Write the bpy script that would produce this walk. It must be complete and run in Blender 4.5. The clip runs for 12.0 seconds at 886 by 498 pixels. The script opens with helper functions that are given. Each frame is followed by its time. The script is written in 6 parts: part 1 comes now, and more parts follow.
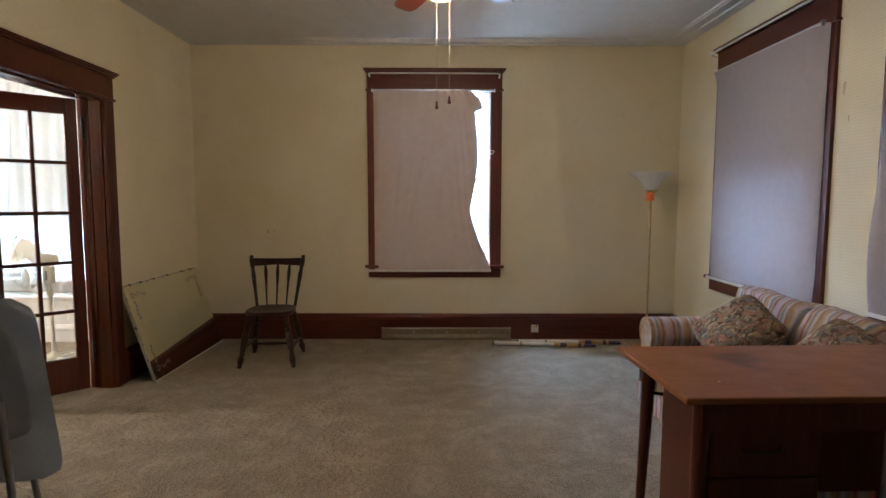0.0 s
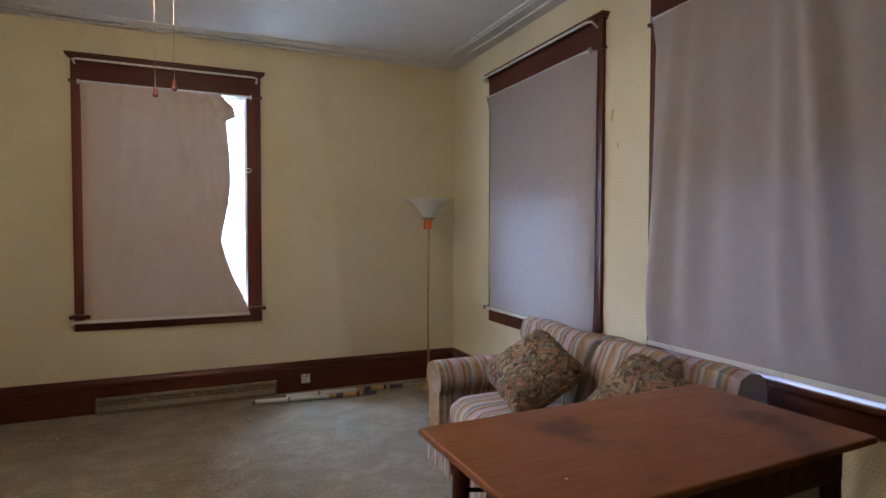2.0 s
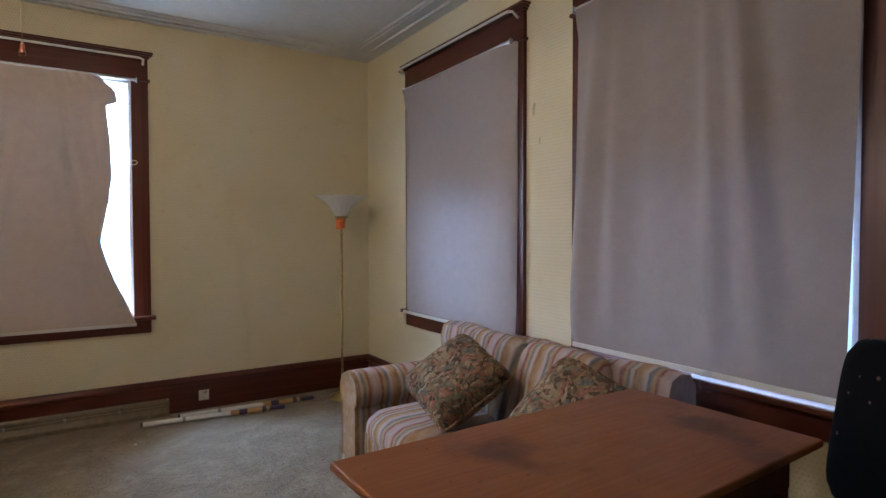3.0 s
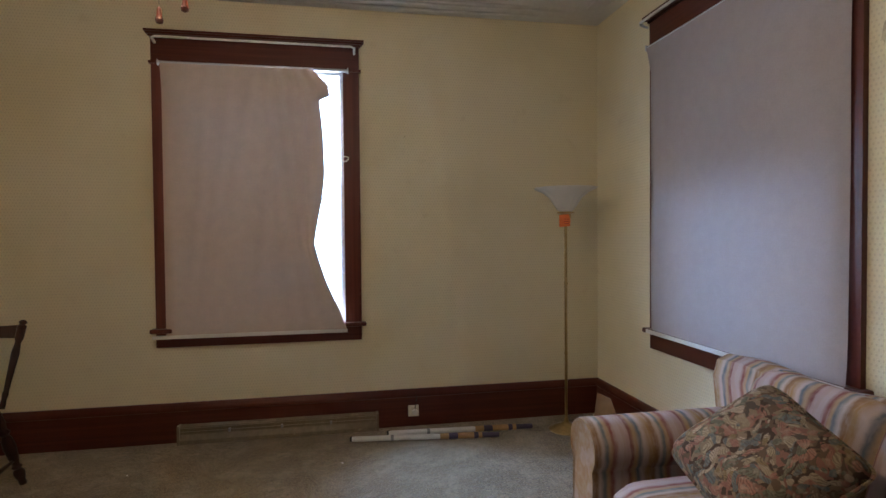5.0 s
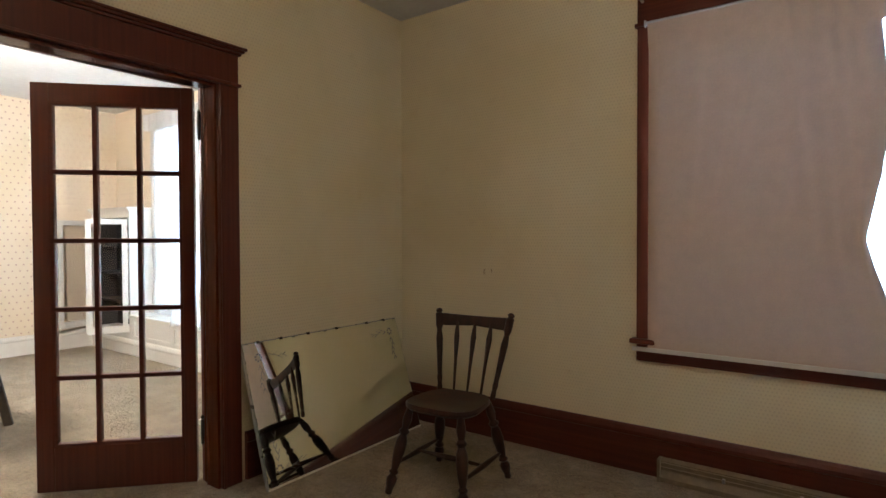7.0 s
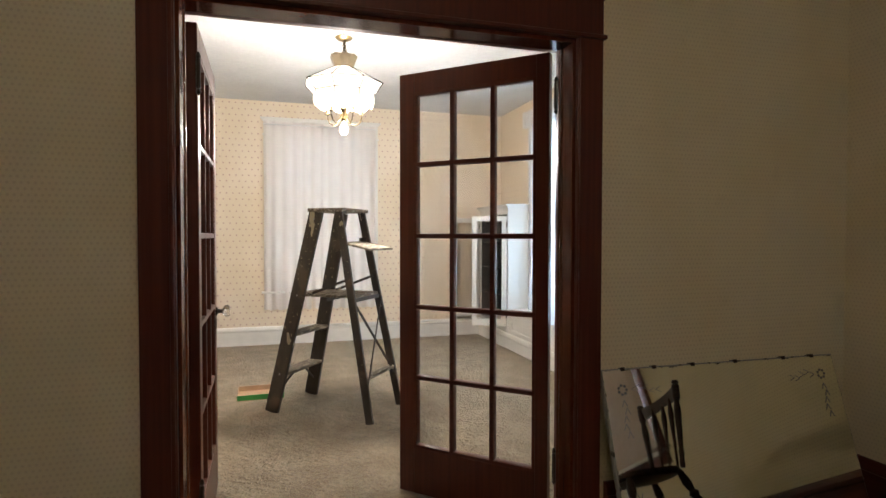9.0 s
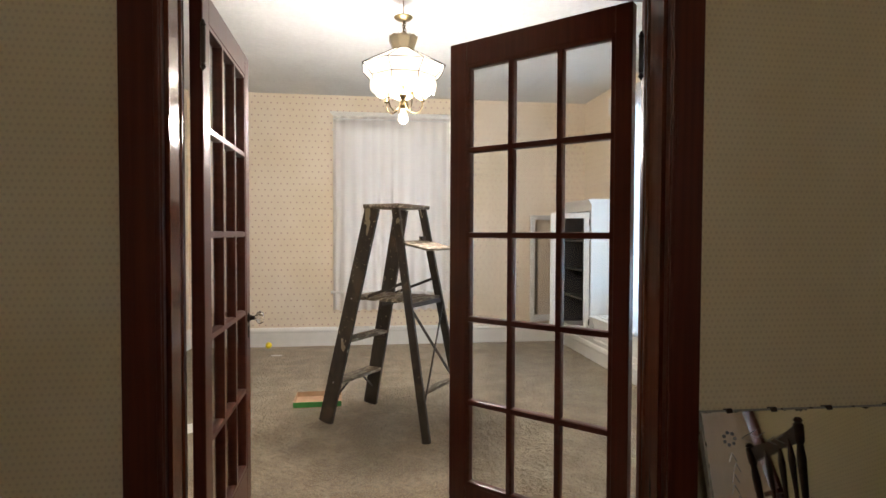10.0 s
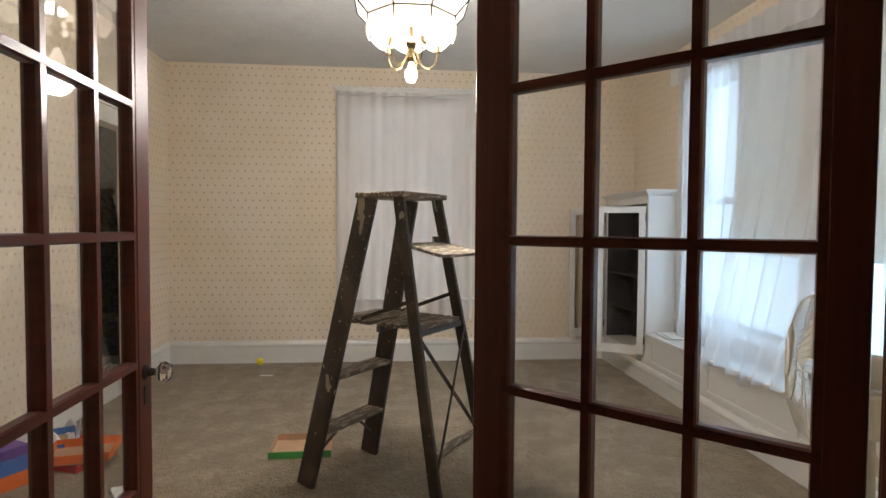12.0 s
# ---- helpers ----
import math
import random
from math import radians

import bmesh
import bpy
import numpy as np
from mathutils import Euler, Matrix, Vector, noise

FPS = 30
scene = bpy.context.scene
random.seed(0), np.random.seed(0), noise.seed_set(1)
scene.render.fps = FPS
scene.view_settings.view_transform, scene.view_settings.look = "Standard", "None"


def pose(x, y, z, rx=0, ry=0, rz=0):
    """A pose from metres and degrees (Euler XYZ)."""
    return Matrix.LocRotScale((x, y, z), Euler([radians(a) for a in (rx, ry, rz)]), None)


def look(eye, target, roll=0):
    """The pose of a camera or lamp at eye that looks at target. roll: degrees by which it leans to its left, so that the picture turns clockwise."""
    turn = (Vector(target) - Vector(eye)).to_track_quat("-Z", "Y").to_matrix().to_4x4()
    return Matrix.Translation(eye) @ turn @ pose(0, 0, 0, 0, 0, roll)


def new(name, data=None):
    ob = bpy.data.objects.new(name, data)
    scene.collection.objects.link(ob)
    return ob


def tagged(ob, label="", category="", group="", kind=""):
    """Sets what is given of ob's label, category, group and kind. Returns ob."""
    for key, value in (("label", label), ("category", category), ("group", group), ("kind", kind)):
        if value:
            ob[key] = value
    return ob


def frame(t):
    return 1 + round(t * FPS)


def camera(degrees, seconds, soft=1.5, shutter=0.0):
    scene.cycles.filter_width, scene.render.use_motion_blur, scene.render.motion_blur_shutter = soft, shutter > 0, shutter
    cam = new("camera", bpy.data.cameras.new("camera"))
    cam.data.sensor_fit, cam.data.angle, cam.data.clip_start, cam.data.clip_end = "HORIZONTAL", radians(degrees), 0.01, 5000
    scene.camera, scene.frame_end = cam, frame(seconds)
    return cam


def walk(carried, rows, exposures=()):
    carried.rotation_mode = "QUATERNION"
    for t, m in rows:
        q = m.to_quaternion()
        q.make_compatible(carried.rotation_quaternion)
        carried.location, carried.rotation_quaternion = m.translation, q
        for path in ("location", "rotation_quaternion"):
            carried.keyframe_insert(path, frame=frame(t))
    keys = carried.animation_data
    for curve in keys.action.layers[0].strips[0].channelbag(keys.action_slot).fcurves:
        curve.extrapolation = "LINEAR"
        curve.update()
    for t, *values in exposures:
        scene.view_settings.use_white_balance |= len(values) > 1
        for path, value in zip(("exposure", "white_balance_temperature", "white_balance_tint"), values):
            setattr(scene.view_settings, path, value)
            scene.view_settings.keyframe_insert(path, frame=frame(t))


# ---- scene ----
cam = camera(77.3, 12.0)
METRES, EYE, TILT, LEAN, TURN = 4.3, 1.27, 0.0, 0.0, -0.6
PATH = [
    (0, (0.501, 0.062, 1.341), (0.514, 2.055, 1.168), 0.1),
    (0.5, (0.491, 0.277, 1.339), (0.573, 2.271, 1.203), -0.1),
    (1, (0.629, 0.484, 1.328), (0.861, 2.468, 1.241), -0.1),
    (1.5, (0.653, 0.6, 1.308), (1.157, 2.535, 1.245), -0.0),
    (2, (0.645, 0.734, 1.317), (1.446, 2.565, 1.257), 0.1),
    (2.5, (0.666, 0.808, 1.302), (1.686, 2.528, 1.251), 0.0),
    (2.7, (0.694, 0.857, 1.295), (1.769, 2.542, 1.244), -0.1),
    (4.5, (0.876, 1.458, 1.304), (1.641, 3.305, 1.253), -0.2),
    (5.5, (0.975, 1.834, 1.273), (0.854, 3.83, 1.232), -0.7),
    (6.5, (0.776, 2.166, 1.275), (-0.061, 3.982, 1.227), -0.2),
    (7, (0.707, 2.367, 1.264), (-0.461, 3.989, 1.223), -0.2),
    (7.7, (0.621, 2.588, 1.249), (-0.985, 3.78, 1.22), -0.2),
    (9.3, (0.007, 2.924, 1.261), (-1.943, 3.366, 1.208), 0.1),
    (9.5, (-0.079, 2.99, 1.265), (-2.045, 3.356, 1.21), 0.1),
    (10, (-0.229, 3.069, 1.26), (-2.212, 3.324, 1.204), 0.2),
    (10.5, (-0.507, 3.119, 1.261), (-2.496, 3.319, 1.198), 0.3),
    (11, (-0.714, 3.13, 1.268), (-2.704, 3.319, 1.201), 0.4),
    (11.2, (-0.791, 3.146, 1.254), (-2.782, 3.321, 1.2), 0.9),
    (11.5, (-0.982, 3.179, 1.27), (-2.972, 3.362, 1.201), 0.5),
    (12, (-1.202, 3.203, 1.28), (-3.194, 3.374, 1.206), 0.4),
]
walk(cam, [(t, look(eye, target, roll)) for t, eye, target, roll in PATH],
     [(0, -0.09), (1.0, -0.17), (2.5, -0.20), (4.5, -0.35), (5.5, -0.20), (6.5, -0.10), (7.7, -0.36), (9.5, -0.83), (10.5, -1.0), (11.5, -1.30), (12.0, -1.50)])

# ---- world and lamps ----
world = bpy.data.worlds.new("world")
scene.world = world
world.use_nodes = True
_wn = world.node_tree
_sky = _wn.nodes.new("ShaderNodeTexSky")
_sky.sky_type, _sky.sun_disc, _sky.sun_elevation, _sky.sun_rotation = "NISHITA", False, radians(48), radians(150)
_bg = _wn.nodes["Background"]
_bg.inputs["Strength"].default_value = 0.12
_wn.links.new(_sky.outputs[0], _bg.inputs["Color"])


def lamp(name, kind, m, energy, color=(1, 1, 1), size=0.1, size_y=None):
    d = bpy.data.lights.new(name, kind)
    d.energy, d.color = energy, color
    if kind == "AREA":
        d.shape = "RECTANGLE"
        d.size, d.size_y = size, size_y or size
    elif kind == "POINT":
        d.shadow_soft_size = size
    ob = new(name, d)
    ob.matrix_world = m
    return ob


sun = lamp("sun", "SUN", look((0, 0, 8), (0.3, 5.5, 0)), 2.5, (1.0, 0.95, 0.88))
sun.data.angle = radians(0.5)
lamp("day_north", "AREA", look((0.45, 5.75, 1.55), (1.3, 0, -0.3)), 150, (0.50, 0.70, 1.0), 1.0, 1.6)
lamp("day_north_high", "AREA", look((0.15, 6.7, 3.0), (0.88, 5.33, 1.55)), 1700, (0.36, 0.57, 1.0), 1.9, 0.8)
lamp("day_east", "AREA", look((3.15, 3.98, 1.35), (0, 3.98, 1.0)), 125, (0.38, 0.57, 1.0), 0.85, 1.5)
lamp("day_east_near", "AREA", look((3.15, 2.28, 1.35), (0, 2.28, 1.0)), 50, (0.44, 0.60, 1.0), 0.8, 1.5)
lamp("day_dining_west", "AREA", look((-6.85, 3.3, 1.5), (0, 3.3, 1.3)), 55, (0.80, 0.86, 1.0), 1.1, 1.7)
lamp("day_dining_north", "AREA", look((-4.1, 5.9, 1.5), (-4.1, 0, 1.2)), 150, (0.45, 0.70, 1.0), 2.6, 1.8)

# ---- materials ----
def material(name, color, rough=0.6, metal=0.0, bump=0.0, scale=20.0, vary=0.12, spec=0.5, stain=0.0, stretch=(1, 1, 1), coat=0.0, color2=None, trans=0.0):
    m = bpy.data.materials.new(name)
    m.use_nodes = True
    nt = m.node_tree
    N, L = nt.nodes, nt.links
    b = N["Principled BSDF"]
    b.inputs["Roughness"].default_value, b.inputs["Metallic"].default_value = rough, metal
    b.inputs["Specular IOR Level"].default_value = spec
    b.inputs["Coat Weight"].default_value = coat
    b.inputs["Coat Roughness"].default_value = 0.12
    tc, mp = N.new("ShaderNodeTexCoord"), N.new("ShaderNodeMapping")
    mp.inputs["Scale"].default_value = stretch
    L.new(tc.outputs["Object"], mp.inputs[0])
    n1, n2 = N.new("ShaderNodeTexNoise"), N.new("ShaderNodeTexNoise")
    n1.inputs["Scale"].default_value, n1.inputs["Detail"].default_value = scale, 6
    n2.inputs["Scale"].default_value, n2.inputs["Detail"].default_value = scale * 0.12, 3
    L.new(mp.outputs[0], n1.inputs[0]), L.new(mp.outputs[0], n2.inputs[0])
    mix = N.new("ShaderNodeMath")
    mix.operation = "MULTIPLY_ADD"
    mix.inputs[1].default_value = 0.5
    half = N.new("ShaderNodeMath")
    half.operation = "MULTIPLY"
    half.inputs[1].default_value = 0.5
    L.new(n1.outputs[0], mix.inputs[0]), L.new(n2.outputs[0], half.inputs[0]), L.new(half.outputs[0], mix.inputs[2])
    ramp = N.new("ShaderNodeValToRGB")
    c2 = color2 or tuple(min(1, c * (1 + vary)) for c in color)
    c1 = tuple(c * (1 - vary) for c in color)
    ramp.color_ramp.elements[0].position, ramp.color_ramp.elements[1].position = 0.38, 0.62
    ramp.color_ramp.elements[0].color, ramp.color_ramp.elements[1].color = (*c1, 1), (*c2, 1)
    L.new(mix.outputs[0], ramp.inputs[0]), L.new(ramp.outputs[0], b.inputs["Base Color"])
    if bump:
        bp = N.new("ShaderNodeBump")
        bp.inputs["Strength"].default_value, bp.inputs["Distance"].default_value = bump, 0.004
        L.new(n1.outputs[0], bp.inputs["Height"]), L.new(bp.outputs[0], b.inputs["Normal"])
    if trans:
        tr, ms = N.new("ShaderNodeBsdfTranslucent"), N.new("ShaderNodeMixShader")
        L.new(ramp.outputs[0], tr.inputs[0])
        ms.inputs[0].default_value = trans
        L.new(b.outputs[0], ms.inputs[1]), L.new(tr.outputs[0], ms.inputs[2])
        L.new(ms.outputs[0], N["Material Output"].inputs[0])
    return m


def mathnode(nt, op, a, b=None, c=None):
    n = nt.nodes.new("ShaderNodeMath")
    n.operation = op
    for i, v in enumerate((a, b, c)):
        if v is None:
            continue
        if isinstance(v, (int, float)):
            n.inputs[i].default_value = v
        else:
            nt.links.new(v, n.inputs[i])
    return n.outputs[0]


def mixcolor(nt, fac, a, b):
    n = nt.nodes.new("ShaderNodeMix")
    n.data_type = "RGBA"
    for sock, v in ((n.inputs["Factor"], fac), (n.inputs["A"], a), (n.inputs["B"], b)):
        if isinstance(v, tuple):
            sock.default_value = (*v, 1)
        elif isinstance(v, (int, float)):
            sock.default_value = v
        else:
            nt.links.new(v, sock)
    return n.outputs["Result"]


def noise_out(nt, vec, scale, detail=4, out=0):
    n = nt.nodes.new("ShaderNodeTexNoise")
    n.inputs["Scale"].default_value, n.inputs["Detail"].default_value = scale, detail
    nt.links.new(vec, n.inputs[0])
    return n.outputs[out]


def smooth(nt, v, lo, hi):
    n = nt.nodes.new("ShaderNodeMapRange")
    n.interpolation_type = "SMOOTHSTEP"
    n.inputs[1].default_value, n.inputs[2].default_value = lo, hi
    nt.links.new(v, n.inputs[0])
    return n.outputs[0]


def blank(name, rough=0.6, spec=0.5):
    m = bpy.data.materials.new(name)
    m.use_nodes = True
    nt = m.node_tree
    b = nt.nodes["Principled BSDF"]
    b.inputs["Roughness"].default_value, b.inputs["Specular IOR Level"].default_value = rough, spec
    tc = nt.nodes.new("ShaderNodeTexCoord")
    return m, nt, b, tc.outputs["Object"]


def bump_into(nt, b, height, strength, dist):
    bp = nt.nodes.new("ShaderNodeBump")
    bp.inputs["Strength"].default_value, bp.inputs["Distance"].default_value = strength, dist
    nt.links.new(height, bp.inputs["Height"]), nt.links.new(bp.outputs[0], b.inputs["Normal"])


def wallpaper(name, base, dot, pitch, size, amount, relief):
    """Paper with a small offset motif on an even lattice; pitch is its step in metres."""
    m, nt, b, vec = blank(name, 0.62, 0.35)
    sep = nt.nodes.new("ShaderNodeSeparateXYZ")
    nt.links.new(vec, sep.inputs[0])
    u = mathnode(nt, "ADD", sep.outputs[0], sep.outputs[1])
    u, v = mathnode(nt, "DIVIDE", u, pitch), mathnode(nt, "DIVIDE", sep.outputs[2], pitch)
    row = mathnode(nt, "MODULO", mathnode(nt, "FLOOR", v), 2)
    u = mathnode(nt, "MULTIPLY_ADD", row, 0.5, u)
    du = mathnode(nt, "ABSOLUTE", mathnode(nt, "SUBTRACT", mathnode(nt, "FRACT", mathnode(nt, "ADD", u, 50)), 0.5))
    dv = mathnode(nt, "ABSOLUTE", mathnode(nt, "SUBTRACT", mathnode(nt, "FRACT", v), 0.5))
    d = mathnode(nt, "SQRT", mathnode(nt, "ADD", mathnode(nt, "POWER", du, 2), mathnode(nt, "POWER", dv, 2)))
    ripple = mathnode(nt, "MULTIPLY_ADD", noise_out(nt, vec, 160), 0.12, d)
    fac = mathnode(nt, "SUBTRACT", 1.0, smooth(nt, ripple, size, size + 0.12))
    fac = mathnode(nt, "MULTIPLY", fac, amount)
    tone = smooth(nt, noise_out(nt, vec, 1.4, 5), 0.35, 0.7)
    paper = mixcolor(nt, tone, base, tuple(c * k for c, k in zip(base, (0.93, 0.91, 0.84))))
    fine = smooth(nt, noise_out(nt, vec, 9, 6), 0.62, 0.8)
    paper = mixcolor(nt, mathnode(nt, "MULTIPLY", fine, 0.25), paper, tuple(c * k for c, k in zip(base, (0.72, 0.66, 0.55))))
    nt.links.new(mixcolor(nt, fac, paper, dot), b.inputs["Base Color"])
    bump_into(nt, b, mathnode(nt, "ADD", fac, mathnode(nt, "MULTIPLY", noise_out(nt, vec, 300), 0.3)), relief, 0.002)
    return m


def carpet_material():
    m, nt, b, vec = blank("carpet", 0.95, 0.1)
    big = smooth(nt, noise_out(nt, vec, 5.5, 6), 0.4, 0.62)
    mid = smooth(nt, noise_out(nt, vec, 30, 6), 0.42, 0.66)
    fine = noise_out(nt, vec, 170, 6)
    c = mixcolor(nt, big, (0.185, 0.145, 0.090), (0.345, 0.28, 0.19))
    patch = smooth(nt, noise_out(nt, vec, 13, 5), 0.44, 0.60)
    c = mixcolor(nt, mathnode(nt, "MULTIPLY", patch, 0.45), c, (0.155, 0.12, 0.078))
    c = mixcolor(nt, mathnode(nt, "MULTIPLY", mid, 0.75), c, (0.18, 0.14, 0.095))
    c = mixcolor(nt, smooth(nt, fine, 0.46, 0.62), c, (0.46, 0.375, 0.255))
    c = mixcolor(nt, mathnode(nt, "MULTIPLY", smooth(nt, noise_out(nt, vec, 110, 5), 0.50, 0.66), 0.6), c, (0.13, 0.098, 0.065))
    nt.links.new(c, b.inputs["Base Color"])
    b.inputs["Sheen Weight"].default_value = 0.15
    bump_into(nt, b, mathnode(nt, "ADD", fine, mathnode(nt, "MULTIPLY", mid, 0.8)), 0.9, 0.012)
    return m


def wood_material(name, dark, light, rough, stretch=(14, 14, 0.35), coat=0.4, scale=4.0):
    m, nt, b, vec = blank(name, rough, 0.35)
    mp = nt.nodes.new("ShaderNodeMapping")
    mp.inputs["Scale"].default_value = stretch
    nt.links.new(vec, mp.inputs[0])
    grain = noise_out(nt, mp.outputs[0], scale, 8)
    blot = noise_out(nt, vec, 3.0, 4)
    c = mixcolor(nt, smooth(nt, grain, 0.22, 0.78), dark, light)
    c = mixcolor(nt, mathnode(nt, "MULTIPLY", smooth(nt, blot, 0.2, 0.9), 0.25), c, tuple(x * 0.7 for x in dark))
    nt.links.new(c, b.inputs["Base Color"])
    b.inputs["Coat Weight"].default_value, b.inputs["Coat Roughness"].default_value = 0.0, 0.3
    r = nt.nodes.new("ShaderNodeMapRange")
    r.inputs[3].default_value, r.inputs[4].default_value = rough * 0.9, min(1, rough * 1.15)
    nt.links.new(grain, r.inputs[0]), nt.links.new(r.outputs[0], b.inputs["Roughness"])
    bump_into(nt, b, grain, 0.04, 0.001)
    return m


def glass_material(name, tint=(1, 1, 1)):
    m = bpy.data.materials.new(name)
    m.use_nodes = True
    nt = m.node_tree
    N, L = nt.nodes, nt.links
    t, g, fr, ms = N.new("ShaderNodeBsdfTransparent"), N.new("ShaderNodeBsdfGlossy"), N.new("ShaderNodeLayerWeight"), N.new("ShaderNodeMixShader")
    t.inputs[0].default_value = (*[0.97 * c for c in tint], 1)
    g.inputs["Roughness"].default_value = 0.02
    fr.inputs[0].default_value = 0.5
    f2 = mathnode(nt, "MULTIPLY_ADD", mathnode(nt, "POWER", fr.outputs["Facing"], 4.5), 0.75, 0.035)
    L.new(f2, ms.inputs[0]), L.new(t.outputs[0], ms.inputs[1]), L.new(g.outputs[0], ms.inputs[2]), L.new(ms.outputs[0], N["Material Output"].inputs[0])
    return m


def sheer_material(name, color, opacity, glow=0.6):
    """Thin cloth: part see-through, part scattering light to both sides."""
    m = bpy.data.materials.new(name)
    m.use_nodes = True
    nt = m.node_tree
    N, L = nt.nodes, nt.links
    t, d, s = N.new("ShaderNodeBsdfTransparent"), N.new("ShaderNodeBsdfDiffuse"), N.new("ShaderNodeBsdfTranslucent")
    a, c = N.new("ShaderNodeMixShader"), N.new("ShaderNodeMixShader")
    tc = N.new("ShaderNodeTexCoord")
    n = noise_out(nt, tc.outputs["Object"], 6, 4)
    col = mixcolor(nt, n, tuple(x * 0.92 for x in color), color)
    L.new(col, d.inputs[0]), L.new(col, s.inputs[0])
    a.inputs[0].default_value, c.inputs[0].default_value = glow, opacity
    L.new(d.outputs[0], a.inputs[1]), L.new(s.outputs[0], a.inputs[2])
    L.new(t.outputs[0], c.inputs[1]), L.new(a.outputs[0], c.inputs[2]), L.new(c.outputs[0], N["Material Output"].inputs[0])
    return m


def glow_material(name, color, strength):
    m = bpy.data.materials.new(name)
    m.use_nodes = True
    b = m.node_tree.nodes["Principled BSDF"]
    b.inputs["Base Color"].default_value = (*color, 1)
    b.inputs["Emission Color"].default_value, b.inputs["Emission Strength"].default_value = (*color, 1), strength
    return m


MAT = dict(
    paper_a=wallpaper("embossed_cream_paper", (0.77, 0.70, 0.505), (0.54, 0.46, 0.32), 0.0185, 0.24, 0.36, 0.9),
    paper_b=wallpaper("dotted_cream_paper", (0.76, 0.655, 0.515), (0.46, 0.29, 0.25), 0.068, 0.12, 0.8, 0.1),
    carpet=carpet_material(),
    ceiling=material("ceiling_paint", (0.62, 0.62, 0.60), 0.8, bump=0.25, scale=30, vary=0.05),
    wood=wood_material("mahogany_trim", (0.070, 0.015, 0.008), (0.112, 0.027, 0.014), 0.30),
    wood_gloss=wood_material("varnished_jamb", (0.075, 0.018, 0.008), (0.13, 0.036, 0.016), 0.14),
    wood_h=wood_material("mahogany_rail", (0.070, 0.015, 0.008), (0.112, 0.027, 0.014), 0.30, (0.35, 0.35, 14)),
    white=material("white_gloss_paint", (0.72, 0.70, 0.65), 0.4, bump=0.1, scale=12, vary=0.04),
    plaster=material("plain_plaster", (0.5, 0.48, 0.42), 0.8),
    glass=glass_material("clear_pane"),
    # emission that stands in for outdoor brightness; the east copy is set dimmer
    skyglow=glow_material("outdoor_glow", (0.66, 0.84, 1.0), 2.8),
    skyglow_east=glow_material("dim_outdoor_glow", (0.50, 0.72, 1.0), 0.75),
)


# ---- mesh helpers ----
def box(bm, lo, hi, m=None):
    """A box between two corners, turned by m."""
    vs = [bm.verts.new((x, y, z)) for x in (lo[0], hi[0]) for y in (lo[1], hi[1]) for z in (lo[2], hi[2])]
    for f in ((0, 1, 3, 2), (4, 6, 7, 5), (0, 4, 5, 1), (2, 3, 7, 6), (0, 2, 6, 4), (1, 5, 7, 3)):
        bm.faces.new([vs[i] for i in f])
    if m is not None:
        for v in vs:
            v.co = m @ v.co
    return vs


def bevelled(lo, hi, r=0.004, seg=2, m=None):
    bm = bmesh.new()
    box(bm, lo, hi, m)
    bmesh.ops.recalc_face_normals(bm, faces=bm.faces)
    bmesh.ops.bevel(bm, geom=bm.edges[:], offset=r, segments=seg, affect="EDGES", profile=0.5)
    return bm


def lathe(bm, profile, at=(0, 0, 0), seg=20, m=None):
    """Turned shape: profile of (radius, height)."""
    rings = []
    for r, z in profile:
        rings.append([bm.verts.new((at[0] + r * math.cos(2 * math.pi * i / seg), at[1] + r * math.sin(2 * math.pi * i / seg), at[2] + z)) for i in range(seg)])
    for a, b in zip(rings, rings[1:]):
        for i in range(seg):
            bm.faces.new((a[i], a[(i + 1) % seg], b[(i + 1) % seg], b[i]))
    if profile[0][0] > 1e-4:
        bm.faces.new(rings[0][::-1])
    if profile[-1][0] > 1e-4:
        bm.faces.new(rings[-1])
    if m is not None:
        for ring in rings:
            for v in ring:
                v.co = m @ v.co
    return rings


def along(a, b):
    """A frame whose z axis runs from a to b."""
    a, b = Vector(a), Vector(b)
    return Matrix.Translation(a) @ (b - a).to_track_quat("Z", "Y").to_matrix().to_4x4()


def turned(bm, a, b, profile, seg=14):
    """A turned bar from a to b; profile of (radius, share of the length)."""
    n = (Vector(b) - Vector(a)).length
    lathe(bm, [(r, t * n) for r, t in profile], seg=seg, m=along(a, b))


def bar(bm, a, b, w, d, up=(0, 0, 1)):
    """A rectangular bar from a to b."""
    a, b = Vector(a), Vector(b)
    z = (b - a).normalized()
    x = Vector(up).cross(z)
    x = x.normalized() if x.length > 1e-4 else Vector((1, 0, 0))
    y = z.cross(x)
    m = Matrix((x, y, z)).transposed().to_4x4()
    m.translation = a
    box(bm, (-w / 2, -d / 2, 0), (w / 2, d / 2, (b - a).length), m)


def tube(bm, pts, r, seg=8):
    """A round cord or pipe through points."""
    pts = [Vector(p) for p in pts]
    rings = []
    for i, p in enumerate(pts):
        d = (pts[min(i + 1, len(pts) - 1)] - pts[max(i - 1, 0)]).normalized()
        q = d.to_track_quat("Z", "Y").to_matrix()
        rings.append([bm.verts.new(p + q @ Vector((r * math.cos(6.28318 * k / seg), r * math.sin(6.28318 * k / seg), 0))) for k in range(seg)])
    for a, b in zip(rings, rings[1:]):
        for i in range(seg):
            bm.faces.new((a[i], a[(i + 1) % seg], b[(i + 1) % seg], b[i]))
    bm.faces.new(rings[0][::-1]), bm.faces.new(rings[-1])


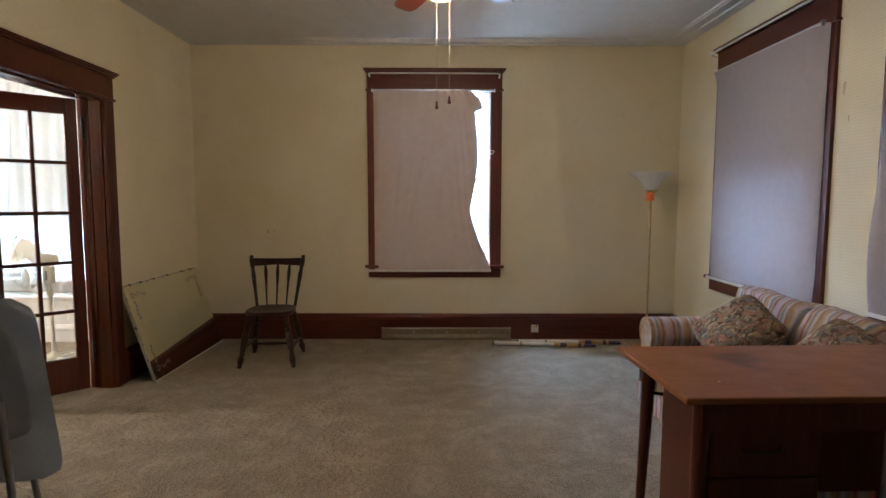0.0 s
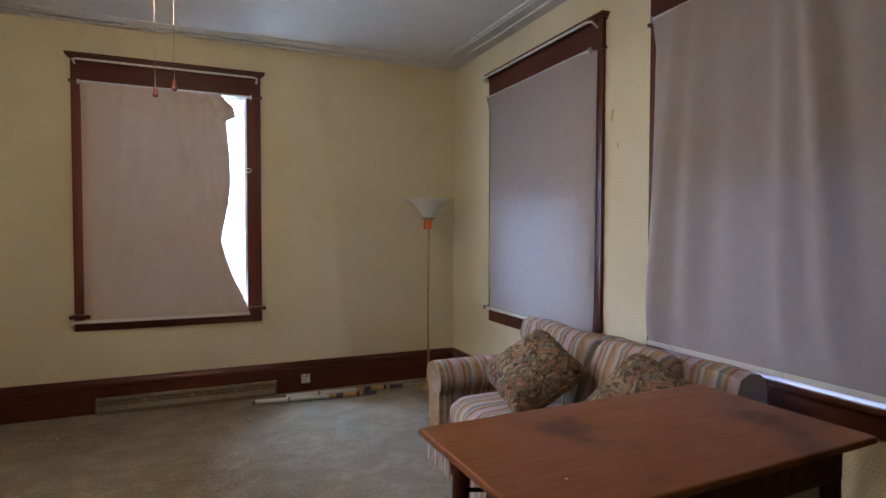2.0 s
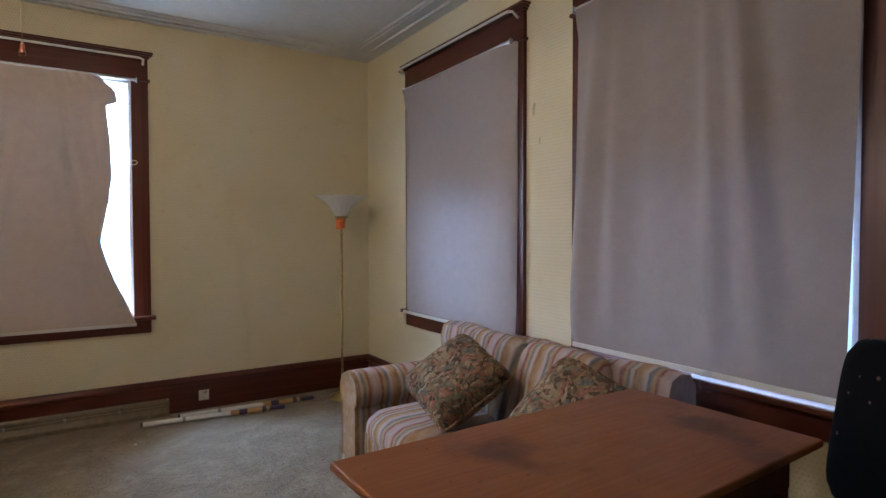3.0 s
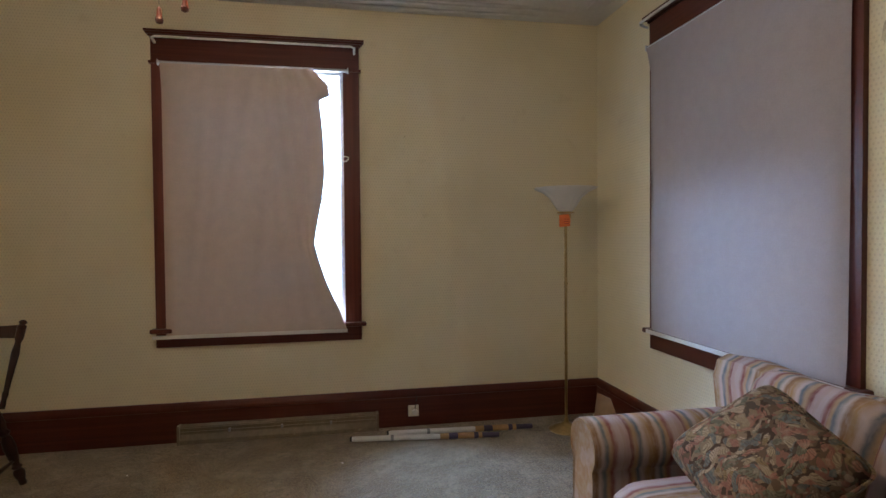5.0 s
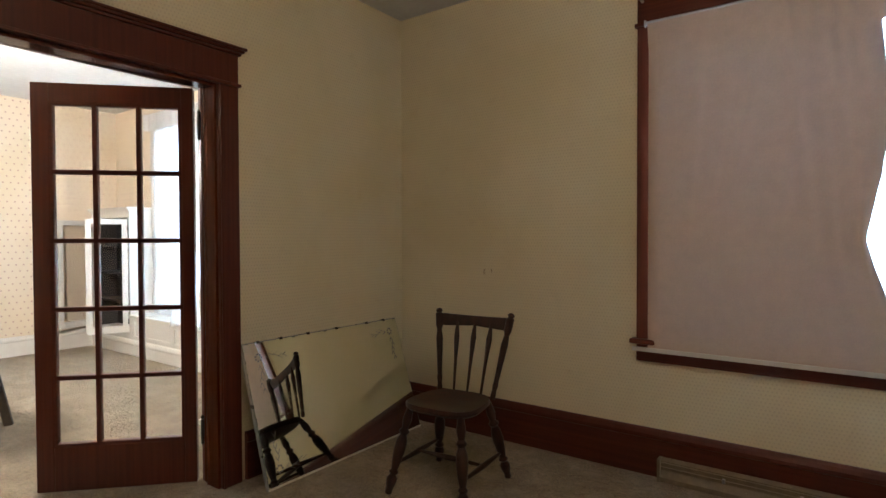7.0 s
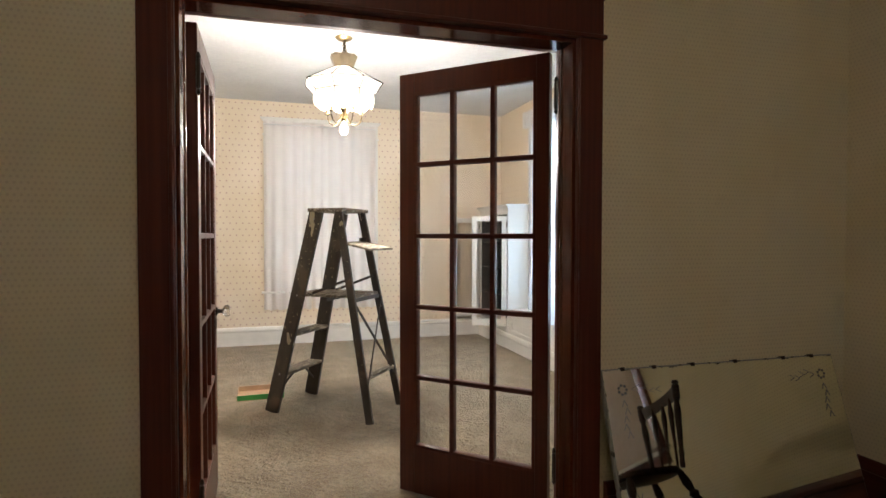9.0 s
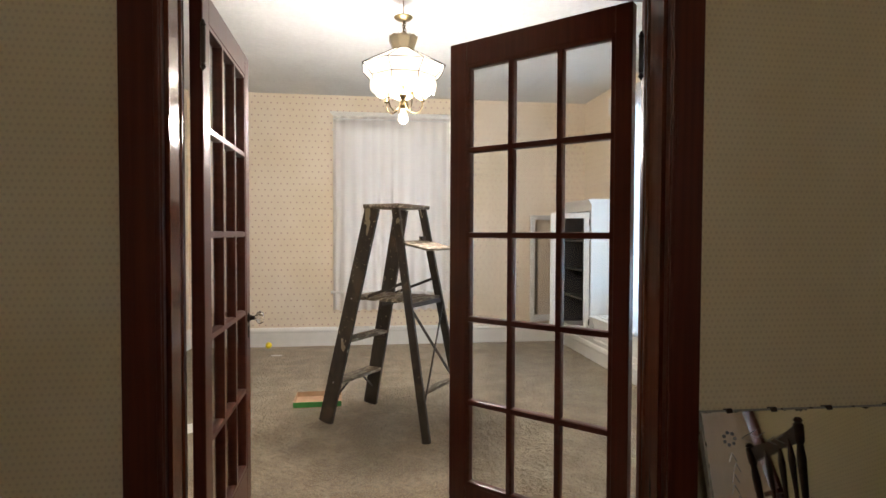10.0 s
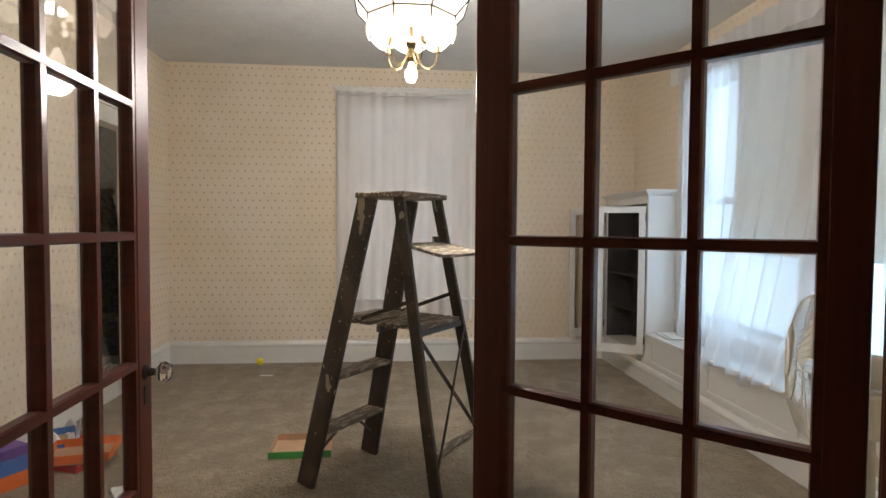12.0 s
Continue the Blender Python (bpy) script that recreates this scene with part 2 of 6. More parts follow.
def part(name, bm, mat, parent=None, label="", smooth_it=False, m=None):
    """Links a bmesh as one mesh object under a thing."""
    bmesh.ops.recalc_face_normals(bm, faces=bm.faces)
    me = bpy.data.meshes.new(name)
    bm.to_mesh(me)
    bm.free()
    for one in (mat if isinstance(mat, (list, tuple)) else [mat]):
        me.materials.append(one)
    if smooth_it:
        me.shade_smooth()
        me.set_sharp_from_angle(angle=radians(40))
    ob = new(name, me)
    if m is not None:
        ob.matrix_world = m
    if parent:
        ob.parent = parent
    if label:
        tagged(ob, label)
    return ob


def thing(name, m, label, category, group=""):
    ob = new(name)
    ob.empty_display_size = 0.1
    ob.matrix_world = m
    return tagged(ob, label, category, group)


def structure(name, bm, mat, label="", smooth_it=False):
    return tagged(part(name, bm, mat, smooth_it=smooth_it), label or name.replace("_", " "), name.split("_")[0], kind="structure")


def solid(name, boxes, mat, label="", r=0.0):
    bm = bmesh.new()
    for lo, hi in boxes:
        box(bm, lo, hi)
    if r:
        bmesh.ops.recalc_face_normals(bm, faces=bm.faces)
        bmesh.ops.bevel(bm, geom=bm.edges[:], offset=r, segments=2, affect="EDGES", profile=0.5)
    return structure(name, bm, mat, label)


# ---- plan: front room x -1.83..2.79, dining room x -6.47..-1.97 ----
W, E, N, S, H, T = -1.83, 2.79, 5.39, -2.2, 2.79, 0.14
DW, DS, DN = -6.53, 1.10, 5.56
SEATY = 5.27
DOOR = (2.51, 3.96, 2.05)          # south and north jamb, head height
W1 = (-0.075, 0.985, 0.68, 2.37)     # window in the north wall: x, x, z, z
W2 = (3.41, 4.56, 0.685, 2.37)      # windows in the east wall: y, y, z, z
W3 = (1.705, 2.83, 0.685, 2.37)
WD = (2.75, 3.85, 0.60, 2.40)      # window in the dining room's west wall
WB = (-5.50, -2.75, 0.55, 2.45)     # wide window over the seat: x, x, z, z


def wall_x(x0, x1, y0, y1, holes):
    """Boxes of a wall that runs along y, with holes (y, y, z, z)."""
    out, y = [], y0
    for a, b, lo, hi in sorted(holes):
        out.append(((x0, y, 0), (x1, a, H + 0.1)))
        if lo > 0:
            out.append(((x0, a, 0), (x1, b, lo)))
        out.append(((x0, a, hi), (x1, b, H + 0.1)))
        y = b
    out.append(((x0, y, 0), (x1, y1, H + 0.1)))
    return out


def wall_y(y0, y1, x0, x1, holes):
    return [((lo[1], lo[0], lo[2]), (hi[1], hi[0], hi[2])) for lo, hi in wall_x(y0, y1, x0, x1, holes)]


solid("wall_north", wall_y(N, N + 0.2, W - T, E + 0.2, [W1]), MAT["paper_a"], "north wall in embossed cream wallpaper")
solid("wall_east", wall_x(E, E + 0.2, S, N, [W2, W3]), MAT["paper_a"], "east wall in embossed cream wallpaper")
solid("wall_south", wall_y(S - 0.2, S, W - T, E + 0.2, []), MAT["paper_a"], "south wall in embossed cream wallpaper")
hole = [(DOOR[0] - 0.02, DOOR[1] + 0.02, 0, DOOR[2] + 0.02)]
solid("wall_west", wall_x(W - T / 2, W, S, N, hole), MAT["paper_a"], "west wall in embossed cream wallpaper with double doorway")
solid("wall_partition", wall_x(W - T, W - T / 2, DS - 0.1, DN + 0.3, hole), MAT["paper_b"], "dining side of the wall in dotted wallpaper")
solid("wall_dining_west", wall_x(DW - 0.2, DW, DS - 0.1, DN + 0.3, [WD]), MAT["paper_b"], "dining room wall in dotted cream wallpaper")
solid("wall_dining_south", wall_y(DS - 0.1, DS, DW, W - T, [(-5.82, -5.18, 0, 2.03)]), MAT["paper_b"], "dining room wall in dotted cream wallpaper")
solid("wall_dining_north", wall_y(DN, DN + 0.2, DW, W - T, [WB]), MAT["paper_b"], "dining room wall in dotted cream wallpaper")
solid("floor", [((DW - 0.2, S - 0.2, -0.1), (E + 0.2, DN + 0.3, 0))], MAT["carpet"], "mottled beige carpet")
solid("ceiling", [((DW - 0.2, S - 0.2, H), (E + 0.2, DN + 0.3, H + 0.1))], MAT["ceiling"], "off-white painted ceiling")
for nm, run in (("north", 0), ("east", 1)):
    bm = bmesh.new()
    for k, (o, dz) in enumerate(((0.10, 0.010), (0.20, 0.014), (0.235, 0.008))):
        a = (W + 0.9, N - o, H - dz) if run == 0 else (E - o, 1.2, H - dz)
        b = (E - 0.25, N - o, H - dz) if run == 0 else (E - o, N - 0.25, H - dz)
        pts = []
        for i in range(25):
            p = Vector(a).lerp(Vector(b), i / 24)
            w = 0.012 * noise.noise(p * 1.7 + Vector((k, 0, 0)))
            fade = min(1, i / 5, (24 - i) / 5)
            pts.append(p + (Vector((0, w, 0)) if run == 0 else Vector((w, 0, 0))) + Vector((0, 0, 0.02 * (1 - fade))))
        tube(bm, pts, 0.012, 10)
    structure("trim_ceiling_" + nm, bm, MAT["ceiling"], "shallow plaster ridges at the edge of the ceiling", True)
# added glowing boards beyond the windows, in place of a real outdoors
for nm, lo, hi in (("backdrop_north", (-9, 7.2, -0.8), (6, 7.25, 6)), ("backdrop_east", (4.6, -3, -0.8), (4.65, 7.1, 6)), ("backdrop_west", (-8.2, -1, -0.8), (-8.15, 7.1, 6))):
    solid(nm, [(lo, hi)], MAT["skyglow_east" if "east" in nm else "skyglow"], "glowing board standing in for outdoor brightness beyond the windows")
solid("ground", [((-60, -60, -0.9), (60, 60, -0.8))], MAT["plaster"], "pale ground outside the house")


def skirting(name, a, b, inward, mat, h=0.25, label=""):
    """Baseboard with a cap and a stepped lower board, from a to b along the wall."""
    a, b, n = Vector((*a, 0)), Vector((*b, 0)), Vector((*inward, 0))
    d = (b - a).normalized()
    m = Matrix((d, n, Vector((0, 0, 1)))).transposed().to_4x4()
    m.translation = a
    bm = bmesh.new()
    prof = [(0, 0), (0.022, 0), (0.022, h - 0.055), (0.03, h - 0.048), (0.03, h - 0.03), (0.022, h - 0.012), (0.012, h), (0, h)]
    L = (b - a).length
    r0 = [bm.verts.new(m @ Vector((0, y, z))) for y, z in prof]
    r1 = [bm.verts.new(m @ Vector((L, y, z))) for y, z in prof]
    for i in range(len(prof)):
        j = (i + 1) % len(prof)
        bm.faces.new((r0[i], r0[j], r1[j], r1[i]))
    bm.faces.new(r0), bm.faces.new(r1)
    return structure(name, bm, mat, label)


g = 0.001
skirting("baseboard_north", (W, N - g), (E, N - g), (0, -1), MAT["wood_h"], label="dark mahogany baseboard")
skirting("baseboard_east", (E - g, S), (E - g, N - 0.03), (-1, 0), MAT["wood_h"], label="dark mahogany baseboard")
skirting("baseboard_west", (W + g, DOOR[1] + 0.14), (W + g, N - 0.03), (1, 0), MAT["wood_h"], label="dark mahogany baseboard")
skirting("baseboard_west_near", (W + g, S), (W + g, DOOR[0] - 0.14), (1, 0), MAT["wood_h"], label="dark mahogany baseboard")
skirting("baseboard_dining_west", (DW + g, DS), (DW + g, SEATY), (1, 0), MAT["white"], 0.21, "white painted baseboard")
skirting("baseboard_dining_south", (DW + 0.03, DS + g), (W - T - 0.03, DS + g), (0, 1), MAT["white"], 0.21, "white painted baseboard")

# ---- more materials ----
def striped_cloth(name="striped_cotton", axis=1):
    """Sofa cover: soft stripes of cream, rose, ochre and grey-blue that run over the seat from front to back."""
    m, nt, b, vec = blank(name, 0.9, 0.15)
    sep = nt.nodes.new("ShaderNodeSeparateXYZ")
    nt.links.new(vec, sep.inputs[0])
    wob = mathnode(nt, "MULTIPLY", mathnode(nt, "SUBTRACT", noise_out(nt, vec, 24, 3), 0.5), 0.014)
    u = mathnode(nt, "FRACT", mathnode(nt, "DIVIDE", mathnode(nt, "ADD", mathnode(nt, "ADD", sep.outputs[axis], wob), 10), 0.23))
    ramp = nt.nodes.new("ShaderNodeValToRGB")
    ramp.color_ramp.interpolation = "EASE"
    bands = [(0.0, (0.44, 0.34, 0.31)), (0.10, (0.42, 0.30, 0.28)), (0.14, (0.22, 0.085, 0.075)), (0.22, (0.42, 0.29, 0.17)), (0.30, (0.13, 0.17, 0.20)), (0.36, (0.50, 0.41, 0.38)),
             (0.48, (0.37, 0.24, 0.115)), (0.58, (0.27, 0.15, 0.075)), (0.64, (0.50, 0.40, 0.34)), (0.72, (0.16, 0.19, 0.19)), (0.77, (0.45, 0.30, 0.17)), (0.85, (0.26, 0.095, 0.08)), (0.93, (0.46, 0.37, 0.36))]
    e = ramp.color_ramp.elements
    for i, (p, c) in enumerate(bands):
        k = e[i] if i < 2 else e.new(p)
        k.position, k.color = p, (*c, 1)
    nt.links.new(u, ramp.inputs[0])
    worn = mixcolor(nt, mathnode(nt, "MULTIPLY", smooth(nt, noise_out(nt, vec, 40, 5), 0.35, 0.7), 0.22), ramp.outputs[0], (0.48, 0.40, 0.34))
    fleck = nt.nodes.new("ShaderNodeMapping")
    fleck.inputs["Scale"].default_value = (14, 90, 14) if axis == 1 else (90, 14, 14)
    nt.links.new(vec, fleck.inputs[0])
    dash = mathnode(nt, "MULTIPLY", smooth(nt, noise_out(nt, fleck.outputs[0], 1.0, 3), 0.5, 0.62), 0.22)
    nt.links.new(mixcolor(nt, dash, worn, (0.54, 0.47, 0.45)), b.inputs["Base Color"])
    bump_into(nt, b, noise_out(nt, vec, 420, 3), 0.35, 0.002)
    return m


def tapestry_cloth():
    """Cushion cover woven with big curled leaves and roses on a dark brown ground."""
    m, nt, b, vec = blank("floral_tapestry", 0.92, 0.12)

    def warped(amount, scale):
        warp = nt.nodes.new("ShaderNodeTexNoise")
        warp.inputs["Scale"].default_value, warp.inputs["Detail"].default_value = scale, 2
        nt.links.new(vec, warp.inputs[0])
        off = nt.nodes.new("ShaderNodeVectorMath")
        off.operation = "MULTIPLY_ADD"
        nt.links.new(warp.outputs["Color"], off.inputs[0])
        off.inputs[1].default_value = (amount, amount, amount)
        nt.links.new(vec, off.inputs[2])
        return off.outputs[0]

    def cells(where, scale, stretch):
        mp = nt.nodes.new("ShaderNodeMapping")
        mp.inputs["Scale"].default_value = stretch
        nt.links.new(where, mp.inputs[0])
        v = nt.nodes.new("ShaderNodeTexVoronoi")
        v.inputs["Scale"].default_value = scale
        nt.links.new(mp.outputs[0], v.inputs[0])
        pick = nt.nodes.new("ShaderNodeSeparateXYZ")
        nt.links.new(v.outputs["Color"], pick.inputs[0])
        return v.outputs["Distance"], pick.outputs[0]

    def palette(value, colours):
        ramp = nt.nodes.new("ShaderNodeValToRGB")
        ramp.color_ramp.interpolation = "CONSTANT"
        e = ramp.color_ramp.elements
        for i, c in enumerate(colours):
            k = e[i] if i < 2 else e.new(i / len(colours))
            k.position, k.color = i / len(colours), (*c, 1)
        nt.links.new(value, ramp.inputs[0])
        return ramp.outputs[0]
    curl = warped(0.20, 9)
    d1, p1 = cells(curl, 23, (1.0, 2.1, 1.0))
    d2, p2 = cells(warped(0.12, 18), 44, (1, 1, 1))
    ground = palette(p2, [(0.08, 0.052, 0.036), (0.14, 0.095, 0.06), (0.24, 0.175, 0.11), (0.24, 0.12, 0.085), (0.10, 0.08, 0.06)])
    leaf = palette(p1, [(0.34, 0.27, 0.17), (0.15, 0.15, 0.10), (0.42, 0.33, 0.23), (0.33, 0.16, 0.11), (0.25, 0.18, 0.09), (0.13, 0.15, 0.14)])
    ribs = nt.nodes.new("ShaderNodeTexWave")
    ribs.inputs["Scale"].default_value, ribs.inputs["Distortion"].default_value = 46, 5
    nt.links.new(curl, ribs.inputs[0])
    leaf = mixcolor(nt, mathnode(nt, "MULTIPLY", smooth(nt, ribs.outputs["Fac"], 0.45, 0.75), 0.55), leaf, (0.09, 0.06, 0.04))
    leaf = mixcolor(nt, mathnode(nt, "MULTIPLY", smooth(nt, noise_out(nt, vec, 70, 4), 0.45, 0.7), 0.35), leaf, (0.46, 0.38, 0.28))
    inside = mathnode(nt, "SUBTRACT", 1.0, smooth(nt, d1, 0.50, 0.60))
    c = mixcolor(nt, inside, ground, leaf)
    c = mixcolor(nt, mathnode(nt, "MULTIPLY", smooth(nt, noise_out(nt, vec, 240, 2), 0.5, 0.7), 0.25), c, (0.10, 0.07, 0.05))
    nt.links.new(c, b.inputs["Base Color"])
    bump_into(nt, b, mathnode(nt, "ADD", noise_out(nt, vec, 380, 3), inside), 0.4, 0.002)
    return m


def spotted(name, base, spots, amount, rough=0.6, scale=24, lo=0.66, hi=0.7, coat=0.0, stretch=(1, 1, 1)):
    """A worn coat of paint with flecks of another colour."""
    m, nt, b, vec = blank(name, rough, 0.4)
    mp = nt.nodes.new("ShaderNodeMapping")
    mp.inputs["Scale"].default_value = stretch
    nt.links.new(vec, mp.inputs[0])
    body = mixcolor(nt, noise_out(nt, mp.outputs[0], 30, 6), tuple(c * 0.65 for c in base), tuple(c * 1.35 for c in base))
    f = mathnode(nt, "MULTIPLY", smooth(nt, noise_out(nt, mp.outputs[0], scale, 3), lo, hi), amount)
    nt.links.new(mixcolor(nt, f, body, spots), b.inputs["Base Color"])
    b.inputs["Coat Weight"].default_value = coat
    bump_into(nt, b, noise_out(nt, mp.outputs[0], 60, 5), 0.25, 0.002)
    return m


def splashed(name, base, paint):
    """Dark stained wood with drips and drops of old paint, thicker higher up."""
    m, nt, b, vec = blank(name, 0.55, 0.4)
    mp = nt.nodes.new("ShaderNodeMapping")
    mp.inputs["Scale"].default_value = (1, 1, 0.42)
    nt.links.new(vec, mp.inputs[0])
    body = mixcolor(nt, noise_out(nt, mp.outputs[0], 30, 6), tuple(c * 0.55 for c in base), tuple(c * 1.9 for c in base))
    body = mixcolor(nt, mathnode(nt, "MULTIPLY", smooth(nt, noise_out(nt, vec, 7, 5), 0.52, 0.70), 0.5), body, (0.12, 0.085, 0.055))
    sep = nt.nodes.new("ShaderNodeSeparateXYZ")
    nt.links.new(vec, sep.inputs[0])
    high = mathnode(nt, "MULTIPLY", smooth(nt, sep.outputs[2], 0.2, 1.3), 0.055)
    drips = smooth(nt, mathnode(nt, "ADD", noise_out(nt, mp.outputs[0], 15, 3), high), 0.69, 0.70)
    drops = smooth(nt, mathnode(nt, "ADD", noise_out(nt, vec, 58, 2), high), 0.735, 0.75)
    f = mathnode(nt, "MULTIPLY", mathnode(nt, "MAXIMUM", drips, drops), 0.8)
    nt.links.new(mixcolor(nt, f, body, paint), b.inputs["Base Color"])
    bump_into(nt, b, mathnode(nt, "ADD", noise_out(nt, mp.outputs[0], 60, 5), f), 0.3, 0.002)
    return m


def dotted_upholstery():
    m, nt, b, vec = blank("black_dotted_upholstery", 0.95, 0.1)
    v = nt.nodes.new("ShaderNodeTexVoronoi")
    v.inputs["Scale"].default_value, v.inputs["Randomness"].default_value = 17, 0.55
    nt.links.new(vec, v.inputs[0])
    f = mathnode(nt, "SUBTRACT", 1.0, smooth(nt, v.outputs["Distance"], 0.07, 0.11))
    nt.links.new(mixcolor(nt, f, (0.006, 0.007, 0.009), (0.16, 0.09, 0.07)), b.inputs["Base Color"])
    bump_into(nt, b, noise_out(nt, vec, 500, 2), 0.3, 0.002)
    return m


def crystal_material():
    m, nt, b, vec = blank("cut_glass", 0.03, 0.5)
    b.inputs["Base Color"].default_value = (0.95, 0.95, 0.93, 1)
    b.inputs["Transmission Weight"].default_value, b.inputs["IOR"].default_value = 1.0, 1.5
    return m


def stained_top():
    """Orange-brown veneer with dark rings, rubbed pale spots and fine grain."""
    m, nt, b, vec = blank("worn_desk_veneer", 0.4, 0.35)
    mp = nt.nodes.new("ShaderNodeMapping")
    mp.inputs["Scale"].default_value = (1.6, 22, 22)
    nt.links.new(vec, mp.inputs[0])
    grain = noise_out(nt, mp.outputs[0], 4, 7)
    c = mixcolor(nt, smooth(nt, grain, 0.3, 0.7), (0.26, 0.088, 0.030), (0.32, 0.118, 0.042))
    cloud = noise_out(nt, vec, 3.2, 6)
    c = mixcolor(nt, mathnode(nt, "MULTIPLY", smooth(nt, cloud, 0.56, 0.72), 0.75), c, (0.06, 0.022, 0.014))
    c = mixcolor(nt, mathnode(nt, "MULTIPLY", smooth(nt, noise_out(nt, vec, 7.5, 5), 0.60, 0.74), 0.55), c, (0.26, 0.13, 0.065))
    c = mixcolor(nt, mathnode(nt, "MULTIPLY", smooth(nt, noise_out(nt, vec, 60, 3), 0.66, 0.72), 0.6), c, (0.07, 0.028, 0.014))
    nt.links.new(c, b.inputs["Base Color"])
    nt.links.new(mathnode(nt, "MULTIPLY_ADD", noise_out(nt, vec, 9, 5), 0.35, 0.26), b.inputs["Roughness"])
    bump_into(nt, b, grain, 0.05, 0.001)
    return m


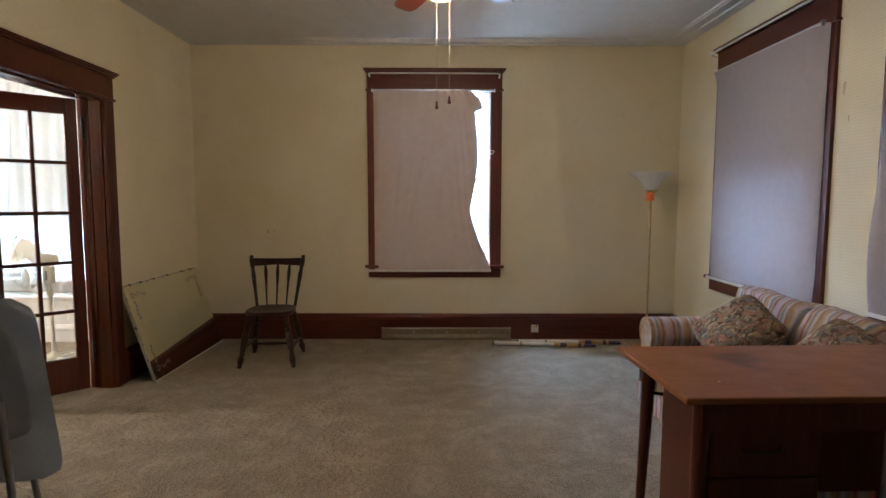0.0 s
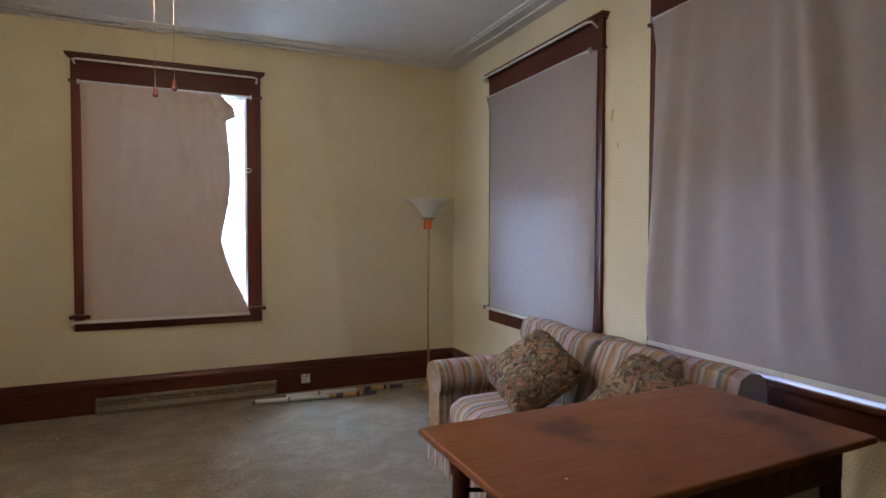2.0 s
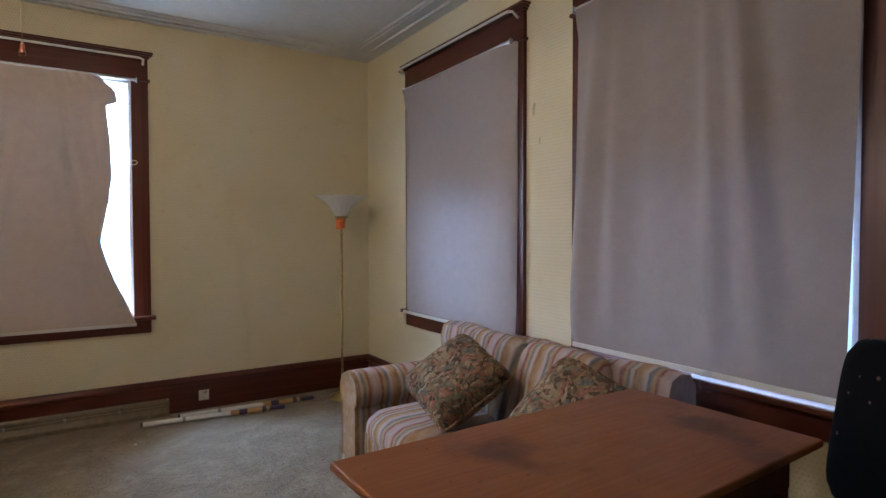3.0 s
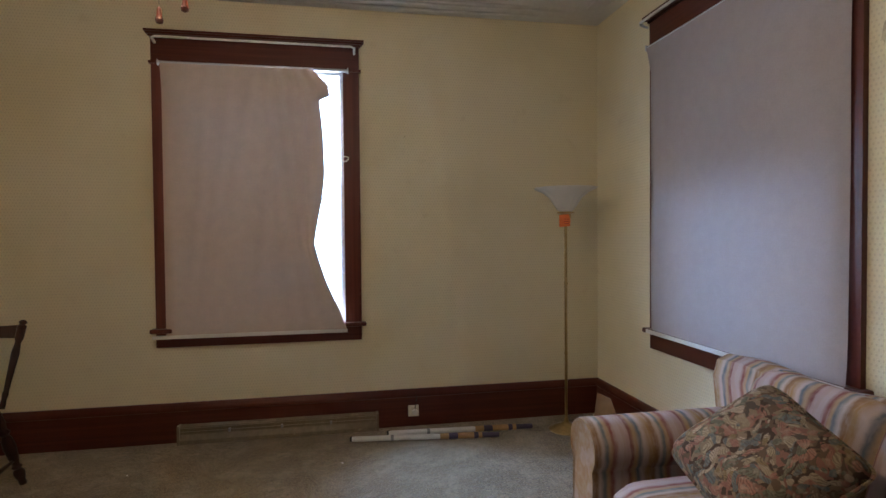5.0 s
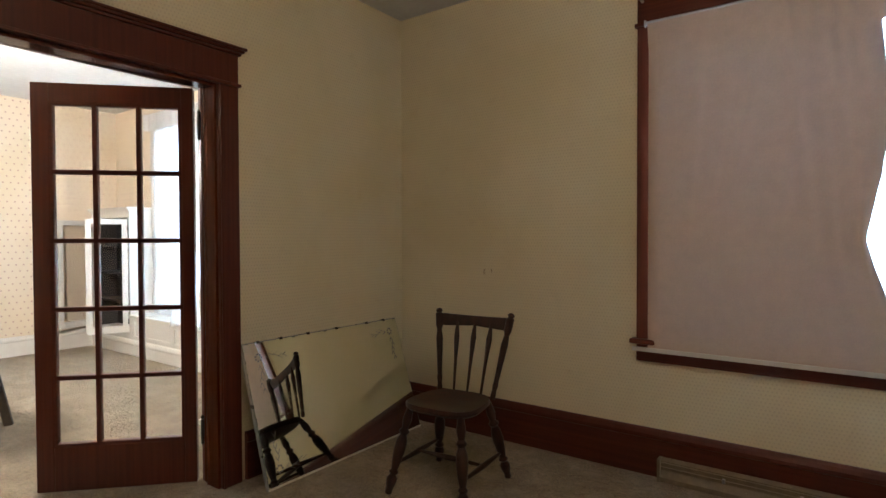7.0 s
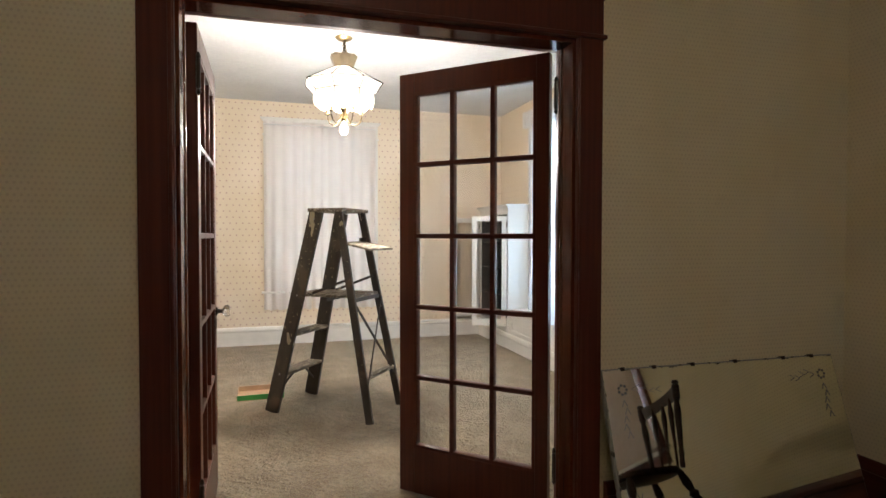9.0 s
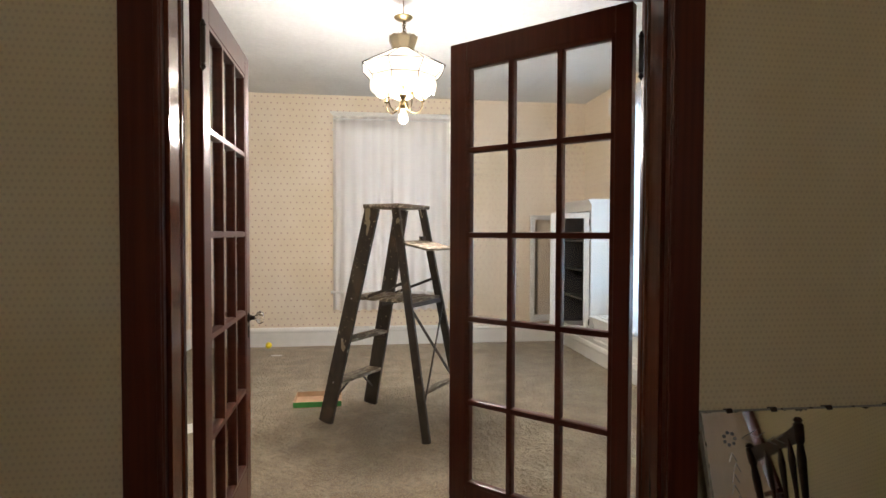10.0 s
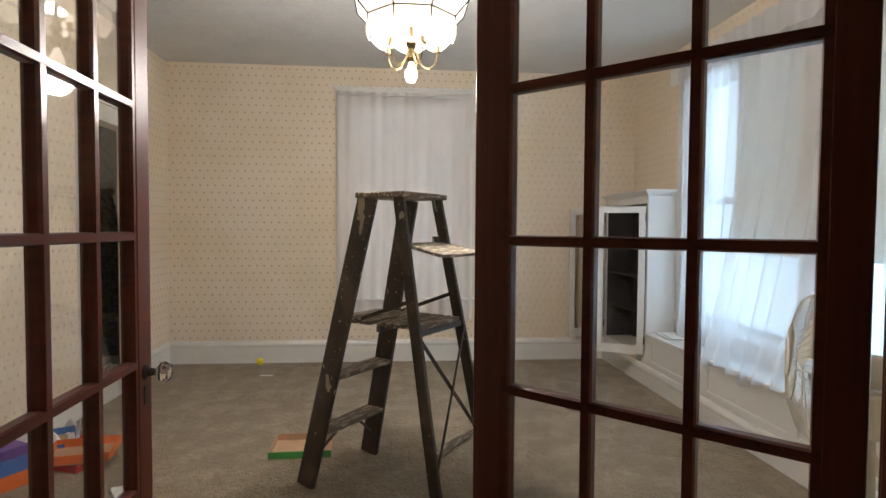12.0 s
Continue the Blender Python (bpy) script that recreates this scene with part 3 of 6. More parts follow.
MAT.update(
    # one cloth twice: fan's warm light in the north colour, east colour dimmed
    shade_north=material("fan_lit_shade_cloth", (0.57, 0.465, 0.395), 0.85, bump=0.1, scale=140, vary=0.04, trans=0.002),
    shade=material("dimmed_shade_cloth", (0.35, 0.30, 0.285), 0.85, bump=0.1, scale=140, vary=0.04, trans=0.040),
    tin=material("pale_metal", (0.55, 0.56, 0.58), 0.35, 0.7, vary=0.05),
    steel=material("dull_steel", (0.30, 0.30, 0.31), 0.4, 0.9, vary=0.1),
    brass=material("worn_brass", (0.48, 0.34, 0.15), 0.3, 0.95, vary=0.15, scale=40),
    chainmetal=material("pale_bead_chain", (0.30, 0.27, 0.22), 0.7, 0.3, vary=0.1),
    lampbrass=material("aged_lamp_brass", (0.17, 0.125, 0.06), 0.35, 0.9, vary=0.15, scale=40),
    oldbrass=material("dark_hinge_metal", (0.05, 0.04, 0.035), 0.4, 0.8, vary=0.2),
    sash=material("weathered_white_sash", (0.62, 0.64, 0.66), 0.5, bump=0.15, scale=25),
    chair=wood_material("dark_walnut_stain", (0.014, 0.005, 0.003), (0.058, 0.019, 0.010), 0.38, (8, 8, 2), 0.08),
    desk=stained_top(),
    deskleg=wood_material("reddish_desk_leg", (0.078, 0.017, 0.009), (0.135, 0.034, 0.016), 0.33, (12, 12, 1.2), 0.3),
    stripe=striped_cloth(), stripe_arm=striped_cloth("striped_cotton_arm", 0), tapestry=tapestry_cloth(), dots=dotted_upholstery(),
    vent=spotted("brown_painted_vent", (0.20, 0.16, 0.105), (0.36, 0.32, 0.22), 0.5, 0.45),
    ivory=material("ivory_plastic", (0.72, 0.68, 0.56), 0.35, vary=0.04),
    whitestick=material("white_painted_stick", (0.72, 0.71, 0.68), 0.4, vary=0.05),
    tan=material("tan_grip", (0.45, 0.27, 0.11), 0.6, vary=0.2),
    purple=material("dark_purple_wrap", (0.05, 0.035, 0.07), 0.4, vary=0.3),
    black=material("matt_black", (0.012, 0.012, 0.014), 0.6, vary=0.3),
    orange=material("orange_paper_tag", (0.85, 0.20, 0.05), 0.7, vary=0.08),
    bowl=material("frosted_white_glass", (0.88, 0.87, 0.84), 0.25, vary=0.03, trans=0.35, spec=0.6),
    greyplastic=material("grey_moulded_plastic", (0.55, 0.58, 0.62), 0.5, bump=0.15, scale=90, vary=0.05),
    card=material("brown_cardboard", (0.42, 0.27, 0.16), 0.85, vary=0.1),
    red=material("red_printed_card", (0.50, 0.035, 0.03), 0.5, vary=0.15),
    blue=material("blue_printed_card", (0.03, 0.12, 0.40), 0.5, vary=0.15),
    orangecard=material("orange_printed_card", (0.75, 0.16, 0.03), 0.5, vary=0.12),
    purplecard=material("purple_printed_card", (0.10, 0.03, 0.22), 0.5, vary=0.15),
    green=material("green_printed_card", (0.05, 0.26, 0.06), 0.5, vary=0.12),
    paper=material("white_sheet", (0.78, 0.77, 0.72), 0.8, vary=0.04),
    ladder=splashed("dark_paint_splashed_wood", (0.034, 0.025, 0.019), (0.42, 0.37, 0.26)),
    tread=spotted("paint_crusted_tread", (0.15, 0.115, 0.08), (0.44, 0.38, 0.29), 0.8, 0.75, 22, 0.5, 0.62, stretch=(0.6, 3, 3)),
    sheer=sheer_material("sheer_white_curtain", (0.86, 0.84, 0.82), 0.80, 0.5),
    densesheer=sheer_material("dense_white_sheer", (0.90, 0.85, 0.80), 0.90, 0.32),
    baysheer=sheer_material("thin_bay_curtain", (0.86, 0.86, 0.86), 0.62, 0.55),
    lace=sheer_material("scalloped_lace", (0.86, 0.85, 0.84), 0.86, 0.45),
    fanplastic=material("off_white_fan_plastic", (0.66, 0.64, 0.54), 0.4, vary=0.04),
    crystal=crystal_material(),
    dark_shelf=material("dark_cabinet_inside", (0.035, 0.03, 0.03), 0.6, vary=0.4, scale=14),
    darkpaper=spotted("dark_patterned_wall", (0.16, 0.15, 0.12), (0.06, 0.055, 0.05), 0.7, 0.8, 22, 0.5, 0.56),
    panel=glow_material("lit_shade_glass", (1.0, 0.95, 0.88), 1.1),
    panel_low=glow_material("lit_skirt_glass", (1.0, 0.93, 0.84), 1.3),
    panel_dim=material("unlit_amber_glass", (0.30, 0.25, 0.17), 0.3, trans=0.2),
    creamblind=material("cream_window_blind", (0.62, 0.58, 0.49), 0.8, vary=0.03, trans=0.15),
    blind=material("white_window_blind", (0.72, 0.70, 0.67), 0.8, vary=0.03, trans=0.12),
    bulb=glow_material("bulb_glow", (1.0, 0.86, 0.64), 12.0),
    fanglobe=glow_material("warm_globe_glow", (1.0, 0.72, 0.32), 8.0),
    lead=material("dark_seam", (0.004, 0.004, 0.004), 0.8, 0.0),
    mirrorback=spotted("chipped_grey_board_edge", (0.34, 0.34, 0.31), (0.05, 0.04, 0.03), 0.9, 0.6, 20, 0.6, 0.64),
    yellow=material("yellow_foam_ball", (0.80, 0.62, 0.03), 0.8, vary=0.1),
    stain=material("brown_scuff", (0.50, 0.42, 0.28), 0.8, vary=0.2, scale=60),
    siding=material("white_siding", (0.62, 0.64, 0.68), 0.7, vary=0.06),
    plasticwrap=glass_material("clear_wrap", (0.9, 0.93, 1.0)),
)


def mirror_material():
    """Old mirror glass: bright silvering with chips along the rim."""
    m, nt, b, vec = blank("old_mirror", 0.03, 0.5)
    sep = nt.nodes.new("ShaderNodeSeparateXYZ")
    nt.links.new(vec, sep.inputs[0])
    b.inputs["Metallic"].default_value = 1.0
    du = mathnode(nt, "SUBTRACT", 0.60, mathnode(nt, "ABSOLUTE", mathnode(nt, "SUBTRACT", sep.outputs[0], 0.60)))
    dv = mathnode(nt, "SUBTRACT", 0.372, mathnode(nt, "ABSOLUTE", mathnode(nt, "SUBTRACT", sep.outputs[2], 0.372)))
    rim = mathnode(nt, "MINIMUM", du, dv)
    chip = mathnode(nt, "ADD", rim, mathnode(nt, "MULTIPLY", mathnode(nt, "SUBTRACT", noise_out(nt, vec, 22, 5), 0.5), 0.055))
    f = mathnode(nt, "SUBTRACT", 1.0, smooth(nt, chip, -0.002, 0.004))
    haze = smooth(nt, noise_out(nt, vec, 3, 4), 0.45, 0.75)
    silver = mixcolor(nt, haze, (0.93, 0.95, 0.84), (0.84, 0.88, 0.70))
    nt.links.new(mixcolor(nt, f, silver, (0.06, 0.045, 0.03)), b.inputs["Base Color"])
    nt.links.new(mathnode(nt, "MULTIPLY_ADD", haze, 0.06, 0.02), b.inputs["Roughness"])
    nt.links.new(mathnode(nt, "SUBTRACT", 1.0, f), b.inputs["Metallic"])
    return m


MAT["mirror"] = mirror_material()


# ---- doorway between the rooms ----
def casing_set(name, jambs, x_face, out, mat, head, width=0.11, top=0.16):
    """Casing round an opening on a wall that runs along y; out is +1 or -1 for the side."""
    y0, y1 = jambs
    t = 0.024 * out
    xs = sorted((x_face, x_face + t))
    bm = bmesh.new()
    for a, b in ((y0 - width, y0), (y1, y1 + width)):
        box(bm, (xs[0], a, 0), (xs[1], b, head))
        inner = (b - 0.018, b - 0.004) if b == y0 else (a + 0.004, a + 0.018)
        xb = sorted((x_face + t, x_face + t + 0.008 * out))
        box(bm, (xb[0], inner[0], 0), (xb[1], inner[1], head - 0.001))
    bmesh.ops.recalc_face_normals(bm, faces=bm.faces)
    bmesh.ops.bevel(bm, geom=bm.edges[:], offset=0.003, segments=2, affect="EDGES", profile=0.5)
    structure(name, bm, mat, "glossy casing boards beside the double doorway")
    bm = bmesh.new()
    xe = sorted((x_face, x_face + 0.036 * out))
    box(bm, (xe[0], y0 - width - 0.012, head), (xe[1], y1 + width + 0.012, head + 0.016))
    box(bm, (xs[0], y0 - width, head + 0.016), (xs[1] + (0.002 if out > 0 else 0), y1 + width, head + top))
    for k, (h, o) in enumerate(((0.0, 0.034), (0.014, 0.046), (0.026, 0.056))):
        xc = sorted((x_face, x_face + o * out))
        box(bm, (xc[0], y0 - width - o + 0.02, head + top + h), (xc[1], y1 + width + o - 0.02, head + top + h + 0.0135))
    bmesh.ops.recalc_face_normals(bm, faces=bm.faces)
    bmesh.ops.bevel(bm, geom=bm.edges[:], offset=0.0025, segments=1, affect="EDGES", profile=0.5)
    structure(name + "_head", bm, mat, "wide flat head board with a projecting cap")


casing_set("trim_doorway", (DOOR[0], DOOR[1]), W, 1, MAT["wood"], 2.035)
casing_set("trim_doorway_dining", (DOOR[0], DOOR[1]), W - T, -1, MAT["wood"], 2.035)
bm = bmesh.new()
for y0, y1 in ((DOOR[0] - 0.018, DOOR[0]), (DOOR[1], DOOR[1] + 0.018)):
    box(bm, (W - T, y0, 0), (W, y1, 2.052))
box(bm, (W - T, DOOR[0], 2.034), (W, DOOR[1], 2.052))
for y0, y1 in ((DOOR[0], DOOR[0] + 0.012), (DOOR[1] - 0.012, DOOR[1])):
    box(bm, (W - 0.085, y0, 0), (W - 0.001, y1, 2.034))
    yy = (y0 + y1) / 2
    lathe(bm, [(0.011, 0), (0.011, 2.03)], (W - 0.09, yy, 0), 12)
box(bm, (W - 0.085, DOOR[0] + 0.012, 2.02), (W - 0.001, DOOR[1] - 0.012, 2.0345))
structure("trim_jamb", bm, MAT["wood_gloss"], "stepped mahogany door jamb with a rounded bead", True)


def french_door(name, hinge, ang, hand, label, w=0.75, edge=0.022):
    """Fifteen-pane door leaf. Its width runs along its own x from the hinge; hand picks the knob's presence."""
    h, t, z0 = 2.015, 0.04, 0.012
    th = thing(name, pose(hinge[0], hinge[1], 0, 0, 0, ang), label, "door")
    st, top, bot = 0.08, 0.093, 0.222
    bm = bmesh.new()
    for a, b in ((edge, st), (w - st, w)):
        box(bm, (a, -t / 2, z0), (b, t / 2, z0 + h))
    box(bm, (st, -t / 2, z0), (w - st, t / 2, z0 + bot))
    box(bm, (st, -t / 2, z0 + h - top), (w - st, t / 2, z0 + h))
    bmesh.ops.recalc_face_normals(bm, faces=bm.faces)
    bmesh.ops.bevel(bm, geom=bm.edges[:], offset=0.0025, segments=1, affect="EDGES", profile=0.5)
    part("frame", bm, MAT["wood"], th)
    gw, gh = (w - 2 * st), (h - top - bot)
    mun = 0.024
    bm = bmesh.new()
    prof = [(-t / 2 + 0.002, 0.009), (-0.010, mun / 2), (0.010, mun / 2), (t / 2 - 0.002, 0.009)]

    def muntin(a, b, axis):
        r = []
        for p in (a, b):
            ring = []
            for y, q in prof + [(y, -q) for y, q in prof[::-1]]:
                ring.append(bm.verts.new((p[0] + q, y, p[1]) if axis == "z" else (p[0], y, p[1] + q)))
            r.append(ring)
        n = len(r[0])
        for i in range(n):
            bm.faces.new((r[0][i], r[0][(i + 1) % n], r[1][(i + 1) % n], r[1][i]))
    for i in (1, 2):
        x = st + gw * i / 3
        muntin((x, z0 + bot), (x, z0 + h - top), "z")
    for j in range(1, 5):
        z = z0 + bot + gh * j / 5
        muntin((st, z), (w - st, z), "x")
    # beads round the glass field
    for x in (st + 0.004, w - st - 0.004):
        muntin((x, z0 + bot), (x, z0 + h - top), "z")
    for z in (z0 + bot + 0.004, z0 + h - top - 0.004):
        muntin((st, z), (w - st, z), "x")
    part("muntin_grid", bm, MAT["wood_h"], th)
    pane_mesh = None
    for i in range(3):
        for j in range(5):
            cx, cz = st + gw * (i + 0.5) / 3, z0 + bot + gh * (j + 0.5) / 5
            if pane_mesh is None:
                bm = bmesh.new()
                box(bm, (-gw / 6 + 0.006, -0.0015, -gh / 10 + 0.006), (gw / 6 - 0.006, 0.0015, gh / 10 - 0.006))
                p = part("pane", bm, MAT["glass"], th)
                pane_mesh = p.data
            else:
                p = new("pane", pane_mesh)
                p.parent = th
            p.location = (cx, 0, cz)
    for z in (0.28, 1.84):
        bm = bmesh.new()
        lathe(bm, [(0.008, -0.055), (0.008, 0.055)], (-0.008, 0.024 * hand, z), 12)
        lathe(bm, [(0.004, 0.055), (0.010, 0.062), (0.004, 0.078), (0.0, 0.08)], (-0.008, 0.024 * hand, z), 12)
        lathe(bm, [(0.0, -0.08), (0.010, -0.066), (0.004, -0.055)], (-0.008, 0.024 * hand, z), 12)
        box(bm, (-0.006, 0.014 * hand, z - 0.05), (0.0, 0.026 * hand, z + 0.05))
        part("hinge", bm, MAT["oldbrass"], th, "dark butt hinge with ball tips", True)
    if hand < 0:
        for s in (1, -1):
            k = along((w - 0.04, s * t / 2, 0.885), (w - 0.04, s * (t / 2 + 0.07), 0.885))
            bm = bmesh.new()
            lathe(bm, [(0.022, 0), (0.022, 0.004), (0.012, 0.010), (0.009, 0.026), (0.013, 0.03)], seg=16, m=k)
            box(bm, (w - 0.053, s * (t / 2) - (0.003 if s < 0 else 0), 0.80), (w - 0.027, s * (t / 2) + (0.003 if s > 0 else 0), 0.85))
            part("knob_rose", bm, MAT["oldbrass"], th, "dark metal rose and keyhole plate", True)
            bm = bmesh.new()
            lathe(bm, [(0.012, 0.03), (0.026, 0.040), (0.029, 0.052), (0.022, 0.064), (0.0, 0.066)], seg=8, m=k)
            part("door_knob", bm, MAT["crystal"], th, "faceted clear glass knob")
    else:
        bm = bmesh.new()
        box(bm, (w, -0.006, 0.9), (w + 0.002, 0.006, 1.0))
        part("strike_plate", bm, MAT["oldbrass"], th)
    return th


french_door("french_door", (-1.975, 3.95), 225.8, 1, "open mahogany french door with fifteen clear panes", 0.765)
french_door("french_door", (-2.045, 2.528), 181.6, -1, "open mahogany french door with fifteen panes and a glass knob", edge=0.002)


# ---- windows ----
def window(name, lo, hi, z0, z1, place, mat=None, label=""):
    """A sash window in local x (width) with the room at -y; place turns it on to its wall face."""
    th = tagged(new(name), label, "window", kind="structure")
    th.matrix_world = place
    mat = mat or MAT["wood"]
    cw = 0.105
    bm = bmesh.new()
    for a, b in ((lo - cw, lo), (hi, hi + cw)):
        box(bm, (a, -0.024, z0 + 0.015), (b, -0.001, z1))
    part("casing", bm, mat, th)
    bm = bmesh.new()
    box(bm, (lo - cw - 0.012, -0.036, z1), (hi + cw + 0.012, -0.001, z1 + 0.016))
    box(bm, (lo - cw, -0.026, z1 + 0.016), (hi + cw, -0.001, z1 + 0.165))
    for k, o in enumerate((0.034, 0.046, 0.056)):
        box(bm, (lo - cw - o + 0.024, -o, z1 + 0.165 + 0.013 * k), (hi + cw + o - 0.024, -0.001, z1 + 0.177 + 0.013 * k))
    part("head_board", bm, MAT["wood_h"] if mat is MAT["wood"] else mat, th, "flat head board with a stepped cap")
    bm = bmesh.new()
    box(bm, (lo - cw - 0.03, -0.06, z0 - 0.012), (hi + cw + 0.03, 0.10, z0 + 0.015))
    bmesh.ops.recalc_face_normals(bm, faces=bm.faces)
    bmesh.ops.bevel(bm, geom=bm.edges[:], offset=0.008, segments=2, affect="EDGES", profile=0.5)
    part("window_sill", bm, mat, th)
    bm = bmesh.new()
    box(bm, (lo - cw, -0.022, z0 - 0.105), (hi + cw, -0.001, z0 - 0.012))
    part("apron", bm, MAT["wood_h"] if mat is MAT["wood"] else mat, th)
    bm = bmesh.new()
    for a, b in ((lo, lo + 0.02), (hi - 0.02, hi)):
        box(bm, (a, -0.001, z0 + 0.015), (b, 0.20, z1))
    box(bm, (lo + 0.02, -0.001, z1 - 0.02), (hi - 0.02, 0.20, z1))
    part("reveal", bm, MAT["sash"] if mat is MAT["wood"] else mat, th, "pale painted window reveal")
    mid = (z0 + z1) / 2
    for nm, a, b, y in (("lower_sash", z0 + 0.015, mid + 0.02, 0.10), ("upper_sash", mid - 0.02, z1 - 0.02, 0.145)):
        bm = bmesh.new()
        s = 0.045
        box(bm, (lo + 0.02, y, a), (lo + 0.02 + s, y + 0.035, b))
        box(bm, (hi - 0.02 - s, y, a), (hi - 0.02, y + 0.035, b))
        box(bm, (lo + 0.02 + s, y, a), (hi - 0.02 - s, y + 0.035, a + s))
        box(bm, (lo + 0.02 + s, y, b - s * 0.8), (hi - 0.02 - s, y + 0.035, b))
        sash = part(nm, bm, MAT["sash"], th, "white painted sash")
        bm = bmesh.new()
        box(bm, (lo + 0.02 + s, y + 0.015, a + s), (hi - 0.02 - s, y + 0.019, b - s * 0.8))
        pane = part("pane", bm, MAT["glass"], sash)
        pane.visible_shadow = False
    return th


north = pose(0, N, 0)
east = pose(E, 0, 0, 0, 0, -90)          # local x runs towards -y
dwest = pose(DW, 0, 0, 0, 0, 90)         # local x runs towards +y
dnorth = pose(0, DN, 0)
window("window_1", W1[0], W1[1], W1[2] + 0.03, W1[3], north, label="sash window with wide mahogany casing behind a torn shade")
window("window_2", -W2[1], -W2[0], W2[2] + 0.03, W2[3], east, label="sash window with wide mahogany casing behind a closed shade")
window("window_3", -W3[1], -W3[0], W3[2] + 0.03, W3[3], east, label="sash window with mahogany casing above the desk")
window("window_4", WD[0], WD[1], WD[2], WD[3], dwest, MAT["white"], "white painted window behind sheer curtains")
window("window_5", WB[0], (WB[0] + WB[1]) / 2 - 0.105, WB[2], WB[3], dnorth, MAT["white"], "white painted window over the window seat")
window("window_6", (WB[0] + WB[1]) / 2 + 0.105, WB[1], WB[2], WB[3], dnorth, MAT["white"], "white painted window over the window seat")


def sheet(name, nu, nv, fn, mat, parent=None, label=""):
    """A cloth surface: fn(u, v) gives the place."""
    bm = bmesh.new()
    g = [[bm.verts.new(fn(i / nu, j / nv)) for i in range(nu + 1)] for j in range(nv + 1)]
    for j in range(nv):
        for i in range(nu):
            bm.faces.new((g[j][i], g[j][i + 1], g[j + 1][i + 1], g[j + 1][i]))
    me = bpy.data.meshes.new(name)
    bm.to_mesh(me)
    bm.free()
    me.materials.append(mat)
    me.shade_smooth()
    ob = new(name, me)
    if parent:
        ob.parent = parent
    if label:
        tagged(ob, label)
    return ob


def shade(place, lo, hi, ztop, zbot, fold, right_edge, label, y=-0.068, batten=(0, 0), second=True, cloth="shade", spread=0.0):
    """A cloth roller shade on a rod; fold(u, v) is the cloth's depth, right_edge(v) its running edge."""
    th = thing("roller_shade", place, label, "window shade")
    def at(u, v):
        run = right_edge(0) + (right_edge(1) - right_edge(0)) * v
        x = lo + (run - lo) * u + (right_edge(v) - run) * u ** 7 - spread * v * (1 - u) ** 6
        tuck = 0.030 * max(0.0, 1 - u / 0.05) * min(1.0, 12 * v)
        return (x, y + tuck - fold(u, v) * (1 - v ** 10), ztop + (zbot - ztop) * v)
    sheet("cloth", 70, 60, at, MAT[cloth], th)
    bm = bmesh.new()
    turned(bm, (lo - 0.01, y + 0.012, ztop + 0.006), (hi + 0.03, y + 0.012, ztop + 0.006), [(0.011, 0), (0.011, 1)])
    part("rod", bm, MAT["tin"], th, "pale metal rod", True)
    for x in (lo - 0.012, hi + 0.032):
        bm = bevelled((x - 0.004, y - 0.004, ztop - 0.012), (x + 0.004, 0.0 + y + 0.02, ztop + 0.022), 0.002, 1)
        part("bracket", bm, MAT["tin"], th)
    bm = bmesh.new()
    box(bm, (lo + batten[0], y - 0.008, zbot - 0.014), (right_edge(1) + batten[1], y - 0.001, zbot + 0.008))
    part("batten", bm, MAT["whitestick"], th, "white hem batten")
    if second:
        zt = ztop + 0.155
        rod = tagged(new("curtain_rod"), "flat white curtain rod on the window's head board", "curtain rod")
        rod.matrix_world = place
        bm = bmesh.new()
        tube(bm, [(lo - 0.035, -0.028, zt - 0.02), (lo - 0.04, -0.07, zt - 0.004), (lo - 0.02, -0.085, zt)] + [(lo + (hi - lo) * i / 6, -0.085, zt) for i in range(1, 6)]
             + [(hi + 0.05, -0.085, zt), (hi + 0.075, -0.07, zt - 0.004), (hi + 0.075, -0.028, zt - 0.03)], 0.008, 8)
        part("rail", bm, MAT["whitestick"], rod, smooth_it=True)
    return th


def w1_edge(v):
    pts = [(0, 0.80), (0.03, 0.84), (0.07, 0.895), (0.10, 0.90), (0.115, 0.835), (0.25, 0.855), (0.40, 0.862), (0.50, 0.84), (0.58, 0.815), (0.66, 0.79), (0.73, 0.82), (0.82, 0.87), (0.92, 0.945), (1.0, 0.995)]
    for (a, xa), (b, xb) in zip(pts, pts[1:]):
        if v <= b:
            k = (v - a) / (b - a)
            return xa + (xb - xa) * k
    return pts[-1][1]


def ripple(u, v, c, w, amp):
    return amp * math.exp(-((u - c) / w) ** 2)


def w1_fold(u, v):
    """Gathers hang from the torn corner and fade downwards; slack lines fan out to the lower left."""
    s = 0.0
    fade = 1 - 0.6 * v
    for c, w, a, slope in ((0.66, 0.016, 0.012, 0.05), (0.74, 0.013, 0.015, 0.07), (0.81, 0.012, 0.018, 0.09), (0.87, 0.013, 0.020, 0.08), (0.95, 0.02, 0.02, 0.0)):
        s += ripple(u, v, c + slope * v, w * (1 + 1.6 * v), a * fade)
    for c, w, a, slope in ((0.60, 0.030, 0.014, -0.42), (0.46, 0.028, 0.011, -0.30), (0.30, 0.026, 0.009, -0.18), (0.76, 0.028, 0.014, -0.30)):
        s += ripple(u, v, c + slope * v, w, a * math.sin(math.pi * min(1, v + 0.1)))
    if u > 0.94 and 0.02 < v < 0.11:
        s += (u - 0.94) * 0.8 * math.sin((v - 0.02) / 0.09 * math.pi)
    return s + 0.005 * noise.noise(Vector((u * 3, v * 2, 1)))


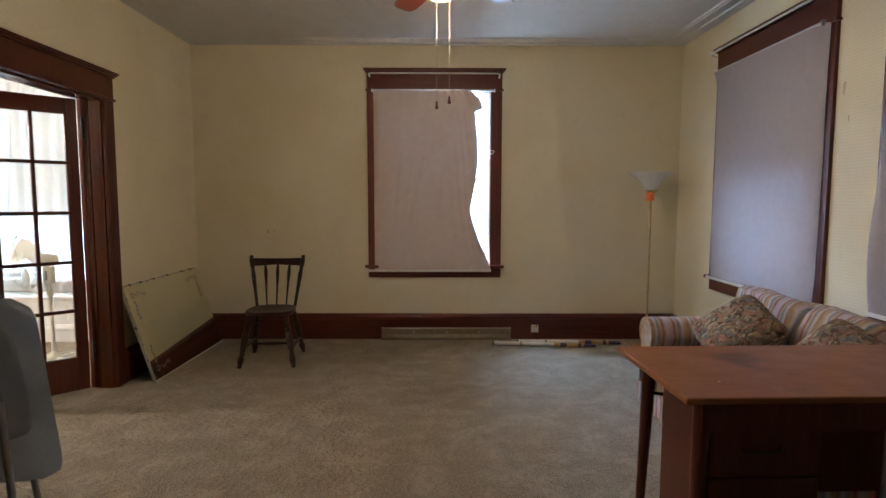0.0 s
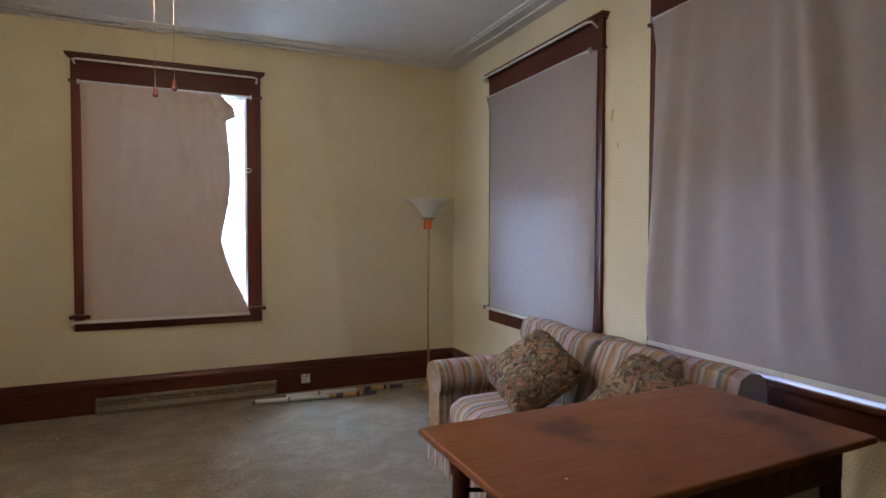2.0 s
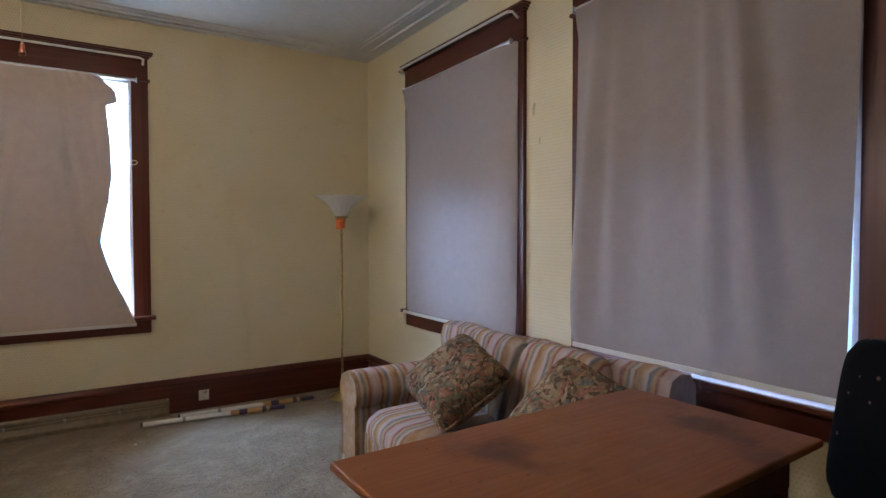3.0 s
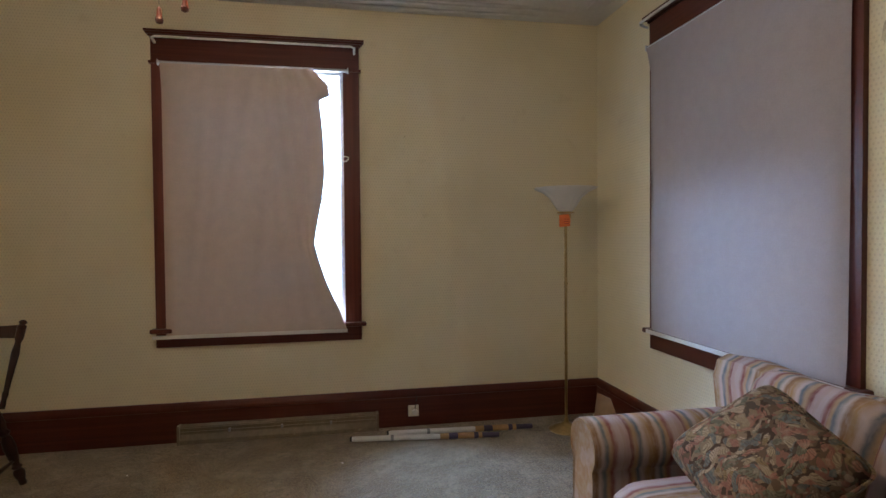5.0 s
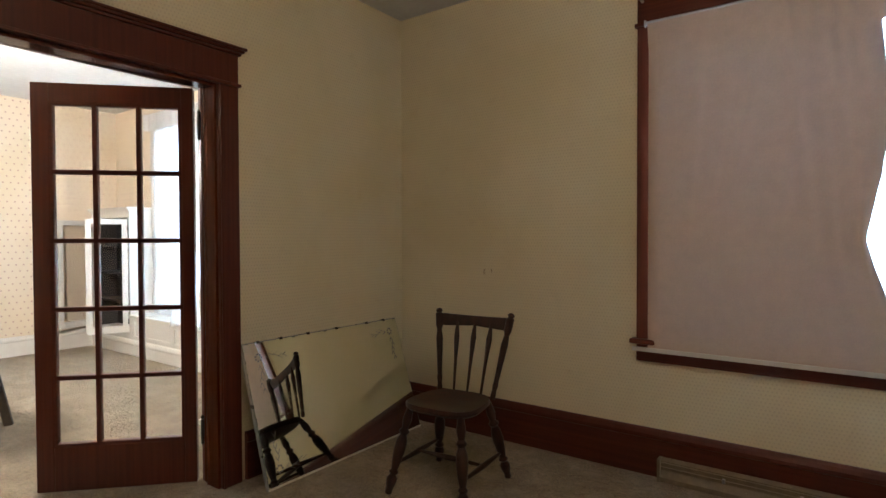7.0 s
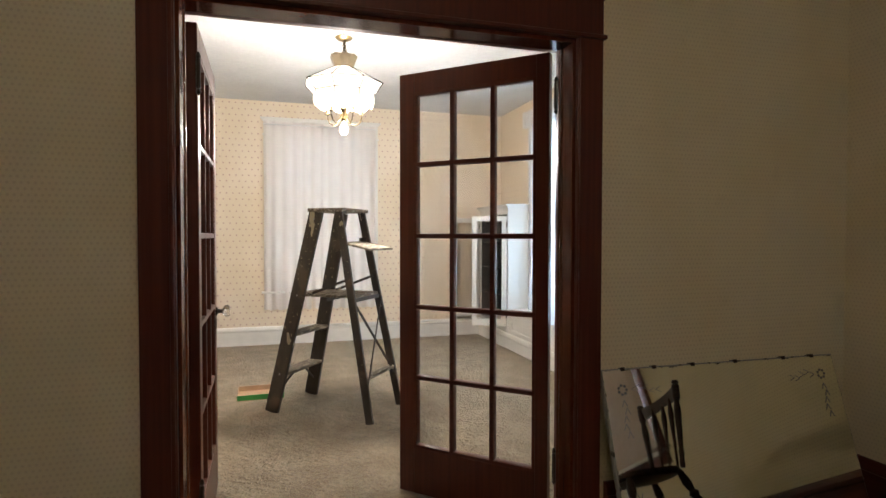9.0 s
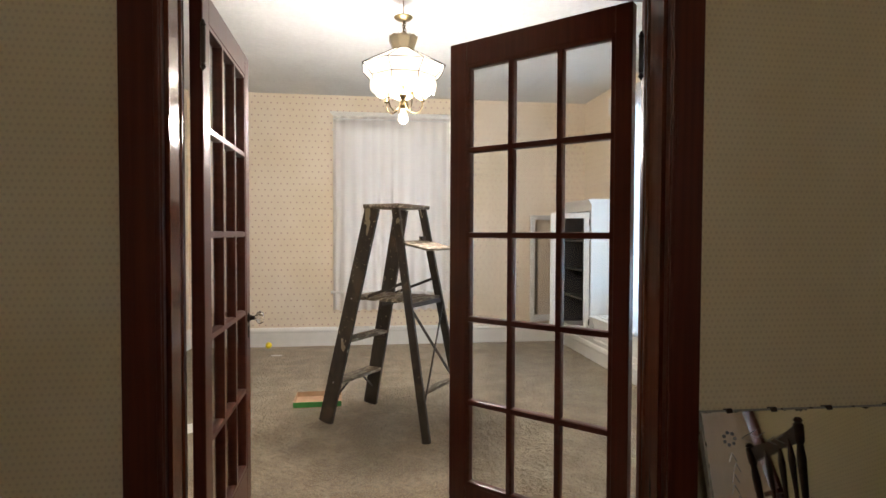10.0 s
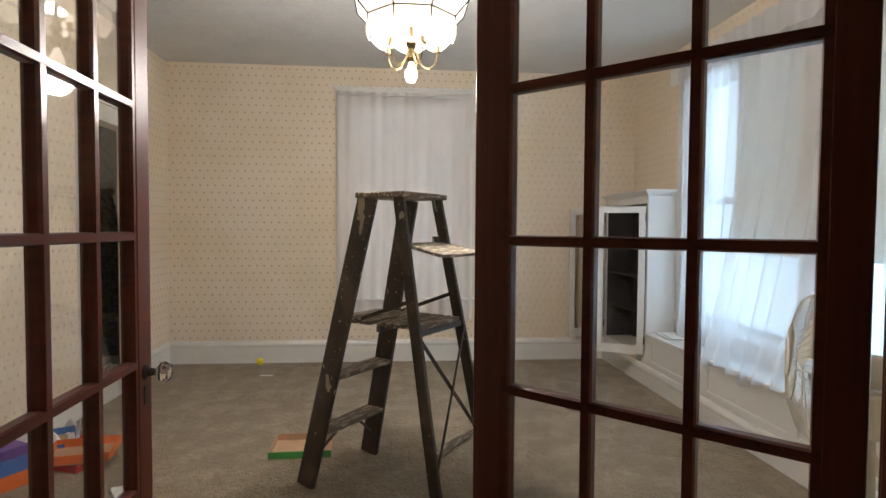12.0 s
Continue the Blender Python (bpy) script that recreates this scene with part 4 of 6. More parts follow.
def w3_fold(u, v):
    s = 0.0
    grow = min(1, v * 1.3)
    for c, w, a, slope in ((0.12, 0.05, 0.035, -0.10), (0.24, 0.045, 0.022, -0.03), (0.42, 0.05, 0.012, 0.0), (0.60, 0.035, 0.030, 0.05), (0.70, 0.04, 0.042, 0.16), (0.85, 0.05, 0.012, 0.1)):
        s += ripple(u, v, c + slope * (v - 0.3), w * (1 + 0.5 * v), 1.9 * a * (0.3 + 0.7 * grow))
    return s + 0.006 * noise.noise(Vector((u * 3, v * 3, 4)))


def w2_fold(u, v):
    return 0.004 + 0.006 * noise.noise(Vector((u * 2, v * 3, 7))) - 0.024 * max(0, (u - 0.88) / 0.12) + ripple(u, v, 0.06, 0.04, 0.012 * v * v)


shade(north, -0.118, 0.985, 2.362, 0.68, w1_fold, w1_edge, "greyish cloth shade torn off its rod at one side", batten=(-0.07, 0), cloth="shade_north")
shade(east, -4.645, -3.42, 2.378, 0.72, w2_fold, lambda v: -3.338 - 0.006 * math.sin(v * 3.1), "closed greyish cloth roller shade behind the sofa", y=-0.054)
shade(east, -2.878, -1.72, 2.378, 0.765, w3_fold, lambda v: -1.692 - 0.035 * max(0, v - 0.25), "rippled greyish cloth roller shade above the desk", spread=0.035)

for ya, yb in ((-4.54, -3.43), (-2.81, -1.725)):
    eb = thing("window_blind", east, "white inner blind drawn halfway down behind the cloth shade", "window blind")
    sheet("cloth", 20, 8, lambda u, v: (ya + (yb - ya) * u, 0.035 + 0.003 * math.sin(u * 9), 2.35 - 0.80 * v), MAT["blind"], eb)
    bm = bmesh.new()
    turned(bm, (ya, 0.045, 2.346), (yb, 0.045, 2.346), [(0.012, 0), (0.012, 1)], 10)
    part("roller", bm, MAT["whitestick"], eb, smooth_it=True)

def wall_mark(place, w, h, seed, label):
    """A faint brown scuff, a ragged film on the paper."""
    th = thing("wall_stain", place, label, "stain")
    bm = bmesh.new()
    for k in range(5):
        cx, cz = w * 0.6 * noise.noise(Vector((seed, k * 1.7, 0))), h * 0.9 * noise.noise(Vector((seed, 5, k * 1.3)))
        rim = [bm.verts.new((cx + w * 0.28 * (1 + 0.6 * noise.noise(Vector((seed + k, i, 2)))) * math.cos(i * 0.6283), -0.0012 - 0.0002 * k,
                             cz + h * 0.30 * (1 + 0.6 * noise.noise(Vector((seed, i, k)))) * math.sin(i * 0.6283))) for i in range(10)]
        bm.faces.new(rim)
    part("scuff", bm, MAT["stain"], th)


wall_mark(pose(-1.14, N, 1.045), 0.030, 0.022, 1.3, "faint brown scuff on the cream wallpaper above the chair")
wall_mark(pose(-1.09, N, 1.05), 0.018, 0.024, 4.1, "faint brown scuff on the cream wallpaper above the chair")
wall_mark(pose(E, 3.245, 1.98, 0, 0, -90), 0.030, 0.070, 7.7, "small brown stain on the cream wallpaper between the windows")
wall_mark(pose(E, 3.196, 1.80, 0, 0, -90), 0.016, 0.036, 2.9, "small brown stain on the cream wallpaper between the windows")
wall_mark(pose(1.393, N, 1.965), 0.012, 0.010, 5.5, "tiny dark nail mark on the cream wallpaper")

# ---- front room ----
def spindle_chair():
    th = thing("spindle_chair", pose(-0.905, 4.66, 0, 0, 0, 4), "dark walnut spindle-back side chair standing on the carpet before the wall", "chair")
    bm = bmesh.new()
    n, rows = 40, []
    outline = []
    for i in range(n):
        a = 2 * math.pi * i / n
        c, s = math.cos(a), math.sin(a)
        r = (abs(c) ** 3.2 + abs(s) ** 3.2) ** (-1 / 3.2)
        wx = 0.195 - 0.02 * s
        outline.append((r * c * wx, r * s * 0.185))
    for k, z in ((0.93, 0.405), (1.0, 0.418), (1.0, 0.432), (0.975, 0.440), (0.86, 0.438), (0.55, 0.428), (0.2, 0.425)):
        rows.append([bm.verts.new((x * k, y * k, z)) for x, y in outline])
    for a, b in zip(rows, rows[1:]):
        for i in range(n):
            bm.faces.new((a[i], a[(i + 1) % n], b[(i + 1) % n], b[i]))
    bm.faces.new(rows[0][::-1]), bm.faces.new(rows[-1])
    part("seat", bm, MAT["chair"], th, smooth_it=True)
    legp = [(0.014, 0), (0.019, 0.02), (0.017, 0.07), (0.025, 0.12), (0.027, 0.18), (0.016, 0.22), (0.025, 0.25), (0.016, 0.28), (0.024, 0.38), (0.030, 0.52), (0.027, 0.62), (0.017, 0.68), (0.028, 0.72), (0.016, 0.76), (0.024, 0.85), (0.016, 1.0)]
    feet = {}
    for sx in (-1, 1):
        for sy in (-1, 1):
            foot, top = (sx * 0.215, sy * 0.238, 0.0), (sx * 0.145, sy * 0.14, 0.415)
            feet[sx, sy] = (Vector(foot), Vector(top))
            bm = bmesh.new()
            turned(bm, foot, top, legp)
            part("leg", bm, MAT["chair"], th, smooth_it=True)
    at = lambda k, t: feet[k][0].lerp(feet[k][1], t)
    strp = [(0.007, 0), (0.010, 0.2), (0.015, 0.5), (0.010, 0.8), (0.007, 1)]
    for a, b in ((at((-1, -1), 0.34), at((-1, 1), 0.34)), (at((1, -1), 0.34), at((1, 1), 0.34))):
        bm = bmesh.new()
        turned(bm, a, b, strp, 10)
        part("stretcher", bm, MAT["chair"], th, smooth_it=True)
    bm = bmesh.new()
    turned(bm, (at((-1, -1), 0.34) + at((-1, 1), 0.34)) / 2, (at((1, -1), 0.34) + at((1, 1), 0.34)) / 2, strp, 10)
    part("stretcher", bm, MAT["chair"], th, smooth_it=True)
    postp = [(0.012, 0), (0.014, 0.05), (0.011, 0.10), (0.015, 0.16), (0.012, 0.2), (0.016, 0.45), (0.019, 0.62), (0.013, 0.74), (0.020, 0.78), (0.021, 0.93), (0.012, 0.945), (0.020, 0.965), (0.013, 0.99), (0.0, 1.0)]
    for sx in (-1, 1):
        bm = bmesh.new()
        turned(bm, (sx * 0.160, 0.160, 0.425), (sx * 0.225, 0.262, 0.866), postp)
        part("back_post", bm, MAT["chair"], th, smooth_it=True)
    spp = [(0.006, 0), (0.007, 0.12), (0.009, 0.45), (0.014, 0.70), (0.0155, 0.78), (0.010, 0.91), (0.006, 1)]
    for k in (-1, 0, 1):
        bm = bmesh.new()
        turned(bm, (k * 0.082, 0.178, 0.43), (k * 0.105, 0.262 + (0.012 if k == 0 else 0), 0.80), spp, 10)
        part("spindle", bm, MAT["chair"], th, smooth_it=True)
    bm = bmesh.new()
    m, ring = 14, []
    for i in range(m + 1):
        t = i / m * 2 - 1
        x, y = t * 0.210, 0.252 + 0.022 * (1 - t * t)
        zt, zb = 0.840 - 0.006 * (1 - t * t), 0.772 + 0.01 * (1 - abs(t)) ** 2
        ring.append([bm.verts.new((x, y + d, z)) for d, z in ((-0.009, zb), (0.009, zb), (0.011, zt - 0.01), (0.004, zt), (-0.004, zt), (-0.009, zt - 0.01))])
    for a, b in zip(ring, ring[1:]):
        for i in range(6):
            bm.faces.new((a[i], a[(i + 1) % 6], b[(i + 1) % 6], b[i]))
    bm.faces.new(ring[0][::-1]), bm.faces.new(ring[-1])
    part("crest_rail", bm, MAT["chair"], th, smooth_it=True)


spindle_chair()

# leaning mirror: local x along the wall, local z up its face
lean = Matrix.Translation((-1.588, 4.07, 0.004)) @ Matrix.Rotation(radians(89.2), 4, "Z") @ Matrix.Rotation(radians(-17.6), 4, "X")
mir = thing("wall_mirror", lean, "large frameless mirror with chipped edges leaning on the wall", "mirror")
bm = bmesh.new()
box(bm, (0, 0.004, 0), (1.20, 0.024, 0.745))
part("backing_board", bm, MAT["mirrorback"], mir, "grey board with a chipped edge")
bm = bmesh.new()
box(bm, (0.006, 0.0, 0.006), (1.194, 0.004, 0.739))
part("mirror_glass", bm, MAT["mirror"], mir)
bm = bmesh.new()
box(bm, (0.0, -0.004, 0.0), (1.2, 0.0, 0.010))
part("edge_strip", bm, MAT["ivory"], mir, "thin pale strip along the bottom")
for x in (0.10, 0.25, 0.44, 0.66, 0.92, 1.08):
    bm = bevelled((x - 0.010, -0.003, 0.734), (x + 0.010, 0.026, 0.749), 0.002, 1)
    part("clip", bm, MAT["oldbrass"], mir)
# engraved sprigs in the corners
for cx, cz, sz in ((0.085, 0.66, 1), (0.085, 0.085, -1), (1.11, 0.66, 1)):
    bm = bmesh.new()
    for k in range(7):
        a = k * 6.2832 / 7
        lathe(bm, [(0.0055, 0), (0.0055, 0.0006)], (0, 0, 0), 8, Matrix.Translation((cx + 0.018 * math.cos(a), -0.0008, cz + 0.018 * math.sin(a))) @ Matrix.Rotation(radians(90), 4, "X"))
    sx = 1 if cx < 0.6 else -1
    for k in range(5):
        px, pz = cx + sx * (0.04 + 0.028 * k), cz + sz * 0.012 * math.sin(k * 1.4)
        for d in (-1, 1):
            bar(bm, (px, -0.0008, pz), (px + sx * 0.026, -0.0008, pz + d * 0.012), 0.0006, 0.004, (0, 1, 0))
        qx, qz = cx + 0.008 * math.sin(k * 1.7), cz - sz * (0.04 + 0.03 * k)
        for d in (-1, 1):
            bar(bm, (qx, -0.0008, qz), (qx + d * 0.012, -0.0008, qz - sz * 0.026), 0.0006, 0.004, (0, 1, 0))
    part("engraving", bm, MAT["steel"], mir, "etched flower and leaf sprig")

# floor register under the window
reg = thing("baseboard_register", pose(-0.055, N - 0.031, 0), "long brown metal heating register on the baseboard", "heating vent")
bm = bmesh.new()
L = 1.245
prof = [(0, 0.004), (-0.050, 0.004), (-0.054, 0.030), (-0.034, 0.062), (-0.030, 0.108), (-0.004, 0.118), (0, 0.118)]
a = [bm.verts.new((0, y, z)) for y, z in prof]
b = [bm.verts.new((L, y, z)) for y, z in prof]
for i in range(len(prof)):
    j = (i + 1) % len(prof)
    bm.faces.new((a[i], a[j], b[j], b[i]))
bm.faces.new(a), bm.faces.new(b)
part("cover", bm, MAT["vent"], reg)
for z0, y0, y1 in ((0.072, -0.040, -0.030), (0.094, -0.038, -0.029)):
    bm = bmesh.new()
    box(bm, (0.015, y0, z0), (L - 0.015, y1, z0 + 0.008))
    part("louvre", bm, MAT["vent"], reg)
for x in (0.30, 0.62, 0.93):
    bm = bevelled((x, -0.046, 0.066), (x + 0.014, -0.03, 0.088), 0.002, 1)
    part("catch", bm, MAT["steel"], reg, "small metal catch")
for x in (0, L - 0.012):
    bm = bmesh.new()
    box(bm, (x - 0.001, -0.056, 0.003), (x + 0.013, 0, 0.120))
    part("end_cap", bm, MAT["vent"], reg)


def outlet(place, label):
    th = thing("wall_outlet", place, label, "electrical outlet")
    part("plate", bevelled((-0.036, -0.007, -0.038), (0.036, 0, 0.038), 0.003, 2), MAT["ivory"], th)
    for z in (-0.018, 0.018):
        bm = bmesh.new()
        lathe(bm, [(0.014, 0), (0.014, 0.003), (0.012, 0.004)], m=Matrix.Translation((0, -0.007, z)) @ Matrix.Rotation(radians(90), 4, "X"))
        s = part("socket", bm, MAT["ivory"], th)
        bm = bmesh.new()
        for x in (-0.005, 0.005):
            box(bm, (x - 0.001, -0.0118, z - 0.004), (x + 0.001, -0.0108, z + 0.005))
        part("slot", bm, MAT["black"], s)
    return th


outlet(pose(1.43, N - 0.024, 0.105), "ivory wall outlet with a small plug-in on the dark baseboard")
plug = thing("plug_in_adapter", pose(1.438, N - 0.036, 0.10), "white round plug-in adapter in the outlet", "adapter")
bm = bmesh.new()
lathe(bm, [(0.019, 0), (0.021, 0.008), (0.018, 0.018), (0.0, 0.02)], m=Matrix.Rotation(radians(90), 4, "X"))
part("body", bm, MAT["whitestick"], plug, smooth_it=True)
bm = bmesh.new()
tube(bm, [(0.0, -0.01, 0.02), (0.004, -0.016, 0.05), (0.016, 0.006, 0.10), (0.002, 0.010, 0.13)], 0.003)
part("cord", bm, MAT["oldbrass"], plug)


def stick(a, b, label):
    th = thing("long_stick", Matrix(), label, "stick")
    a, b = Vector(a), Vector(b)
    cuts = [(0.0, 0.012, "black", 0.016), (0.012, 0.60, "whitestick", 0.0165), (0.60, 0.66, "tan", 0.018), (0.66, 0.72, "purple", 0.0195), (0.72, 0.83, "tan", 0.0185), (0.83, 0.86, "purple", 0.0195), (0.86, 0.885, "tan", 0.0195), (0.885, 1.0, "purple", 0.016)]
    for s, e, mt, r in cuts:
        bm = bmesh.new()
        turned(bm, a.lerp(b, s), a.lerp(b, e), [(r * 0.9, 0), (r, 0.05), (r, 0.95), (r * 0.9, 1)], 14)
        part("shaft" if mt == "whitestick" else "band", bm, MAT[mt], th, {"whitestick": "white painted shaft", "tan": "tan band", "purple": "dark purple band", "black": "dark end"}[mt], True)
    bm = bmesh.new()
    turned(bm, a.lerp(b, 0.27), a.lerp(b, 0.29), [(0.019, 0), (0.019, 1)], 14)
    part("ferrule", bm, MAT["steel"], th, smooth_it=True)


stick((1.000, 5.145, 0.021), (1.935, 5.035, 0.021), "long white stick with tan and purple bands lying on the carpet")
stick((1.235, 5.200, 0.021), (2.195, 5.140, 0.021), "long white stick with banded grip lying beside its twin")


def torchiere():
    th = thing("floor_lamp", pose(2.41, 5.075, 0), "brass torchiere floor lamp with a white glass bowl in the corner", "floor lamp")
    bm = bmesh.new()
    lathe(bm, [(0.112, 0), (0.116, 0.006), (0.110, 0.014), (0.085, 0.022), (0.078, 0.03), (0.04, 0.042), (0.018, 0.055), (0.012, 0.08)], seg=32)
    part("base", bm, MAT["brass"], th, "round stepped brass base", True)
    bm = bmesh.new()
    lathe(bm, [(0.0095, 0.06), (0.0095, 0.50), (0.012, 0.505), (0.012, 0.515), (0.0095, 0.52), (0.0095, 0.96), (0.012, 0.965), (0.012, 0.975), (0.0095, 0.98), (0.0095, 1.36)], seg=16)
    part("pole", bm, MAT["brass"], th, smooth_it=True)
    bm = bmesh.new()
    lathe(bm, [(0.012, 1.36), (0.020, 1.37), (0.034, 1.405), (0.036, 1.425), (0.056, 1.432), (0.056, 1.440), (0.03, 1.445)], seg=24)
    part("socket_cup", bm, MAT["brass"], th, smooth_it=True)
    bm = bmesh.new()
    seg, rings = 48, []
    for r, z in ((0.038, 1.442), (0.055, 1.455), (0.075, 1.490), (0.100, 1.530), (0.145, 1.566), (0.200, 1.592), (0.203, 1.598), (0.196, 1.598), (0.142, 1.572), (0.095, 1.535), (0.070, 1.492), (0.050, 1.462), (0.034, 1.452)):
        rings.append([bm.verts.new(((r + (0.004 * math.cos(12 * 6.28318 * i / seg) if r > 0.06 else 0)) * math.cos(6.28318 * i / seg), (r + (0.004 * math.cos(12 * 6.28318 * i / seg) if r > 0.06 else 0)) * math.sin(6.28318 * i / seg), z)) for i in range(seg)])
    for a, b in zip(rings, rings[1:]):
        for i in range(seg):
            bm.faces.new((a[i], a[(i + 1) % seg], b[(i + 1) % seg], b[i]))
    part("bowl_shade", bm, MAT["bowl"], th, "fluted frosted glass bowl", True)
    bm = bmesh.new()
    lathe(bm, [(0.012, 1.45), (0.014, 1.50)], seg=12)
    lathe(bm, [(0.013, 1.50), (0.024, 1.53), (0.026, 1.55), (0.0, 1.575)], seg=12)
    part("bulb", bm, MAT["bowl"], th, smooth_it=True)
    tag = tagged(new("price_tag"), "orange paper tag wrapped round the lamp's neck", "tag")
    tag.matrix_world = pose(2.41, 5.075, 0)
    ob = sheet("slip", 12, 4, lambda u, v: (0.041 * math.sin((u - 0.5) * 2.4) - 0.012, -0.041 * math.cos((u - 0.5) * 2.4) + 0.001, 1.342 + 0.078 * v + 0.006 * u), MAT["orange"], tag)
    bm = bmesh.new()
    bm.from_mesh(ob.data)
    bmesh.ops.solidify(bm, geom=bm.faces[:], thickness=0.0015)
    bm.to_mesh(ob.data), bm.free()
    bm = bmesh.new()
    for k in range(3):
        box(bm, (-0.030, -0.0445, 1.362 + 0.014 * k), (0.004, -0.0440, 1.366 + 0.014 * k))
    part("writing", bm, MAT["red"], tag, "red lines of writing")


torchiere()
card = thing("cardboard_piece", pose(2.735, 5.20, 0, 0, 0, -80) @ pose(0, 0, 0, -9), "small piece of brown cardboard leaning on the corner baseboard", "cardboard")
part("sheet", bevelled((-0.10, -0.003, 0.0), (0.16, 0.003, 0.165), 0.001, 1), MAT["card"], card)


def cushion(sx, sy, sz, puff=1.0, n=18, crease=0.0, seed=0):
    """A soft box, fuller in its middle, from -s to s."""
    bm = bmesh.new()
    bmesh.ops.create_cube(bm, size=2)
    bmesh.ops.subdivide_edges(bm, edges=bm.edges[:], cuts=n, use_grid_fill=True)
    for v in bm.verts:
        x, y, z = v.co
        ex, ey = 1 - abs(x) ** 4, 1 - abs(y) ** 4
        k = 0.72 + 0.28 * puff * (max(0, ex * ey) ** 0.5)
        rc = 1 - 0.13 * abs(x * y) ** 5
        x, y = x * rc, y * rc
        rnd = 1 - 0.10 * (abs(z) ** 4) * (abs(x) ** 6 + abs(y) ** 6) / 2
        w = 0.006 * noise.noise(Vector((x * 2.3 + seed, y * 2.3, z * 2))) * crease
        v.co = Vector((x * sx * rnd * (1 - 0.05 * z * z), y * sy * rnd * (1 - 0.05 * z * z), z * sz * k + w))
    return bm


def loveseat():
    th = thing("loveseat", pose(0, 0, 0), "two-seat sofa in rose, ochre and cream striped cotton", "sofa")
    bm = bmesh.new()
    box(bm, (1.90, 2.20, 0.03), (2.62, 3.70, 0.30))
    bmesh.ops.recalc_face_normals(bm, faces=bm.faces)
    bmesh.ops.bevel(bm, geom=bm.edges[:], offset=0.02, segments=3, affect="EDGES", profile=0.5)
    part("base", bm, MAT["stripe"], th, smooth_it=True)
    for nm, y0, y1, s in (("arm", 3.44, 3.735, 1), ("arm", 2.13, 2.42, -1)):
        bm = bmesh.new()
        prof = []
        yc, r = (y0 + y1) / 2 + 0.025 * s, 0.105
        for i in range(17):
            a = radians(-42 + i * (264 / 16))
            prof.append((yc + r * math.cos(a) * 1.05, 0.485 + r * math.sin(a)))
        base0, base1 = yc - 0.088, yc + 0.088
        prof = [(base1, 0.03), (base1, 0.38)] + prof + [(base0, 0.38), (base0, 0.03)]
        rings = []
        for x, k in ((1.852, 0.93), (1.846, 0.985), (1.862, 1.0), (1.90, 1.0), (2.2, 1.0), (2.62, 1.0)):
            rings.append([bm.verts.new((x, yc + (y - yc) * k, 0.3 + (z - 0.3) * k if z > 0.04 else z)) for y, z in prof])
        for a, b in zip(rings, rings[1:]):
            for i in range(len(prof)):
                j = (i + 1) % len(prof)
                bm.faces.new((a[i], a[j], b[j], b[i]))
        bm.faces.new(rings[0]), bm.faces.new(rings[-1])
        part("arm", bm, MAT["stripe_arm"], th, "rolled striped arm", True)
    for yc in (3.175, 2.68):
        bm = cushion(0.335, 0.243, 0.085, 1.0, 16, 1.0, yc)
        for v in bm.verts:
            v.co += Vector((2.155, yc, 0.370))
        part("seat_cushion", bm, MAT["stripe"], th, smooth_it=True)
    for yc, tw in ((3.18, 0.0), (2.68, 0.0)):
        bm = cushion(0.245, 0.262, 0.085, 1.0, 16, 2.0, yc + 3)
        m = Matrix.Translation((2.42, yc, 0.565)) @ Matrix.Rotation(radians(-72), 4, "Y")
        for v in bm.verts:
            v.co = m @ v.co
        part("back_cushion", bm, MAT["stripe"], th, smooth_it=True)
    bm = bmesh.new()
    n, r0 = 12, None
    prof = [(2.52, 0.20), (2.47, 0.70), (2.49, 0.765), (2.54, 0.785), (2.60, 0.775), (2.635, 0.73), (2.64, 0.10)]
    rings = []
    for i in range(n + 1):
        y = 2.17 + (3.70 - 2.17) * i / n
        sag = 0.012 * math.sin(i * 1.3)
        rings.append([bm.verts.new((x, y, z + (sag if z > 0.6 else 0))) for x, z in prof])
    for a, b in zip(rings, rings[1:]):
        for i in range(len(prof)):
            j = (i + 1) % len(prof)
            bm.faces.new((a[i], a[j], b[j], b[i]))
    bm.faces.new(rings[0]), bm.faces.new(rings[-1])
    part("back", bm, MAT["stripe"], th, smooth_it=True)
    bm = bmesh.new()
    bmesh.ops.create_grid(bm, x_segments=14, y_segments=30, size=1)
    for v in bm.verts:
        x, y = v.co.x, v.co.y
        v.co = Vector((1.848 + 0.010 * math.sin(y * 38) * (1 - x) / 2 - 0.008, 2.94 + y * 0.77, 0.015 + 0.13 * (x + 1) / 2))
    bmesh.ops.solidify(bm, geom=bm.faces[:], thickness=0.004)
    part("skirt", bm, MAT["stripe"], th, "short gathered striped skirt", True)
    for y in (2.3, 3.6):
        for x in (1.95, 2.55):
            bm = bmesh.new()
            lathe(bm, [(0.02, 0), (0.025, 0.035)], (x, y, 0), 12)
            part("foot", bm, MAT["black"], th)


loveseat()


